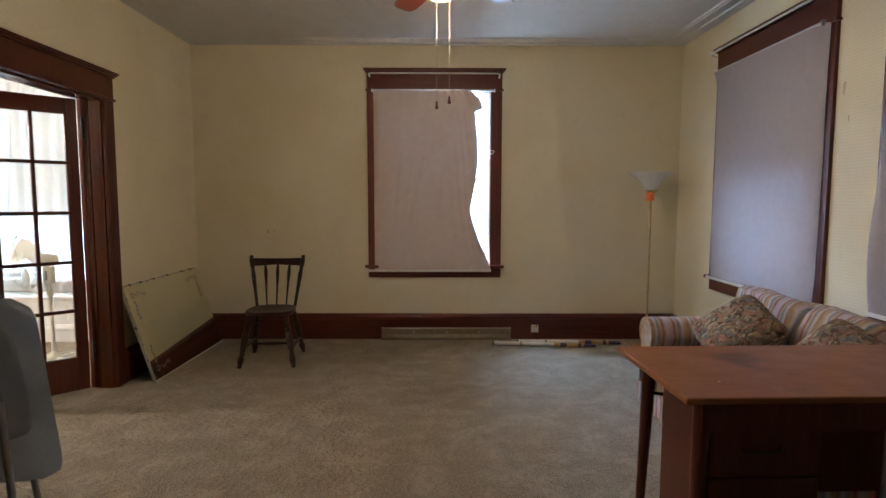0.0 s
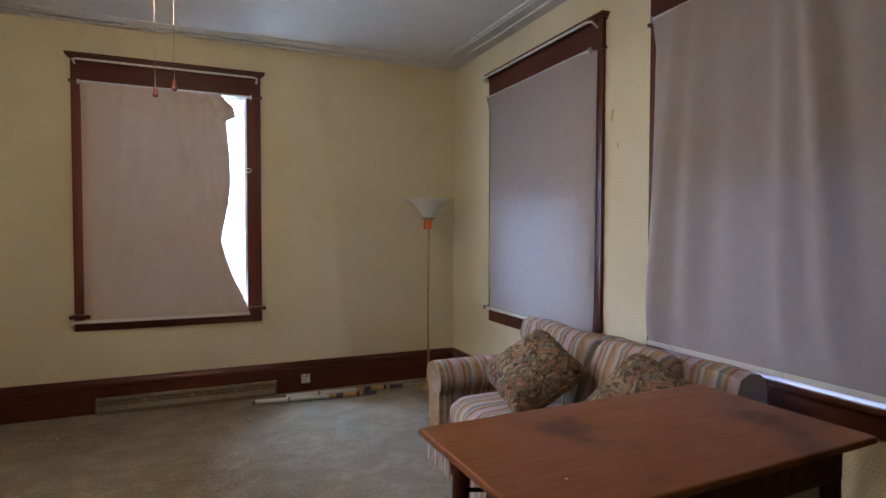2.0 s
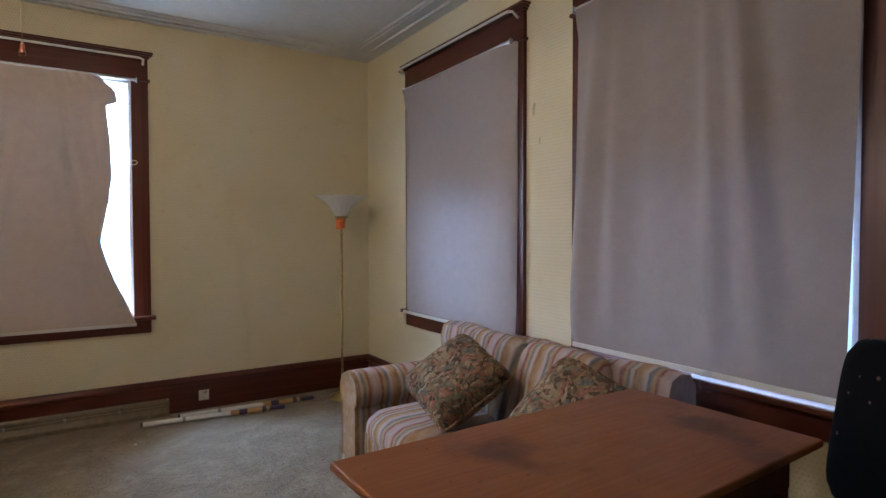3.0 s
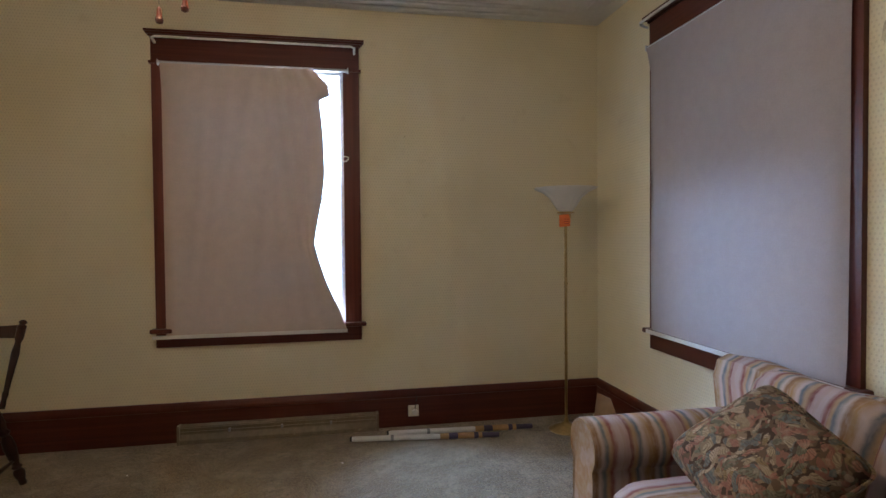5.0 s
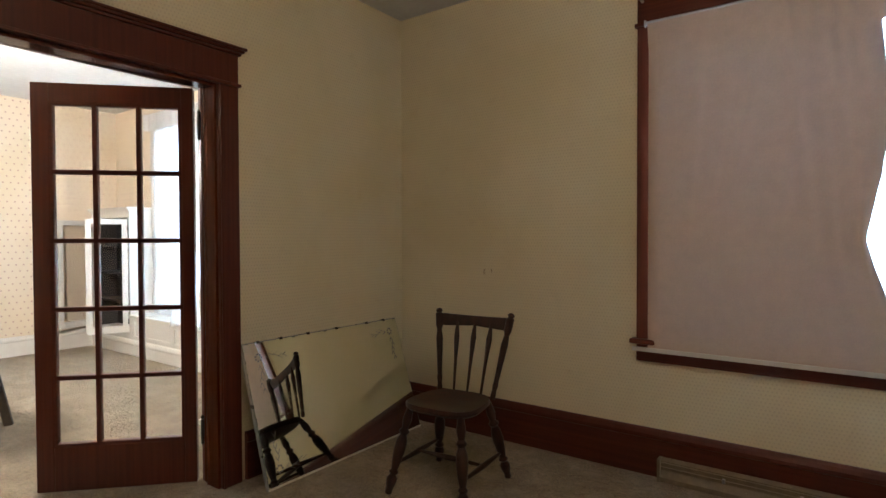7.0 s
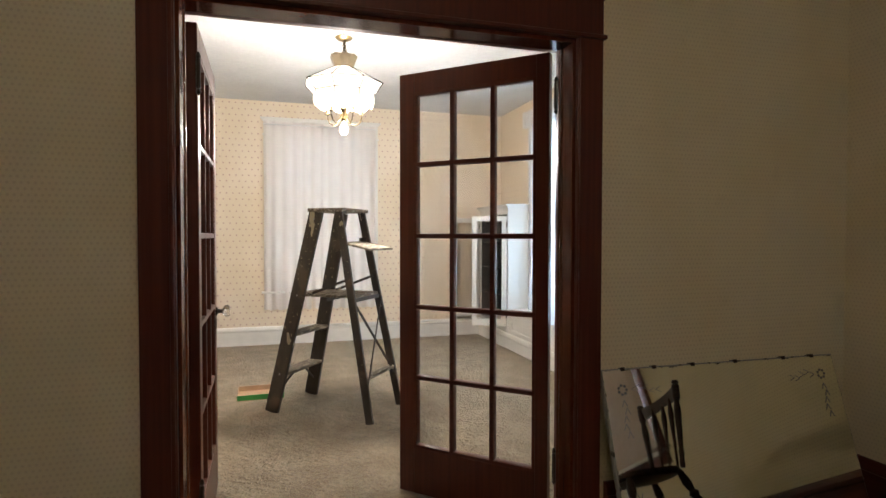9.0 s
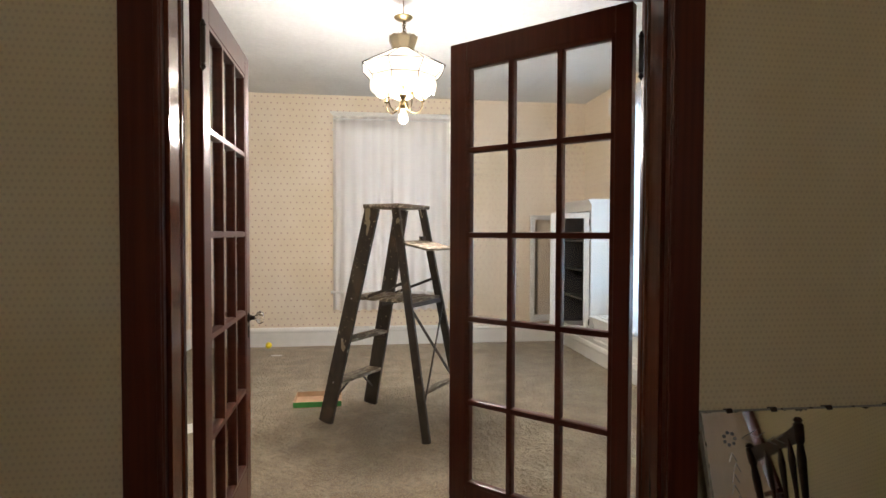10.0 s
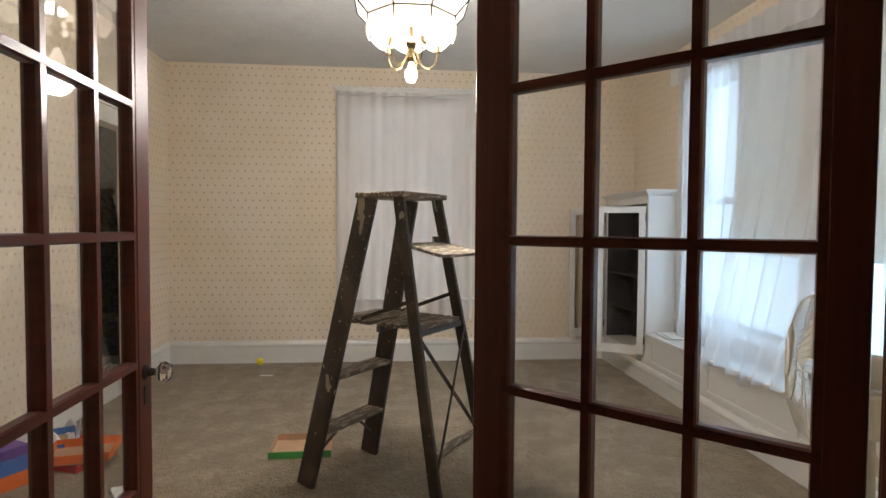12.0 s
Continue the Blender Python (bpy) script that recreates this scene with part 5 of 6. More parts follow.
def pillow(m, s, label, seed):
    th = thing("throw_pillow", m, label, "pillow", "pillows on the sofa")
    bm = bmesh.new()
    n = 22
    for side in (1, -1):
        g = []
        for j in range(n + 1):
            row = []
            for i in range(n + 1):
                x, y = i / n * 2 - 1, j / n * 2 - 1
                e = max(0.0, (1 - x ** 4) * (1 - y ** 4))
                pinch = 1 - 0.035 * (1 - x * x) * (y * y) - 0.0
                pinch2 = 1 - 0.035 * (1 - y * y) * (x * x)
                z = side * (0.10 * e ** 0.5 + 0.008 * noise.noise(Vector((x * 2.5 + seed, y * 2.5, side))) * e)
                rc = 1 - 0.07 * (x * y) ** 6
                row.append(bm.verts.new((x * s * pinch2 * rc, y * s * pinch * rc, z)))
            g.append(row)
        for j in range(n):
            for i in range(n):
                f = (g[j][i], g[j][i + 1], g[j + 1][i + 1], g[j + 1][i])
                bm.faces.new(f if side > 0 else f[::-1])
    bmesh.ops.remove_doubles(bm, verts=bm.verts, dist=0.0005)
    part("cover", bm, MAT["tapestry"], th, smooth_it=True)
    bm = bmesh.new()
    pts = []
    for k in range(80):
        t = k / 80 * 4
        q, f = int(t), (t - int(t)) * 2 - 1
        x, y = [(f, -1), (1, f), (-f, 1), (-1, -f)][q]
        rc = 1 - 0.07 * (x * y) ** 6
        x, y = x * rc, y * rc
        pts.append((x * s * (1 - 0.035 * (1 - y * y) * x * x), y * s * (1 - 0.035 * (1 - x * x) * y * y), 0))
    tube(bm, pts + [pts[0]], 0.006, 6)
    part("piping", bm, MAT["tapestry"], th, smooth_it=True)


def facing(c, n, roll):
    """A frame at c whose z axis is n and whose x axis is turned by roll."""
    return Matrix.Translation(c) @ Vector(n).to_track_quat("Z", "Y").to_matrix().to_4x4() @ Matrix.Rotation(radians(roll), 4, "Z")


pillow(facing((2.13, 3.03, 0.635), (-0.60, -0.27, 0.75), 58), 0.197, "square floral tapestry pillow propped on its corner against the sofa back", 1)
pillow(facing((2.20, 2.37, 0.62), (-0.70, -0.20, 0.70), 70), 0.212, "square floral tapestry pillow resting against the sofa arm", 5)
wrap = thing("plastic_wrap", pose(0, 0, 0), "crumpled clear plastic wrap over the sofa arm's end", "plastic wrap")
sheet("film", 16, 16, lambda u, v: (2.40 + 0.26 * u, 2.13 - 0.03 * math.sin(v * 3) + 0.012 * noise.noise(Vector((u * 6, v * 6, 2))), 0.50 + 0.30 * v + 0.015 * noise.noise(Vector((u * 5, v * 3, 9)))), MAT["plasticwrap"], wrap)


def desk():
    th = thing("desk", pose(1.175, 1.53, 0, 0, 0, 1.6) @ pose(-1.175, -1.53, 0), "reddish veneered wooden desk with drawers and tapered legs", "desk")
    x0, x1, y0, y1, z = 1.18, 2.215, 1.535, 2.085, 0.802
    bm = bmesh.new()
    box(bm, (x0, y0, z - 0.020), (x1, y1, z))
    bmesh.ops.recalc_face_normals(bm, faces=bm.faces)
    bmesh.ops.bevel(bm, geom=bm.edges[:], offset=0.005, segments=2, affect="EDGES", profile=0.5)
    part("top", bm, MAT["desk"], th, "worn reddish veneer top")
    bm = bmesh.new()
    box(bm, (x0 + 0.07, y0 + 0.045, z - 0.115), (x1 - 0.07, y0 + 0.062, z - 0.021))
    box(bm, (x0 + 0.07, y1 - 0.062, z - 0.115), (x1 - 0.07, y1 - 0.045, z - 0.021))
    part("apron", bm, MAT["deskleg"], th)
    for x, y, sx, sy in ((x0 + 0.095, y1 - 0.075, -1, 1), (x1 - 0.075, y1 - 0.075, 1, 1), (x1 - 0.075, y0 + 0.075, 1, -1)):
        bm = bmesh.new()
        turned(bm, (x + sx * 0.022, y + sy * 0.018, 0.0), (x, y, z - 0.022), [(0.012, 0), (0.024, 0.85), (0.025, 1)], 16)
        part("leg", bm, MAT["deskleg"], th, "round tapered splayed leg", True)
    bm = bmesh.new()
    turned(bm, (x0 + 0.06, y0 + 0.055, 0.0), (x0 + 0.082, y0 + 0.072, z - 0.022), [(0.014, 0), (0.024, 0.85), (0.025, 1)], 16)
    part("leg", bm, MAT["deskleg"], th, "round tapered splayed leg", True)
    bm = bmesh.new()
    box(bm, (x0 + 0.09, y0 + 0.075, 0.17), (x0 + 0.44, y1 - 0.20, z - 0.022))
    bmesh.ops.recalc_face_normals(bm, faces=bm.faces)
    bmesh.ops.bevel(bm, geom=bm.edges[:], offset=0.003, segments=1, affect="EDGES", profile=0.5)
    part("drawer_body", bm, MAT["deskleg"], th)
    for za, zb in ((0.545, 0.705), (0.375, 0.535), (0.19, 0.365)):
        d = part("drawer", bevelled((x0 + 0.10, y0 + 0.058, za), (x0 + 0.43, y0 + 0.074, zb), 0.003, 1), MAT["deskleg"], th)
        bm = bmesh.new()
        cx, zc = x0 + 0.255, (za + zb) / 2 + 0.005
        tube(bm, [(cx - 0.055, y0 + 0.058, zc), (cx - 0.05, y0 + 0.034, zc), (cx, y0 + 0.028, zc), (cx + 0.05, y0 + 0.034, zc), (cx + 0.055, y0 + 0.058, zc)], 0.006, 8)
        part("handle", bm, MAT["oldbrass"], d, "dark metal pull", True)
    bm = bmesh.new()
    box(bm, (x0 + 0.45, y0 + 0.055, z - 0.105), (x1 - 0.11, y0 + 0.070, z - 0.024))
    part("middle_drawer", bm, MAT["deskleg"], th)
    # extra panel, added only to keep the kneehole dark
    bm = bmesh.new()
    box(bm, (x0 + 0.45, y1 - 0.14, 0.30), (x1 - 0.12, y1 - 0.122, z - 0.024))
    part("back_panel", bm, MAT["deskleg"], th)
    bm = bmesh.new()
    tube(bm, [(x0 + 0.075, y1 - 0.08, 0.655), (x0 + 0.14, y1 - 0.11, 0.655)], 0.006)
    part("brace_rod", bm, MAT["black"], th)


desk()

fl = thing("paint_fleck", pose(1.34, 1.677, 0.8025, 0, 0, 30), "tiny white paint fleck on the desk top", "fleck")
bm = bmesh.new()
lathe(bm, [(0.0018, 0), (0.003, 0.0006), (0.0, 0.001)], seg=9)
for v in bm.verts:
    v.co.x *= 1.6
part("fleck_body", bm, MAT["paper"], fl)


def office_chair():
    th = thing("office_chair", pose(2.27, 1.55, 0, 0, 0, 75), "black dotted upholstered office chair drawn up to the desk", "office chair")
    bm = cushion(0.235, 0.225, 0.045, 1.0, 14)
    for v in bm.verts:
        v.co.z += 0.47
    part("seat", bm, MAT["dots"], th, smooth_it=True)
    bm = cushion(0.225, 0.245, 0.042, 1.0, 14)
    m = Matrix.Translation((0, -0.235, 0.765)) @ Matrix.Rotation(radians(97), 4, "X")
    for v in bm.verts:
        v.co.x *= 1 - 0.10 * (v.co.y / 0.245)
        v.co.z += 0.10 * (v.co.x / 0.225) ** 2 * 0.5
        v.co = m @ v.co
    part("backrest", bm, MAT["dots"], th, smooth_it=True)
    bm = bmesh.new()
    tube(bm, [(0, -0.05, 0.42), (0, -0.24, 0.41), (0, -0.30, 0.50), (0, -0.285, 0.78)], 0.014)
    part("back_bracket", bm, MAT["black"], th, smooth_it=True)
    bm = bmesh.new()
    lathe(bm, [(0.028, 0.10), (0.028, 0.26), (0.018, 0.27), (0.018, 0.43)], seg=16)
    part("gas_column", bm, MAT["black"], th, smooth_it=True)
    for k in range(5):
        a = k * 1.2566 + 0.3
        c, s = math.cos(a), math.sin(a)
        bm = bmesh.new()
        bar(bm, (0.02 * c, 0.02 * s, 0.10), (0.27 * c, 0.27 * s, 0.062), 0.035, 0.022)
        foot = part("base_arm", bm, MAT["black"], th)
        bm = bmesh.new()
        lathe(bm, [(0.024, -0.02), (0.026, 0), (0.024, 0.02)], seg=14, m=Matrix.Translation((0.27 * c, 0.27 * s, 0.026)) @ Matrix.Rotation(a, 4, "Z") @ Matrix.Rotation(radians(90), 4, "X"))
        part("caster", bm, MAT["black"], foot, smooth_it=True)


office_chair()


def plastic_chair():
    """Two broad shells that taper upwards, nested, on bent tube legs."""
    th = thing("stacking_chair", pose(-1.15, 2.0, 0, 0, 0, -4), "two nested grey moulded plastic chairs on metal legs", "chair")

    def shell(name, w, z0, z1, y0, lean, rad):
        bm = bmesh.new()
        n, g = 20, []
        for j in range(n + 1):
            z = z0 + (z1 - z0) * j / n
            edge = min(z - z0, z1 - z)
            inset = rad - math.sqrt(max(0.0, rad * rad - (rad - edge) ** 2)) if edge < rad else 0.0
            half = w * (1.10 - 0.45 * j / n) - inset
            g.append([bm.verts.new((half * u, y0 + lean * (z - z0) + 0.045 * u * u, z)) for u in [i / 8 - 1 for i in range(17)]])
        for j in range(n):
            for i in range(16):
                bm.faces.new((g[j][i], g[j][i + 1], g[j + 1][i + 1], g[j + 1][i]))
        bmesh.ops.solidify(bm, geom=bm.faces[:], thickness=0.007)
        part(name, bm, MAT["greyplastic"], th, smooth_it=True)
    shell("shell", 0.255, 0.32, 0.985, 0.0, 0.05, 0.085)
    shell("inner_shell", 0.225, 0.50, 0.935, -0.075, 0.05, 0.10)
    for sx in (-1, 1):
        bm = bmesh.new()
        tube(bm, [(sx * 0.235, -0.16, 0.0), (sx * 0.215, -0.12, 0.34), (sx * 0.175, -0.10, 0.66), (sx * 0.10, -0.03, 0.68), (sx * 0.09, 0.10, 0.40), (sx * 0.09, 0.16, 0.0)], 0.012, 10)
        part("leg_frame", bm, MAT["steel"], th, "bent steel tube legs", True)


plastic_chair()


def ceiling_fan():
    th = thing("ceiling_fan", pose(0.51, 3.10, 0), "ceiling fan with dark reddish blades and a lit globe", "ceiling fan")
    bm = bmesh.new()
    lathe(bm, [(0.07, H - 0.001), (0.07, H - 0.03), (0.02, H - 0.05), (0.014, H - 0.06), (0.014, 2.64), (0.05, 2.63), (0.105, 2.60), (0.11, 2.54), (0.07, 2.51), (0.06, 2.49)][::-1], seg=28)
    part("motor", bm, MAT["brass"], th, "brass motor housing on a short rod", True)
    for k in range(5):
        a = radians(44 + 72 * k)
        m = Matrix.Rotation(a, 4, "Z")
        bm = bmesh.new()
        out = [(0.15, 0.045), (0.18, 0.058), (0.50, 0.068), (0.545, 0.055), (0.56, 0.03), (0.56, -0.03), (0.545, -0.055), (0.50, -0.068), (0.18, -0.058), (0.15, -0.045)]
        tilt = Matrix.Rotation(radians(11), 4, "X")
        lo = [bm.verts.new(m @ (tilt @ Vector((x, y, 0))) + Vector((0, 0, 2.52))) for x, y in out]
        hi = [bm.verts.new(m @ (tilt @ Vector((x, y, 0.006))) + Vector((0, 0, 2.52))) for x, y in out]
        bm.faces.new(lo[::-1]), bm.faces.new(hi)
        for i in range(len(out)):
            j = (i + 1) % len(out)
            bm.faces.new((lo[i], lo[j], hi[j], hi[i]))
        bl = part("blade", bm, MAT["deskleg"], th)
        bm = bmesh.new()
        box(bm, (0.07, -0.018, 2.527), (0.20, 0.018, 2.533), m)
        part("blade_iron", bm, MAT["brass"], bl)
    bm = bmesh.new()
    lathe(bm, [(0.0, 2.405), (0.05, 2.408), (0.085, 2.425), (0.10, 2.45), (0.09, 2.478), (0.055, 2.488)], seg=28)
    part("light_globe", bm, MAT["fanglobe"], th, "glowing amber glass globe", True)
    for x, y, z in ((-0.025, 0.14, 1.90), (0.045, 0.115, 1.925)):
        bm = bmesh.new()
        tube(bm, [(x * 0.6, y * 0.6, 2.50), (x, y, 2.44), (x, y, z)], 0.0009, 6)
        c = part("pull_chain", bm, MAT["chainmetal"], th, "thin bead pull chain")
        bm = bmesh.new()
        lathe(bm, [(0.003, 0.0), (0.006, -0.006), (0.007, -0.022), (0.0095, -0.03)][::-1], (x, y, z), 12)
        lathe(bm, [(0.0, -0.046), (0.009, -0.042), (0.0105, -0.034), (0.008, -0.03)], (x, y, z), 12)
        part("pull_knob", bm, MAT["deskleg"], c, "small wooden pull knob", True)


ceiling_fan()
pull = thing("shade_pull_ring", pose(0.995, N - 0.035, 1.80), "small pale shade pull ring hooked on the window casing", "shade pull")
bm = bmesh.new()
tube(bm, [(0.020 * math.cos(k * 0.5236) * (1 + 0.3 * math.sin(k * 0.5236)), -0.004, 0.016 * math.sin(k * 0.5236)) for k in range(13)], 0.0035, 6)
part("ring", bm, MAT["ivory"], pull, smooth_it=True)
bm = bmesh.new()
tube(bm, [(-0.018, -0.004, -0.006), (-0.026, -0.003, -0.028)], 0.003, 6)
part("tail", bm, MAT["ivory"], pull)
lamp("fan_light", "POINT", pose(0.51, 3.10, 2.35), 43, (1.0, 0.80, 0.615), 0.09)

# ---- dining room ----
def step_ladder():
    u = Vector((-0.395, 0.293, 0)).normalized()
    v = Vector((-u.y, u.x, 0)) * -1
    m = Matrix((u, v, Vector((0, 0, 1)))).transposed().to_4x4()
    if m.determinant() < 0:
        m = Matrix((u, -v, Vector((0, 0, 1)))).transposed().to_4x4()
    # local x across the treads; local y from the treads to the back legs
    v = Vector((0.49, 0.60, 0)).normalized()
    m = Matrix(((-u.x, v.x, 0, -4.147), (-u.y, v.y, 0, 2.911), (0, 0, 1, 0), (0, 0, 0, 1)))
    th = thing("step_ladder", Matrix.Translation((-4.147, 2.911, 0)) @ Matrix.Rotation(math.atan2(-u.y, -u.x), 4, "Z"), "old dark wooden stepladder splashed with cream paint", "ladder")
    Zt = 1.425
    fr = lambda s, z: Vector((s * (0.245 - 0.080 * z / Zt), 0.326 * z / Zt, z))
    rr = lambda s, z: Vector((s * (0.235 - 0.075 * z / Zt), 0.777 - (0.777 - 0.50) * z / Zt, z))
    sg = 1
    for s in (-1, 1):
        bm = bmesh.new()
        bar(bm, fr(s, 0.0), fr(s, Zt), 0.024, 0.108, (0, 1, 0))
        bmesh.ops.recalc_face_normals(bm, faces=bm.faces)
        bmesh.ops.bevel(bm, geom=bm.edges[:], offset=0.003, segments=1, affect="EDGES", profile=0.5)
        part("front_rail", bm, MAT["ladder"], th)
        bm = bmesh.new()
        bar(bm, rr(s, 0.0), rr(s, Zt), 0.022, 0.055, (0, 1, 0))
        bmesh.ops.recalc_face_normals(bm, faces=bm.faces)
        bmesh.ops.bevel(bm, geom=bm.edges[:], offset=0.003, segments=1, affect="EDGES", profile=0.5)
        part("back_leg", bm, MAT["ladder"], th)
    part("top_cap", bevelled((-0.185, 0.262, Zt - 0.004), (0.185, 0.545, Zt + 0.022), 0.003, 1), MAT["tread"], th, "paint-crusted top board")
    for z in (0.287, 0.568):
        w = fr(1, z).x - 0.012
        y = fr(1, z).y
        part("tread", bevelled((-w, y - 0.055, z - 0.022), (w, y + 0.055, z), 0.003, 1), MAT["tread"], th)
        for s in (-1, 1):
            if z < 0.4:
                bm = bmesh.new()
                bar(bm, (s * 0.06, y, z - 0.025), (s * (w + 0.002), y - 0.03, z - 0.145), 0.010, 0.010)
                part("tread_brace", bm, MAT["ladder"], th, "thin diagonal brace")
    z = 0.845
    w = fr(1, z).x - 0.013
    for k in range(3):
        y = fr(1, z).y - 0.075 + 0.085 * k
        part("platform_slat", bevelled((-w, y, z - 0.018), (w, y + 0.070, z), 0.002, 1), MAT["tread"], th)
    for k in range(3):
        y = fr(1, z).y + 0.195 + 0.085 * k
        part("platform_slat", bevelled((-w + 0.005, y, z - 0.018), (w - 0.005, y + 0.070, z), 0.002, 1), MAT["tread"], th)
    bm = bmesh.new()
    for y in (fr(1, z).y + 0.42, fr(1, z).y + 0.2):
        box(bm, (-w, y, z - 0.045), (w, y + 0.022, z - 0.019))
    part("platform_bearer", bm, MAT["ladder"], th)
    zs = 1.21
    yb = rr(1, zs).y
    tip = Matrix.Translation((0, yb, zs)) @ Matrix.Rotation(radians(-12), 4, "X") @ Matrix.Translation((0, -yb, -zs))
    for k in range(2):
        part("shelf_board", bevelled((-0.185, yb - 0.02 + 0.117 * k, zs - 0.014), (0.175, yb + 0.093 + 0.117 * k, zs), 0.002, 1, tip), MAT["tread"], th, "cream-crusted paint shelf board")
    bm = bmesh.new()
    box(bm, (-0.20, yb - 0.035, zs + 0.001), (-0.11, yb - 0.01, zs + 0.03))
    part("shelf_block", bm, MAT["ladder"], th)
    bm = bmesh.new()
    bar(bm, rr(-1, 0.29), rr(1, 0.29), 0.020, 0.045, (0, 1, 0))
    part("back_crossbar", bm, MAT["tread"], th)
    bm = bmesh.new()
    off = Vector((0, 0.014, 0))
    bar(bm, rr(-1, 0.24) + off, rr(1, 0.80) + off, 0.007, 0.016)
    bar(bm, rr(1, 0.24) + off * 1.8, rr(-1, 0.80) + off * 1.8, 0.007, 0.016)
    part("cross_brace", bm, MAT["ladder"], th, "crossed thin metal braces")
    for s in (-1, 1):
        bm = bmesh.new()
        bar(bm, fr(s, 0.835) + Vector((-s * 0.02, 0.06, 0)), rr(s, 0.96) + Vector((-s * 0.02, 0, 0)), 0.008, 0.018)
        part("spreader", bm, MAT["ladder"], th, "dark flat spreader bar")
        for z in (0.287, 0.568, 0.845, 1.38):
            bm = bmesh.new()
            lathe(bm, [(0.006, 0), (0.005, 0.004)], m=along(fr(s, z - 0.01) + Vector((s * 0.012, 0, 0)), fr(s, z - 0.01) + Vector((s * 0.02, 0, 0))), seg=8)
            part("bolt", bm, MAT["steel"], th)


step_ladder()


def chandelier():
    c = (-3.915, 3.275)
    th = thing("chandelier", pose(c[0], c[1], 0), "lit chandelier with white panelled glass shade and brass arms", "chandelier")
    bm = bmesh.new()
    lathe(bm, [(0.0, 2.652), (0.02, 2.654), (0.050, 2.664), (0.064, 2.678), (0.060, 2.682), (0.012, 2.686), (0.008, 2.70), (0.0, 2.71)], seg=24)
    part("canopy", bm, MAT["lampbrass"], th, "round brass canopy disc hanging under its ceiling hook", True)
    bm = bmesh.new()
    tube(bm, [(0, 0, H - 0.001), (0, 0, H - 0.03), (0.012, 0, H - 0.045), (0.010, 0, H - 0.062), (0, 0, H - 0.066), (0, 0, 2.70)], 0.003, 6)
    part("ceiling_hook", bm, MAT["lampbrass"], th, smooth_it=True)
    for top, low in (((-0.016, 0.0), (-0.030, 0.004)), ((0.012, 0.008), (0.024, 0.010))):
        bm = bmesh.new()
        n = 6
        for i in range(n):
            t = (i + 0.5) / n
            m = Matrix.Translation((top[0] + (low[0] - top[0]) * t, top[1] + (low[1] - top[1]) * t, 2.655 - 0.115 * t)) @ Matrix.Rotation(radians(90 * (i % 2)), 4, "Z")
            tube(bm, [m @ Vector((0.008 * math.cos(q), 0, 0.014 * math.sin(q))) for q in [k * 6.28318 / 10 for k in range(11)]], 0.0022, 5)
        part("chain", bm, MAT["lampbrass"], th, "brass link chain", True)
    bm = bmesh.new()
    tube(bm, [(0.0, 0, 2.70), (0.010, 0.004, 2.62), (0.004, 0, 2.55)], 0.002, 5)
    part("cord", bm, MAT["lampbrass"], th)
    bm = bmesh.new()
    lathe(bm, [(0.010, 2.18), (0.010, 2.54), (0.018, 2.545), (0.0, 2.56)], seg=12)
    part("stem", bm, MAT["lampbrass"], th, smooth_it=True)
    S = 8

    def ring(r, z, k=0.5):
        return [Vector((r * math.cos(6.28318 * (i + k) / S), r * math.sin(6.28318 * (i + k) / S), z)) for i in range(S)]
    # crown of flared panes
    a, b = ring(0.070, 2.462), ring(0.100, 2.535)
    for i in range(S):
        bm = bmesh.new()
        j = (i + 1) % S
        arc = [b[j].lerp(b[i], q / 6) + Vector((0, 0, 0.016 * math.sin(math.pi * q / 6))) for q in range(7)]
        f = bm.faces.new([bm.verts.new(q) for q in [a[i], a[j]] + arc])
        bmesh.ops.solidify(bm, geom=[f], thickness=0.002)
        part("crown_pane", bm, MAT["panel_dim"], th, "amber crown pane with a round top")
    bm = bmesh.new()
    for i in range(S):
        tube(bm, [a[i] * 1.01, b[i] * 1.005], 0.0025, 5)
        tube(bm, [a[i] * 1.0, a[(i + 1) % S] * 1.0], 0.0025, 5)
    part("crown_rim", bm, MAT["lampbrass"], th, "thin brass crown seams")
    tiers = [(ring(0.070, 2.462), ring(0.285, 2.345), "panel", "roof_pane"), (ring(0.285, 2.345), ring(0.220, 2.278), "panel", "side_pane"), (ring(0.220, 2.278), ring(0.212, 2.215), "panel_low", "skirt_pane")]
    for lo, hi, mt, nm in tiers:
        for i in range(S):
            j = (i + 1) % S
            bm = bmesh.new()
            if nm == "skirt_pane":
                k, rows, g = 8, 5, []
                for q in range(k + 1):
                    t = q / k
                    top, bot = lo[i].lerp(lo[j], t), hi[i].lerp(hi[j], t)
                    bot = bot + Vector((0, 0, -0.035 * math.sin(t * math.pi)))
                    swell = 0.075 * math.sin(t * math.pi)
                    col = []
                    for w in range(rows + 1):
                        p = top.lerp(bot, w / rows)
                        out = 1 + swell * math.sin(math.pi * w / rows) ** 0.7 + 0.03 * w / rows
                        col.append(bm.verts.new((p.x * out, p.y * out, p.z)))
                    g.append(col)
                for q in range(k):
                    for w in range(rows):
                        bm.faces.new((g[q][w], g[q + 1][w], g[q + 1][w + 1], g[q][w + 1]))
            else:
                bm.faces.new([bm.verts.new(q) for q in (lo[i], lo[j], hi[j], hi[i])])
            bmesh.ops.solidify(bm, geom=bm.faces[:], thickness=0.0025)
            part(nm, bm, MAT[mt], th, "glowing white glass pane").visible_shadow = False
    bm = bmesh.new()
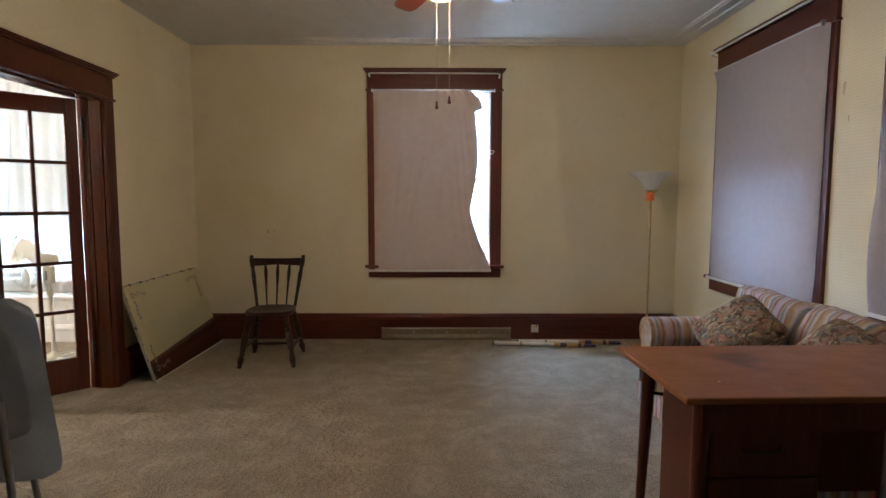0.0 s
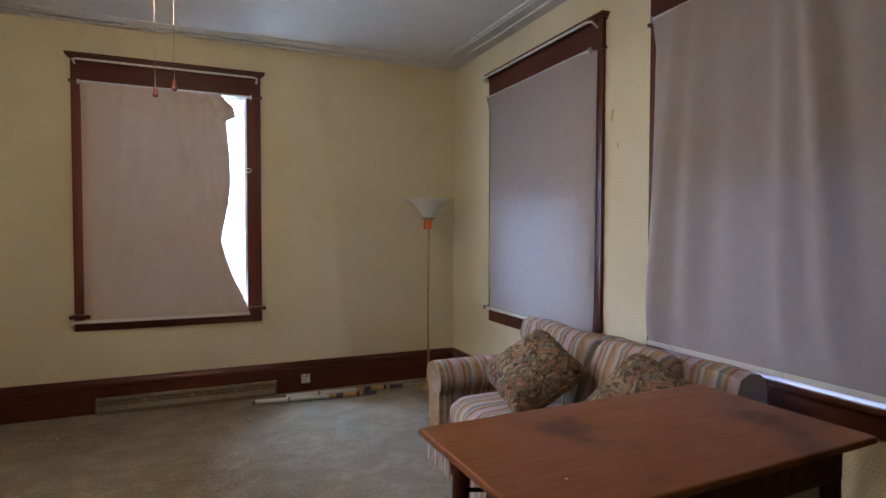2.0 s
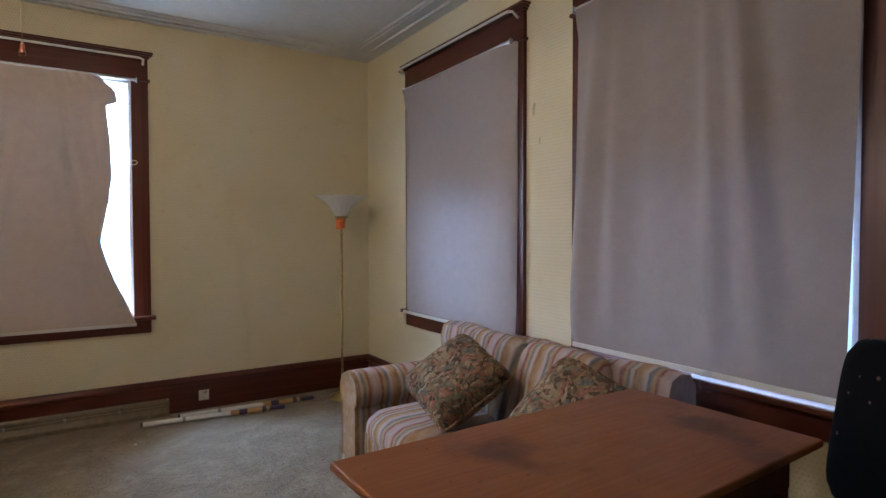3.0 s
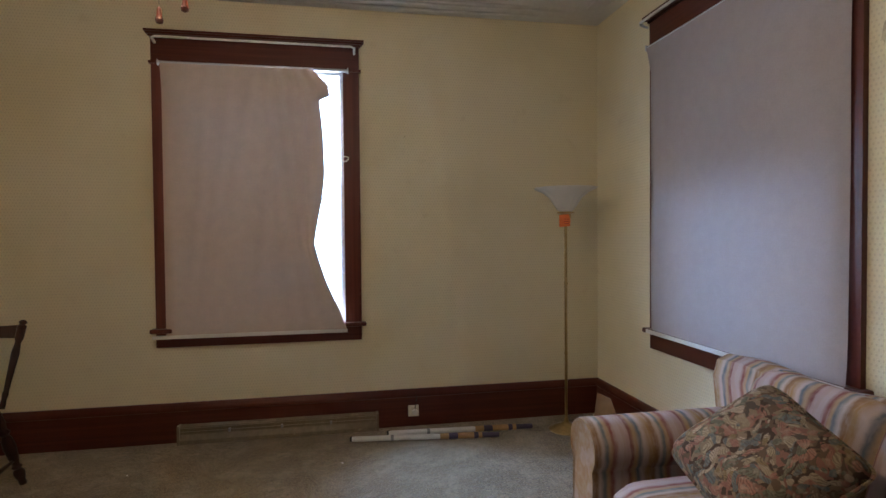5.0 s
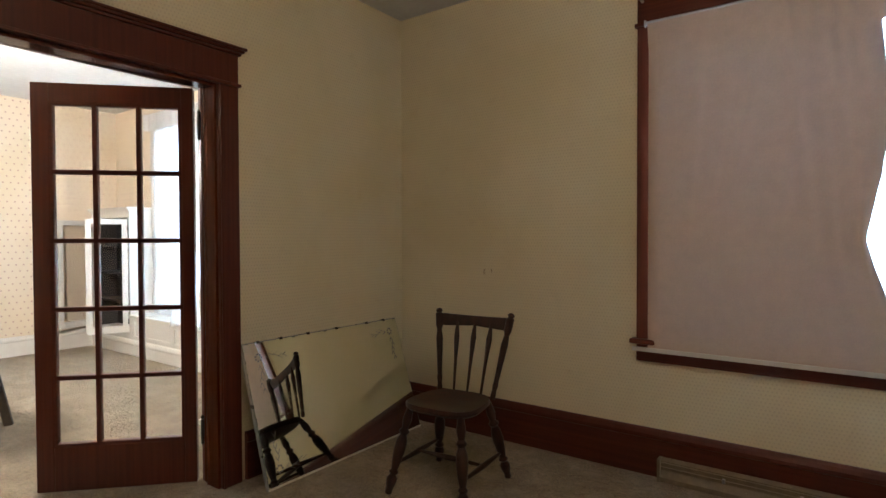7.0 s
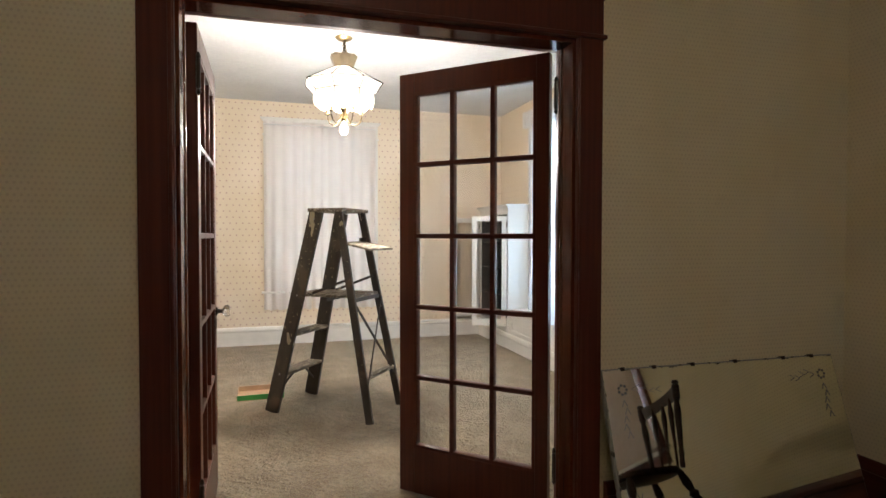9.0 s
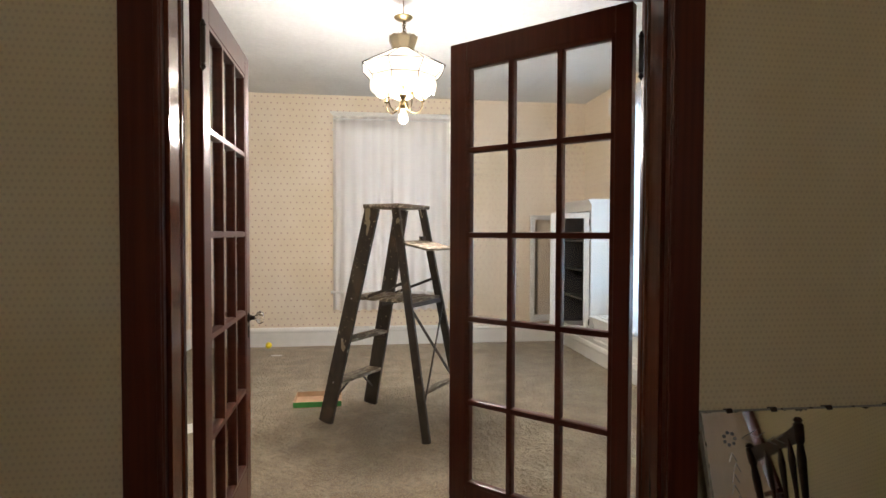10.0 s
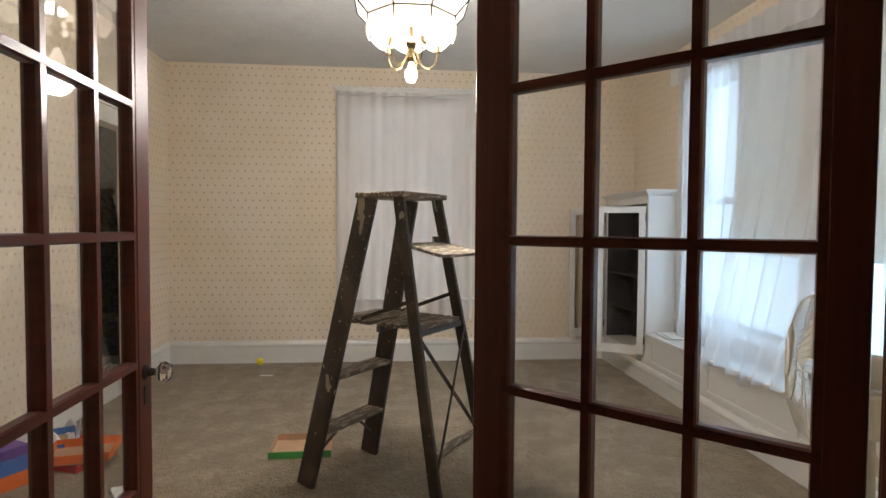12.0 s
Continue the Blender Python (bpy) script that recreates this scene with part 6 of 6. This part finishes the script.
    for (lo, hi, mt, nm) in tiers:
        for i in range(S):
            o = 1.008
            tube(bm, [lo[i] * o - Vector((0, 0, lo[i].z * (o - 1))), hi[i] * o - Vector((0, 0, hi[i].z * (o - 1)))], 0.0042, 5)
            if nm != "skirt_pane":
                tube(bm, [hi[i] * o - Vector((0, 0, hi[i].z * (o - 1))), hi[(i + 1) % S] * o - Vector((0, 0, hi[i].z * (o - 1)))], 0.0036, 5)
    part("seam", bm, MAT["lead"], th, "dark metal seams between the panes")
    bm = bmesh.new()
    lathe(bm, [(0.0, 2.075), (0.012, 2.08), (0.022, 2.10), (0.012, 2.125), (0.020, 2.15), (0.028, 2.17), (0.012, 2.20)], seg=16)
    part("hub", bm, MAT["lampbrass"], th, smooth_it=True)
    for k in range(5):
        an = 6.28318 * k / 5 + 0.4
        cx, sx = math.cos(an), math.sin(an)
        bm = bmesh.new()
        pts = [(0.015, 2.14), (0.03, 2.10), (0.055, 2.065), (0.085, 2.055), (0.115, 2.075), (0.128, 2.11), (0.128, 2.135)]
        tube(bm, [(r * cx, r * sx, z) for r, z in pts], 0.0045, 8)
        lathe(bm, [(0.006, 2.13), (0.020, 2.137), (0.012, 2.145), (0.010, 2.17)], (0.128 * cx, 0.128 * sx, 0), 12)
        arm = part("arm", bm, MAT["lampbrass"], th, "curved brass arm", True)
        bm = bmesh.new()
        lathe(bm, [(0.009, 2.165), (0.016, 2.19), (0.014, 2.215), (0.0, 2.25)], (0.128 * cx, 0.128 * sx, 0), 12)
        part("candle_bulb", bm, MAT["bulb"], arm, "small lit candle bulb", True)
    bm = bmesh.new()
    lathe(bm, [(0.0, 1.985), (0.018, 1.99), (0.030, 2.01), (0.030, 2.035), (0.016, 2.06), (0.012, 2.08)], seg=18)
    part("down_bulb", bm, MAT["bulb"], th, "lit bulb pointing down", True)


chandelier()
lamp("chandelier_low", "POINT", pose(-3.915, 3.275, 1.93), 195, (1.0, 0.93, 0.88), 0.06)
lamp("chandelier_shade_light", "POINT", pose(-3.915, 3.275, 2.33), 85, (1.0, 0.93, 0.87), 0.10)


def curtain(name, place, x0, x1, ztop, zbot, waves, label, mat="sheer", amp=0.018, lift=None, seed=0, header=True, flare=0.0, out=0.0):
    th = thing(name, place, label, "curtain")

    def at(u, v):
        x = x0 + (x1 - x0) * u
        x += flare * v * (u - 0.5) * 2
        ph = u * waves * 6.28318 + 1.3 * noise.noise(Vector((u * 3, seed, 0)))
        d = amp * (0.45 + 0.55 * v) * math.sin(ph + 0.6 * noise.noise(Vector((u * 4, v * 1.5, seed)))) + 0.012 * noise.noise(Vector((u * 5, v * 2, seed + 3)))
        zb = zbot + (lift(u) if lift else 0) + 0.008 * math.sin(u * 40)
        return (x, -0.05 - d - out * v * v, ztop + (zb - ztop) * v)
    sheet("cloth", int(waves * 14), 30, at, MAT[mat], th, "gathered sheer cloth")
    if header:
        bm = bmesh.new()
        turned(bm, (x0 - 0.01, -0.055, ztop - 0.035), (x1 + 0.01, -0.055, ztop - 0.035), [(0.007, 0), (0.007, 1)], 10)
        part("curtain_rod", bm, MAT["whitestick"], th, "thin white rod", True)
    return th


curtain("sheer_curtain", dwest, 2.655, 3.31, 2.555, 0.40, 6, "gathered white sheer curtain over the dining room window", seed=1, flare=0.01, amp=0.014, mat="densesheer")
curtain("sheer_curtain", dwest, 3.29, 3.925, 2.555, 0.40, 5.4, "gathered white sheer curtain over the dining room window", seed=5, flare=0.01, amp=0.013, mat="densesheer")
curtain("sheer_curtain", dnorth, -5.59, -5.33, 2.60, 0.445, 3, "narrow white sheer curtain beside the china cabinet", seed=8, amp=0.014)
curtain("sheer_curtain", dnorth, -5.35, -4.66, 2.60, 0.45, 6, "long white sheer curtain glowing before the bare window", seed=12, amp=0.022, out=0.10, mat="baysheer")
curtain("sheer_curtain", dnorth, -4.70, -3.62, 2.60, 0.37, 8, "long white sheer curtain hanging over the seat's edge", seed=15, amp=0.026, out=0.275, mat="baysheer",
        lift=lambda u: 0.05 * abs(math.sin(u * 7.5)))
curtain("sheer_curtain", dnorth, -3.64, -2.72, 2.60, 0.445, 7, "long white sheer curtain beside the white fan", seed=18, amp=0.028)
for xa, xb in ((-4.93, -4.25), (-4.00, -2.77)):
    wb = thing("window_blind", dnorth, "cream roller blind half drawn behind the sheer curtain", "window blind")
    sheet("cloth", 16, 8, lambda u, v: (xa + (xb - xa) * u, 0.028 + 0.003 * math.sin(u * 9), 2.42 - 1.30 * v), MAT["creamblind"], wb)
    bm = bmesh.new()
    turned(bm, (xa, 0.036, 2.416), (xb, 0.036, 2.416), [(0.012, 0), (0.012, 1)], 10)
    part("roller", bm, MAT["whitestick"], wb, smooth_it=True)
val = thing("lace_valance", dnorth, "scalloped white lace valance along the head of the wide window", "valance")
sheet("cloth", 120, 8, lambda u, v: (-5.68 + 3.02 * u, -0.085 - 0.012 * math.sin(u * 130), 2.635 + 0.012 * abs(math.sin(u * 60)) * (1 - v) - v * (0.16 + 0.02 * abs(math.sin(u * 34)))), MAT["lace"], val)

blind = thing("window_blind", dwest, "closed white blind behind the sheer curtains", "window blind")
sheet("cloth", 20, 20, lambda u, v: (2.772 + 1.056 * u, 0.03 + 0.003 * math.sin(u * 9), 2.335 - 1.705 * v), MAT["blind"], blind)
bm = bmesh.new()
turned(bm, (2.772, 0.035, 2.333), (3.828, 0.035, 2.333), [(0.012, 0), (0.012, 1)], 10)
part("roller", bm, MAT["whitestick"], blind, smooth_it=True)

# window seat
SX0, SX1 = -5.595, -2.35
seat = thing("window_bench", pose(SX0, SEATY, 0), "white painted panelled window bench below the curtained windows", "bench")
D = DN - SEATY
LS = SX1 - SX0
bm = bmesh.new()
box(bm, (0, 0.012, 0), (LS, D - 0.001, 0.405))
part("body", bm, MAT["white"], seat)
part("seat_top", bevelled((-0.0, -0.022, 0.406), (LS, D - 0.001, 0.432), 0.006, 2), MAT["white"], seat)
bm = bmesh.new()
box(bm, (0, 0, 0.365), (LS, 0.0115, 0.405))
box(bm, (0, 0, 0.165), (LS, 0.0115, 0.205))
for x in (0.0, 0.82, 1.66, 2.48, LS - 0.08):
    box(bm, (x, 0, 0.205), (x + 0.08, 0.0115, 0.365))
part("panel_frame", bm, MAT["white"], seat, "raised rails and stiles")
for a, b in ((0.08, 0.82), (0.90, 1.66), (1.74, 2.48), (2.56, LS - 0.08)):
    bm = bmesh.new()
    for lo, hi in (((a, 0.004, 0.205), (b, 0.0118, 0.213)), ((a, 0.004, 0.357), (b, 0.0118, 0.365)), ((a, 0.004, 0.213), (a + 0.008, 0.0118, 0.357)), ((b - 0.008, 0.004, 0.213), (b, 0.0118, 0.357))):
        box(bm, lo, hi)
    part("panel_mould", bm, MAT["white"], seat)
skirting("baseboard_bay", (DW + 0.03, SEATY - 0.001), (SX1, SEATY - 0.001), (0, -1), MAT["white"], 0.165, "white painted baseboard along the window seat")
outlet(pose(-4.12, SEATY - 0.024, 0.085), "ivory wall outlet on the window seat's white baseboard")
leaf = thing("paper_stack", pose(-5.42, 5.37, 0.433, 0, 0, -8), "few white printed sheets lying on the window seat", "papers")
for k in range(3):
    part("page", bevelled((-0.14 + 0.01 * k, -0.06, 0.0035 * k), (0.14 + 0.01 * k, 0.07, 0.003 + 0.0035 * k), 0.0006, 1), MAT["paper"], leaf)
bm = bmesh.new()
for k in range(4):
    box(bm, (-0.06 + 0.05 * k, -0.03, 0.0102), (-0.02 + 0.045 * k, -0.024 + 0.01 * (k % 2), 0.0108))
part("print", bm, MAT["black"], leaf, "few short printed lines")


def corner_cabinet():
    x0, x1, y0, y1 = DW + 0.002, -5.60, SEATY, DN - 0.002
    th = thing("corner_cabinet", pose(x0, y0, 0), "white built-in china cabinet with both glazed doors open", "cabinet")
    w, d = x1 - x0, y1 - y0
    bm = bmesh.new()
    box(bm, (0, 0.003, 0.0), (w, d, 0.235))
    box(bm, (0, 0.003, 1.50), (w, d, 1.565))
    box(bm, (0, 0.003, 0.235), (0.025, d, 1.50))
    box(bm, (w - 0.03, 0.003, 0.235), (w, d, 1.50))
    part("carcass", bm, MAT["white"], th)
    # back, side linings and shelves share one dark colour
    bm = bmesh.new()
    box(bm, (0.026, d - 0.02, 0.236), (w - 0.031, d - 0.002, 1.499))
    part("back_panel", bm, MAT["dark_shelf"], th, "dark inside back")
    bm = bmesh.new()
    box(bm, (0.0255, 0.02, 0.2355), (0.030, d - 0.021, 1.4995))
    box(bm, (w - 0.035, 0.02, 0.2355), (w - 0.0305, d - 0.021, 1.4995))
    part("lining", bm, MAT["dark_shelf"], th, "dark lining")
    for z in (0.55, 0.86, 1.17):
        bm = bmesh.new()
        box(bm, (0.031, 0.03, z), (w - 0.036, d - 0.022, z + 0.018))
        part("shelf", bm, MAT["dark_shelf"], th)
    bm = bmesh.new()
    for k, o in enumerate((0.012, 0.028, 0.042)):
        box(bm, (0, -o, 1.566 + 0.015 * k), (w + o, d, 1.58 + 0.015 * k))
    part("cornice", bm, MAT["white"], th, "stepped white cornice")
    for hx, ang, flip in ((0.012, -76, 1), (w - 0.010, -116, -1)):
        dw, z0, z1, t = 0.39, 0.245, 1.475, 0.020
        dr = new("cabinet_door")
        tagged(dr, "open white glazed door")
        dr.parent = th
        dr.matrix_local = pose(hx, -0.012, 0, 0, 0, ang if flip > 0 else ang)
        s = 0.055
        bm = bmesh.new()
        for lo, hi in (((0, -t / 2, z0), (s, t / 2, z1)), ((dw - s, -t / 2, z0), (dw, t / 2, z1)), ((s, -t / 2, z0), (dw - s, t / 2, z0 + s + 0.02)), ((s, -t / 2, z1 - s), (dw - s, t / 2, z1))):
            box(bm, lo, hi)
        part("door_frame", bm, MAT["white"], dr)
        bm = bmesh.new()
        box(bm, (s, -0.0015, z0 + s + 0.02), (dw - s, 0.0015, z1 - s))
        part("pane", bm, MAT["glass"], dr)
        bm = bmesh.new()
        lathe(bm, [(0.006, 0), (0.012, 0.012), (0.010, 0.02), (0, 0.022)], seg=12, m=along((dw - 0.028, -t / 2, 0.86), (dw - 0.028, -t / 2 - 0.02, 0.86)))
        part("knob", bm, MAT["white"], dr, smooth_it=True)
        for z in (0.36, 1.38):
            bm = bmesh.new()
            box(bm, (-0.004, -0.004, z - 0.03), (0.006, t / 2 + 0.002, z + 0.03))
            part("hinge", bm, MAT["oldbrass"], dr)


corner_cabinet()


def pedestal_fan():
    th = thing("pedestal_fan", pose(-2.72, 4.62, 0), "off-white pedestal fan standing before the window seat", "fan")
    bm = bmesh.new()
    for a in (25, 115):
        bar(bm, Vector((-0.22, 0, 0.022)) @ Matrix.Rotation(radians(a), 3, "Z"), Vector((0.22, 0, 0.022)) @ Matrix.Rotation(radians(a), 3, "Z"), 0.035, 0.03)
    part("cross_base", bm, MAT["fanplastic"], th)
    bm = bmesh.new()
    lathe(bm, [(0.05, 0.036), (0.045, 0.06), (0.020, 0.08), (0.016, 0.10), (0.016, 0.55), (0.024, 0.56), (0.024, 0.60), (0.014, 0.62), (0.014, 0.70)], seg=18)
    part("pole", bm, MAT["fanplastic"], th, smooth_it=True)
    part("control_box", bevelled((-0.035, -0.035, 0.66), (0.035, 0.03, 0.80), 0.012, 3), MAT["fanplastic"], th)
    bm = bmesh.new()
    for k in range(4):
        box(bm, (-0.008, -0.039, 0.69 + 0.02 * k), (0.008, -0.034, 0.702 + 0.02 * k))
    part("button", bm, MAT["black"], th, "row of dark buttons")
    head = Matrix.Translation((-0.10, -0.03, 0.850)) @ Matrix.Rotation(radians(240), 4, "Z") @ Matrix.Rotation(radians(88), 4, "Y")
    bm = bmesh.new()
    lathe(bm, [(0.0, -0.18), (0.04, -0.17), (0.055, -0.10), (0.055, -0.02), (0.045, 0.0)], seg=20, m=head)
    part("motor", bm, MAT["fanplastic"], th, smooth_it=True)
    R = 0.235
    for nm, sgn in (("rear_grille", -1), ("front_grille", 1)):
        bm = bmesh.new()
        for k in range(54):
            a = 6.28318 * k / 54
            pts = []
            for r, h in ((0.045, 0.075), (0.13, 0.07), (0.205, 0.045), (R, 0.004)):
                off = 0.10 * (r - 0.045)
                pts.append(head @ Vector((r * math.cos(a + off), r * math.sin(a + off), 0.055 + sgn * h)))
            tube(bm, pts, 0.0013, 4)
        for r, h in ((0.12, 0.07), (R, 0.004)):
            tube(bm, [head @ Vector((r * math.cos(q * 6.28318 / 40), r * math.sin(q * 6.28318 / 40), 0.055 + sgn * h)) for q in range(41)], 0.003, 5)
        lathe(bm, [(0.045, 0.055 + sgn * 0.072), (0.045, 0.055 + sgn * 0.078), (0.0, 0.055 + sgn * 0.08)], seg=20, m=head)
        part(nm, bm, MAT["fanplastic"], th, "fine wire guard")
    bm = bmesh.new()
    for k in range(3):
        a0 = 6.28318 * k / 3
        g = []
        for i in range(7):
            r = 0.03 + 0.18 * i / 6
            w = 0.5 + 0.35 * math.sin(i / 6 * 3)
            g.append([bm.verts.new(head @ Vector((r * math.cos(a0 + s * w), r * math.sin(a0 + s * w), 0.055 + 0.022 * s))) for s in (-1, -0.3, 0.4, 1)])
        for i in range(6):
            for j in range(3):
                bm.faces.new((g[i][j], g[i][j + 1], g[i + 1][j + 1], g[i + 1][j]))
    part("fan_blade", bm, MAT["fanplastic"], th, smooth_it=True)


pedestal_fan()
cord = tagged(new("power_cord"), "thin white cord lying on the carpet behind the fan", "cord")
bm = bmesh.new()
tube(bm, [(-2.70, 4.56, 0.05), (-2.76, 4.44, 0.006), (-2.90, 4.46, 0.006), (-2.96, 4.62, 0.006), (-2.82, 4.86, 0.006), (-2.60, 5.12, 0.006)], 0.0035)
part("wire", bm, MAT["fanplastic"], cord)


def tray(place, sx, sy, h, outer, label, inner="card"):
    th = thing("box_lid", place, label, "box lid")
    t = 0.004
    bm = bmesh.new()
    box(bm, (-sx, -sy, 0), (sx, sy, t))
    part("bottom", bm, MAT[inner], th)
    for lo, hi in (((-sx, -sy, t), (-sx + t, sy, h)), ((sx - t, -sy, t), (sx, sy, h)), ((-sx + t, -sy, t), (sx - t, -sy + t, h)), ((-sx + t, sy - t, t), (sx - t, sy, h))):
        bm = bmesh.new()
        box(bm, lo, hi)
        plain = outer == "green" and lo != (sx - t, -sy, t)
        part("side", bm, MAT["card" if plain else outer], th)
    return th


tray(pose(-4.415, 2.675, 0.001, 0, 0, 2), 0.14, 0.17, 0.042, "green", "open brown box lid with green outer sides on the carpet")
tray(pose(-4.31, 1.52, 0.043, 0, 0, 12), 0.13, 0.16, 0.05, "orangecard", "open orange box lid resting on a red one")
tray(pose(-4.32, 1.50, 0.001, 0, 0, -20), 0.13, 0.12, 0.04, "red", "open red box lid lying on the carpet")
tray(pose(-4.50, 1.27, 0.032, 0, 4, 30), 0.13, 0.10, 0.045, "blue", "open blue box lid resting on a red one")
tray(pose(-4.50, 1.29, 0.001, 0, 0, 15), 0.13, 0.11, 0.030, "red", "open red box lid beneath a blue one")
ball = thing("foam_ball", pose(-6.43, 1.955, 0), "small yellow foam ball on the carpet by the baseboard", "ball")
bm = bmesh.new()
bmesh.ops.create_uvsphere(bm, u_segments=20, v_segments=14, radius=0.034)
for v in bm.verts:
    v.co *= 1 + 0.04 * noise.noise(v.co * 60)
    v.co.z += 0.034
part("body", bm, MAT["yellow"], ball, smooth_it=True)
tagp = thing("paper_scrap", pose(-6.05, 2.10, 0.001, 0, 0, 85), "narrow white paper scrap lying on the carpet", "paper")
part("sheet", bevelled((-0.055, -0.012, 0), (0.055, 0.012, 0.002), 0.0005, 1), MAT["paper"], tagp)
tagq = thing("paper_scrap", pose(-3.93, 1.93, 0.001, 0, 0, 35), "crumpled white printed paper lying on the carpet", "paper")
sheet("sheet", 10, 8, lambda u, v: (-0.09 + 0.18 * u, -0.06 + 0.12 * v, 0.006 + 0.012 * abs(noise.noise(Vector((u * 4, v * 4, 3))))), MAT["paper"], tagq)
for x, y in ((-0.2, 4.9), (0.95, 4.83), (-5.2, 4.6)):
    s = thing("lint_speck", pose(x, y, 0.001, 0, 0, x * 300), "tiny pale scrap of lint on the carpet", "lint")
    bm = bmesh.new()
    box(bm, (-0.007, -0.004, 0), (0.007, 0.004, 0.004))
    part("fibre", bm, MAT["paper"] if x > -1 else MAT["black"], s)

toy = thing("toy_box", pose(-4.0, 1.22, 0, 0, 0, -28), "purple toy box with blue and orange sides standing on the carpet", "box")
part("bottom_tier", bevelled((-0.16, -0.12, 0), (0.16, 0.12, 0.07), 0.003, 1), MAT["orangecard"], toy)
part("middle_tier", bevelled((-0.15, -0.11, 0.0705), (0.15, 0.11, 0.15), 0.003, 1), MAT["blue"], toy)
part("lid", bevelled((-0.156, -0.116, 0.1505), (0.156, 0.116, 0.20), 0.003, 1), MAT["purplecard"], toy)
bm = bmesh.new()
lathe(bm, [(0.022, 0), (0.022, 0.002), (0.012, 0.0022), (0.012, 0.0)], seg=20, m=Matrix.Translation((0.1605, 0.0, 0.035)) @ Matrix.Rotation(radians(90), 4, "Y"))
part("printed_ring", bm, MAT["paper"], toy)
wrap = thing("crumpled_wrap", pose(-4.62, 1.22, 0.001, 0, 0, 25), "crumpled clear plastic wrap lying by the wall", "wrapping")
sheet("film", 14, 12, lambda u, v: (-0.16 + 0.32 * u, -0.11 + 0.22 * v, 0.01 + 0.20 * abs(noise.noise(Vector((u * 3.1, v * 3.3, 8)))) * math.sin(u * 3.14) + 0.03 * abs(noise.noise(Vector((u * 9, v * 9, 2))))), MAT["paper"], wrap)

# ---- far room beyond the dining room's side door ----
FX = (-5.82, -5.18)
casing = [((FX[0] - 0.12, DS, 0), (FX[0], DS + 0.022, 2.03)), ((FX[1], DS, 0), (FX[1] + 0.12, DS + 0.022, 2.03)), ((FX[0] - 0.12, DS, 2.03), (FX[1] + 0.12, DS + 0.026, 2.15)), ((FX[0] - 0.14, DS, 2.15), (FX[1] + 0.14, DS + 0.045, 2.175))]
solid("trim_side_door", casing, MAT["white"], "white painted door casing")
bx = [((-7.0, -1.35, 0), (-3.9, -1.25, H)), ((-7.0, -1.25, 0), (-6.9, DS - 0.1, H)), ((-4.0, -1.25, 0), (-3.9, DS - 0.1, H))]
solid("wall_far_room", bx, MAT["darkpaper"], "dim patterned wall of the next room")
solid("floor_far_room", [((-7.0, -1.35, -0.1), (-3.9, DS - 0.1, -0.002))], MAT["carpet"], "floor of the next room")
solid("ceiling_far_room", [((-7.0, -1.35, H), (-3.9, S - 0.2, H + 0.1))] if S - 0.2 > -1.35 else [((-7.0, -1.35, H + 0.101), (-6.8, -1.2, H + 0.15))], MAT["ceiling"], "ceiling of the next room")
ledge = thing("white_shelf", pose(-6.0, -1.24, 0), "white wall shelf in the dim next room", "shelf")
part("board", bevelled((-0.7, 0, 0.90), (1.2, 0.22, 0.935), 0.004, 1), MAT["white"], ledge)
bm = bmesh.new()
for x in (-0.6, 0.3, 1.1):
    bar(bm, (x, 0.004, 0.78), (x, 0.17, 0.897), 0.02, 0.02)
part("bracket", bm, MAT["white"], ledge)
bag = thing("blue_cloth_bag", pose(-6.0, -1.13, 0.936), "small dark blue cloth bag on the white shelf", "bag")
bm = cushion(0.16, 0.06, 0.09, 1.2, 8, 2.0, 3)
for v in bm.verts:
    v.co.z += 0.088
part("body", bm, MAT["blue"], bag, smooth_it=True)
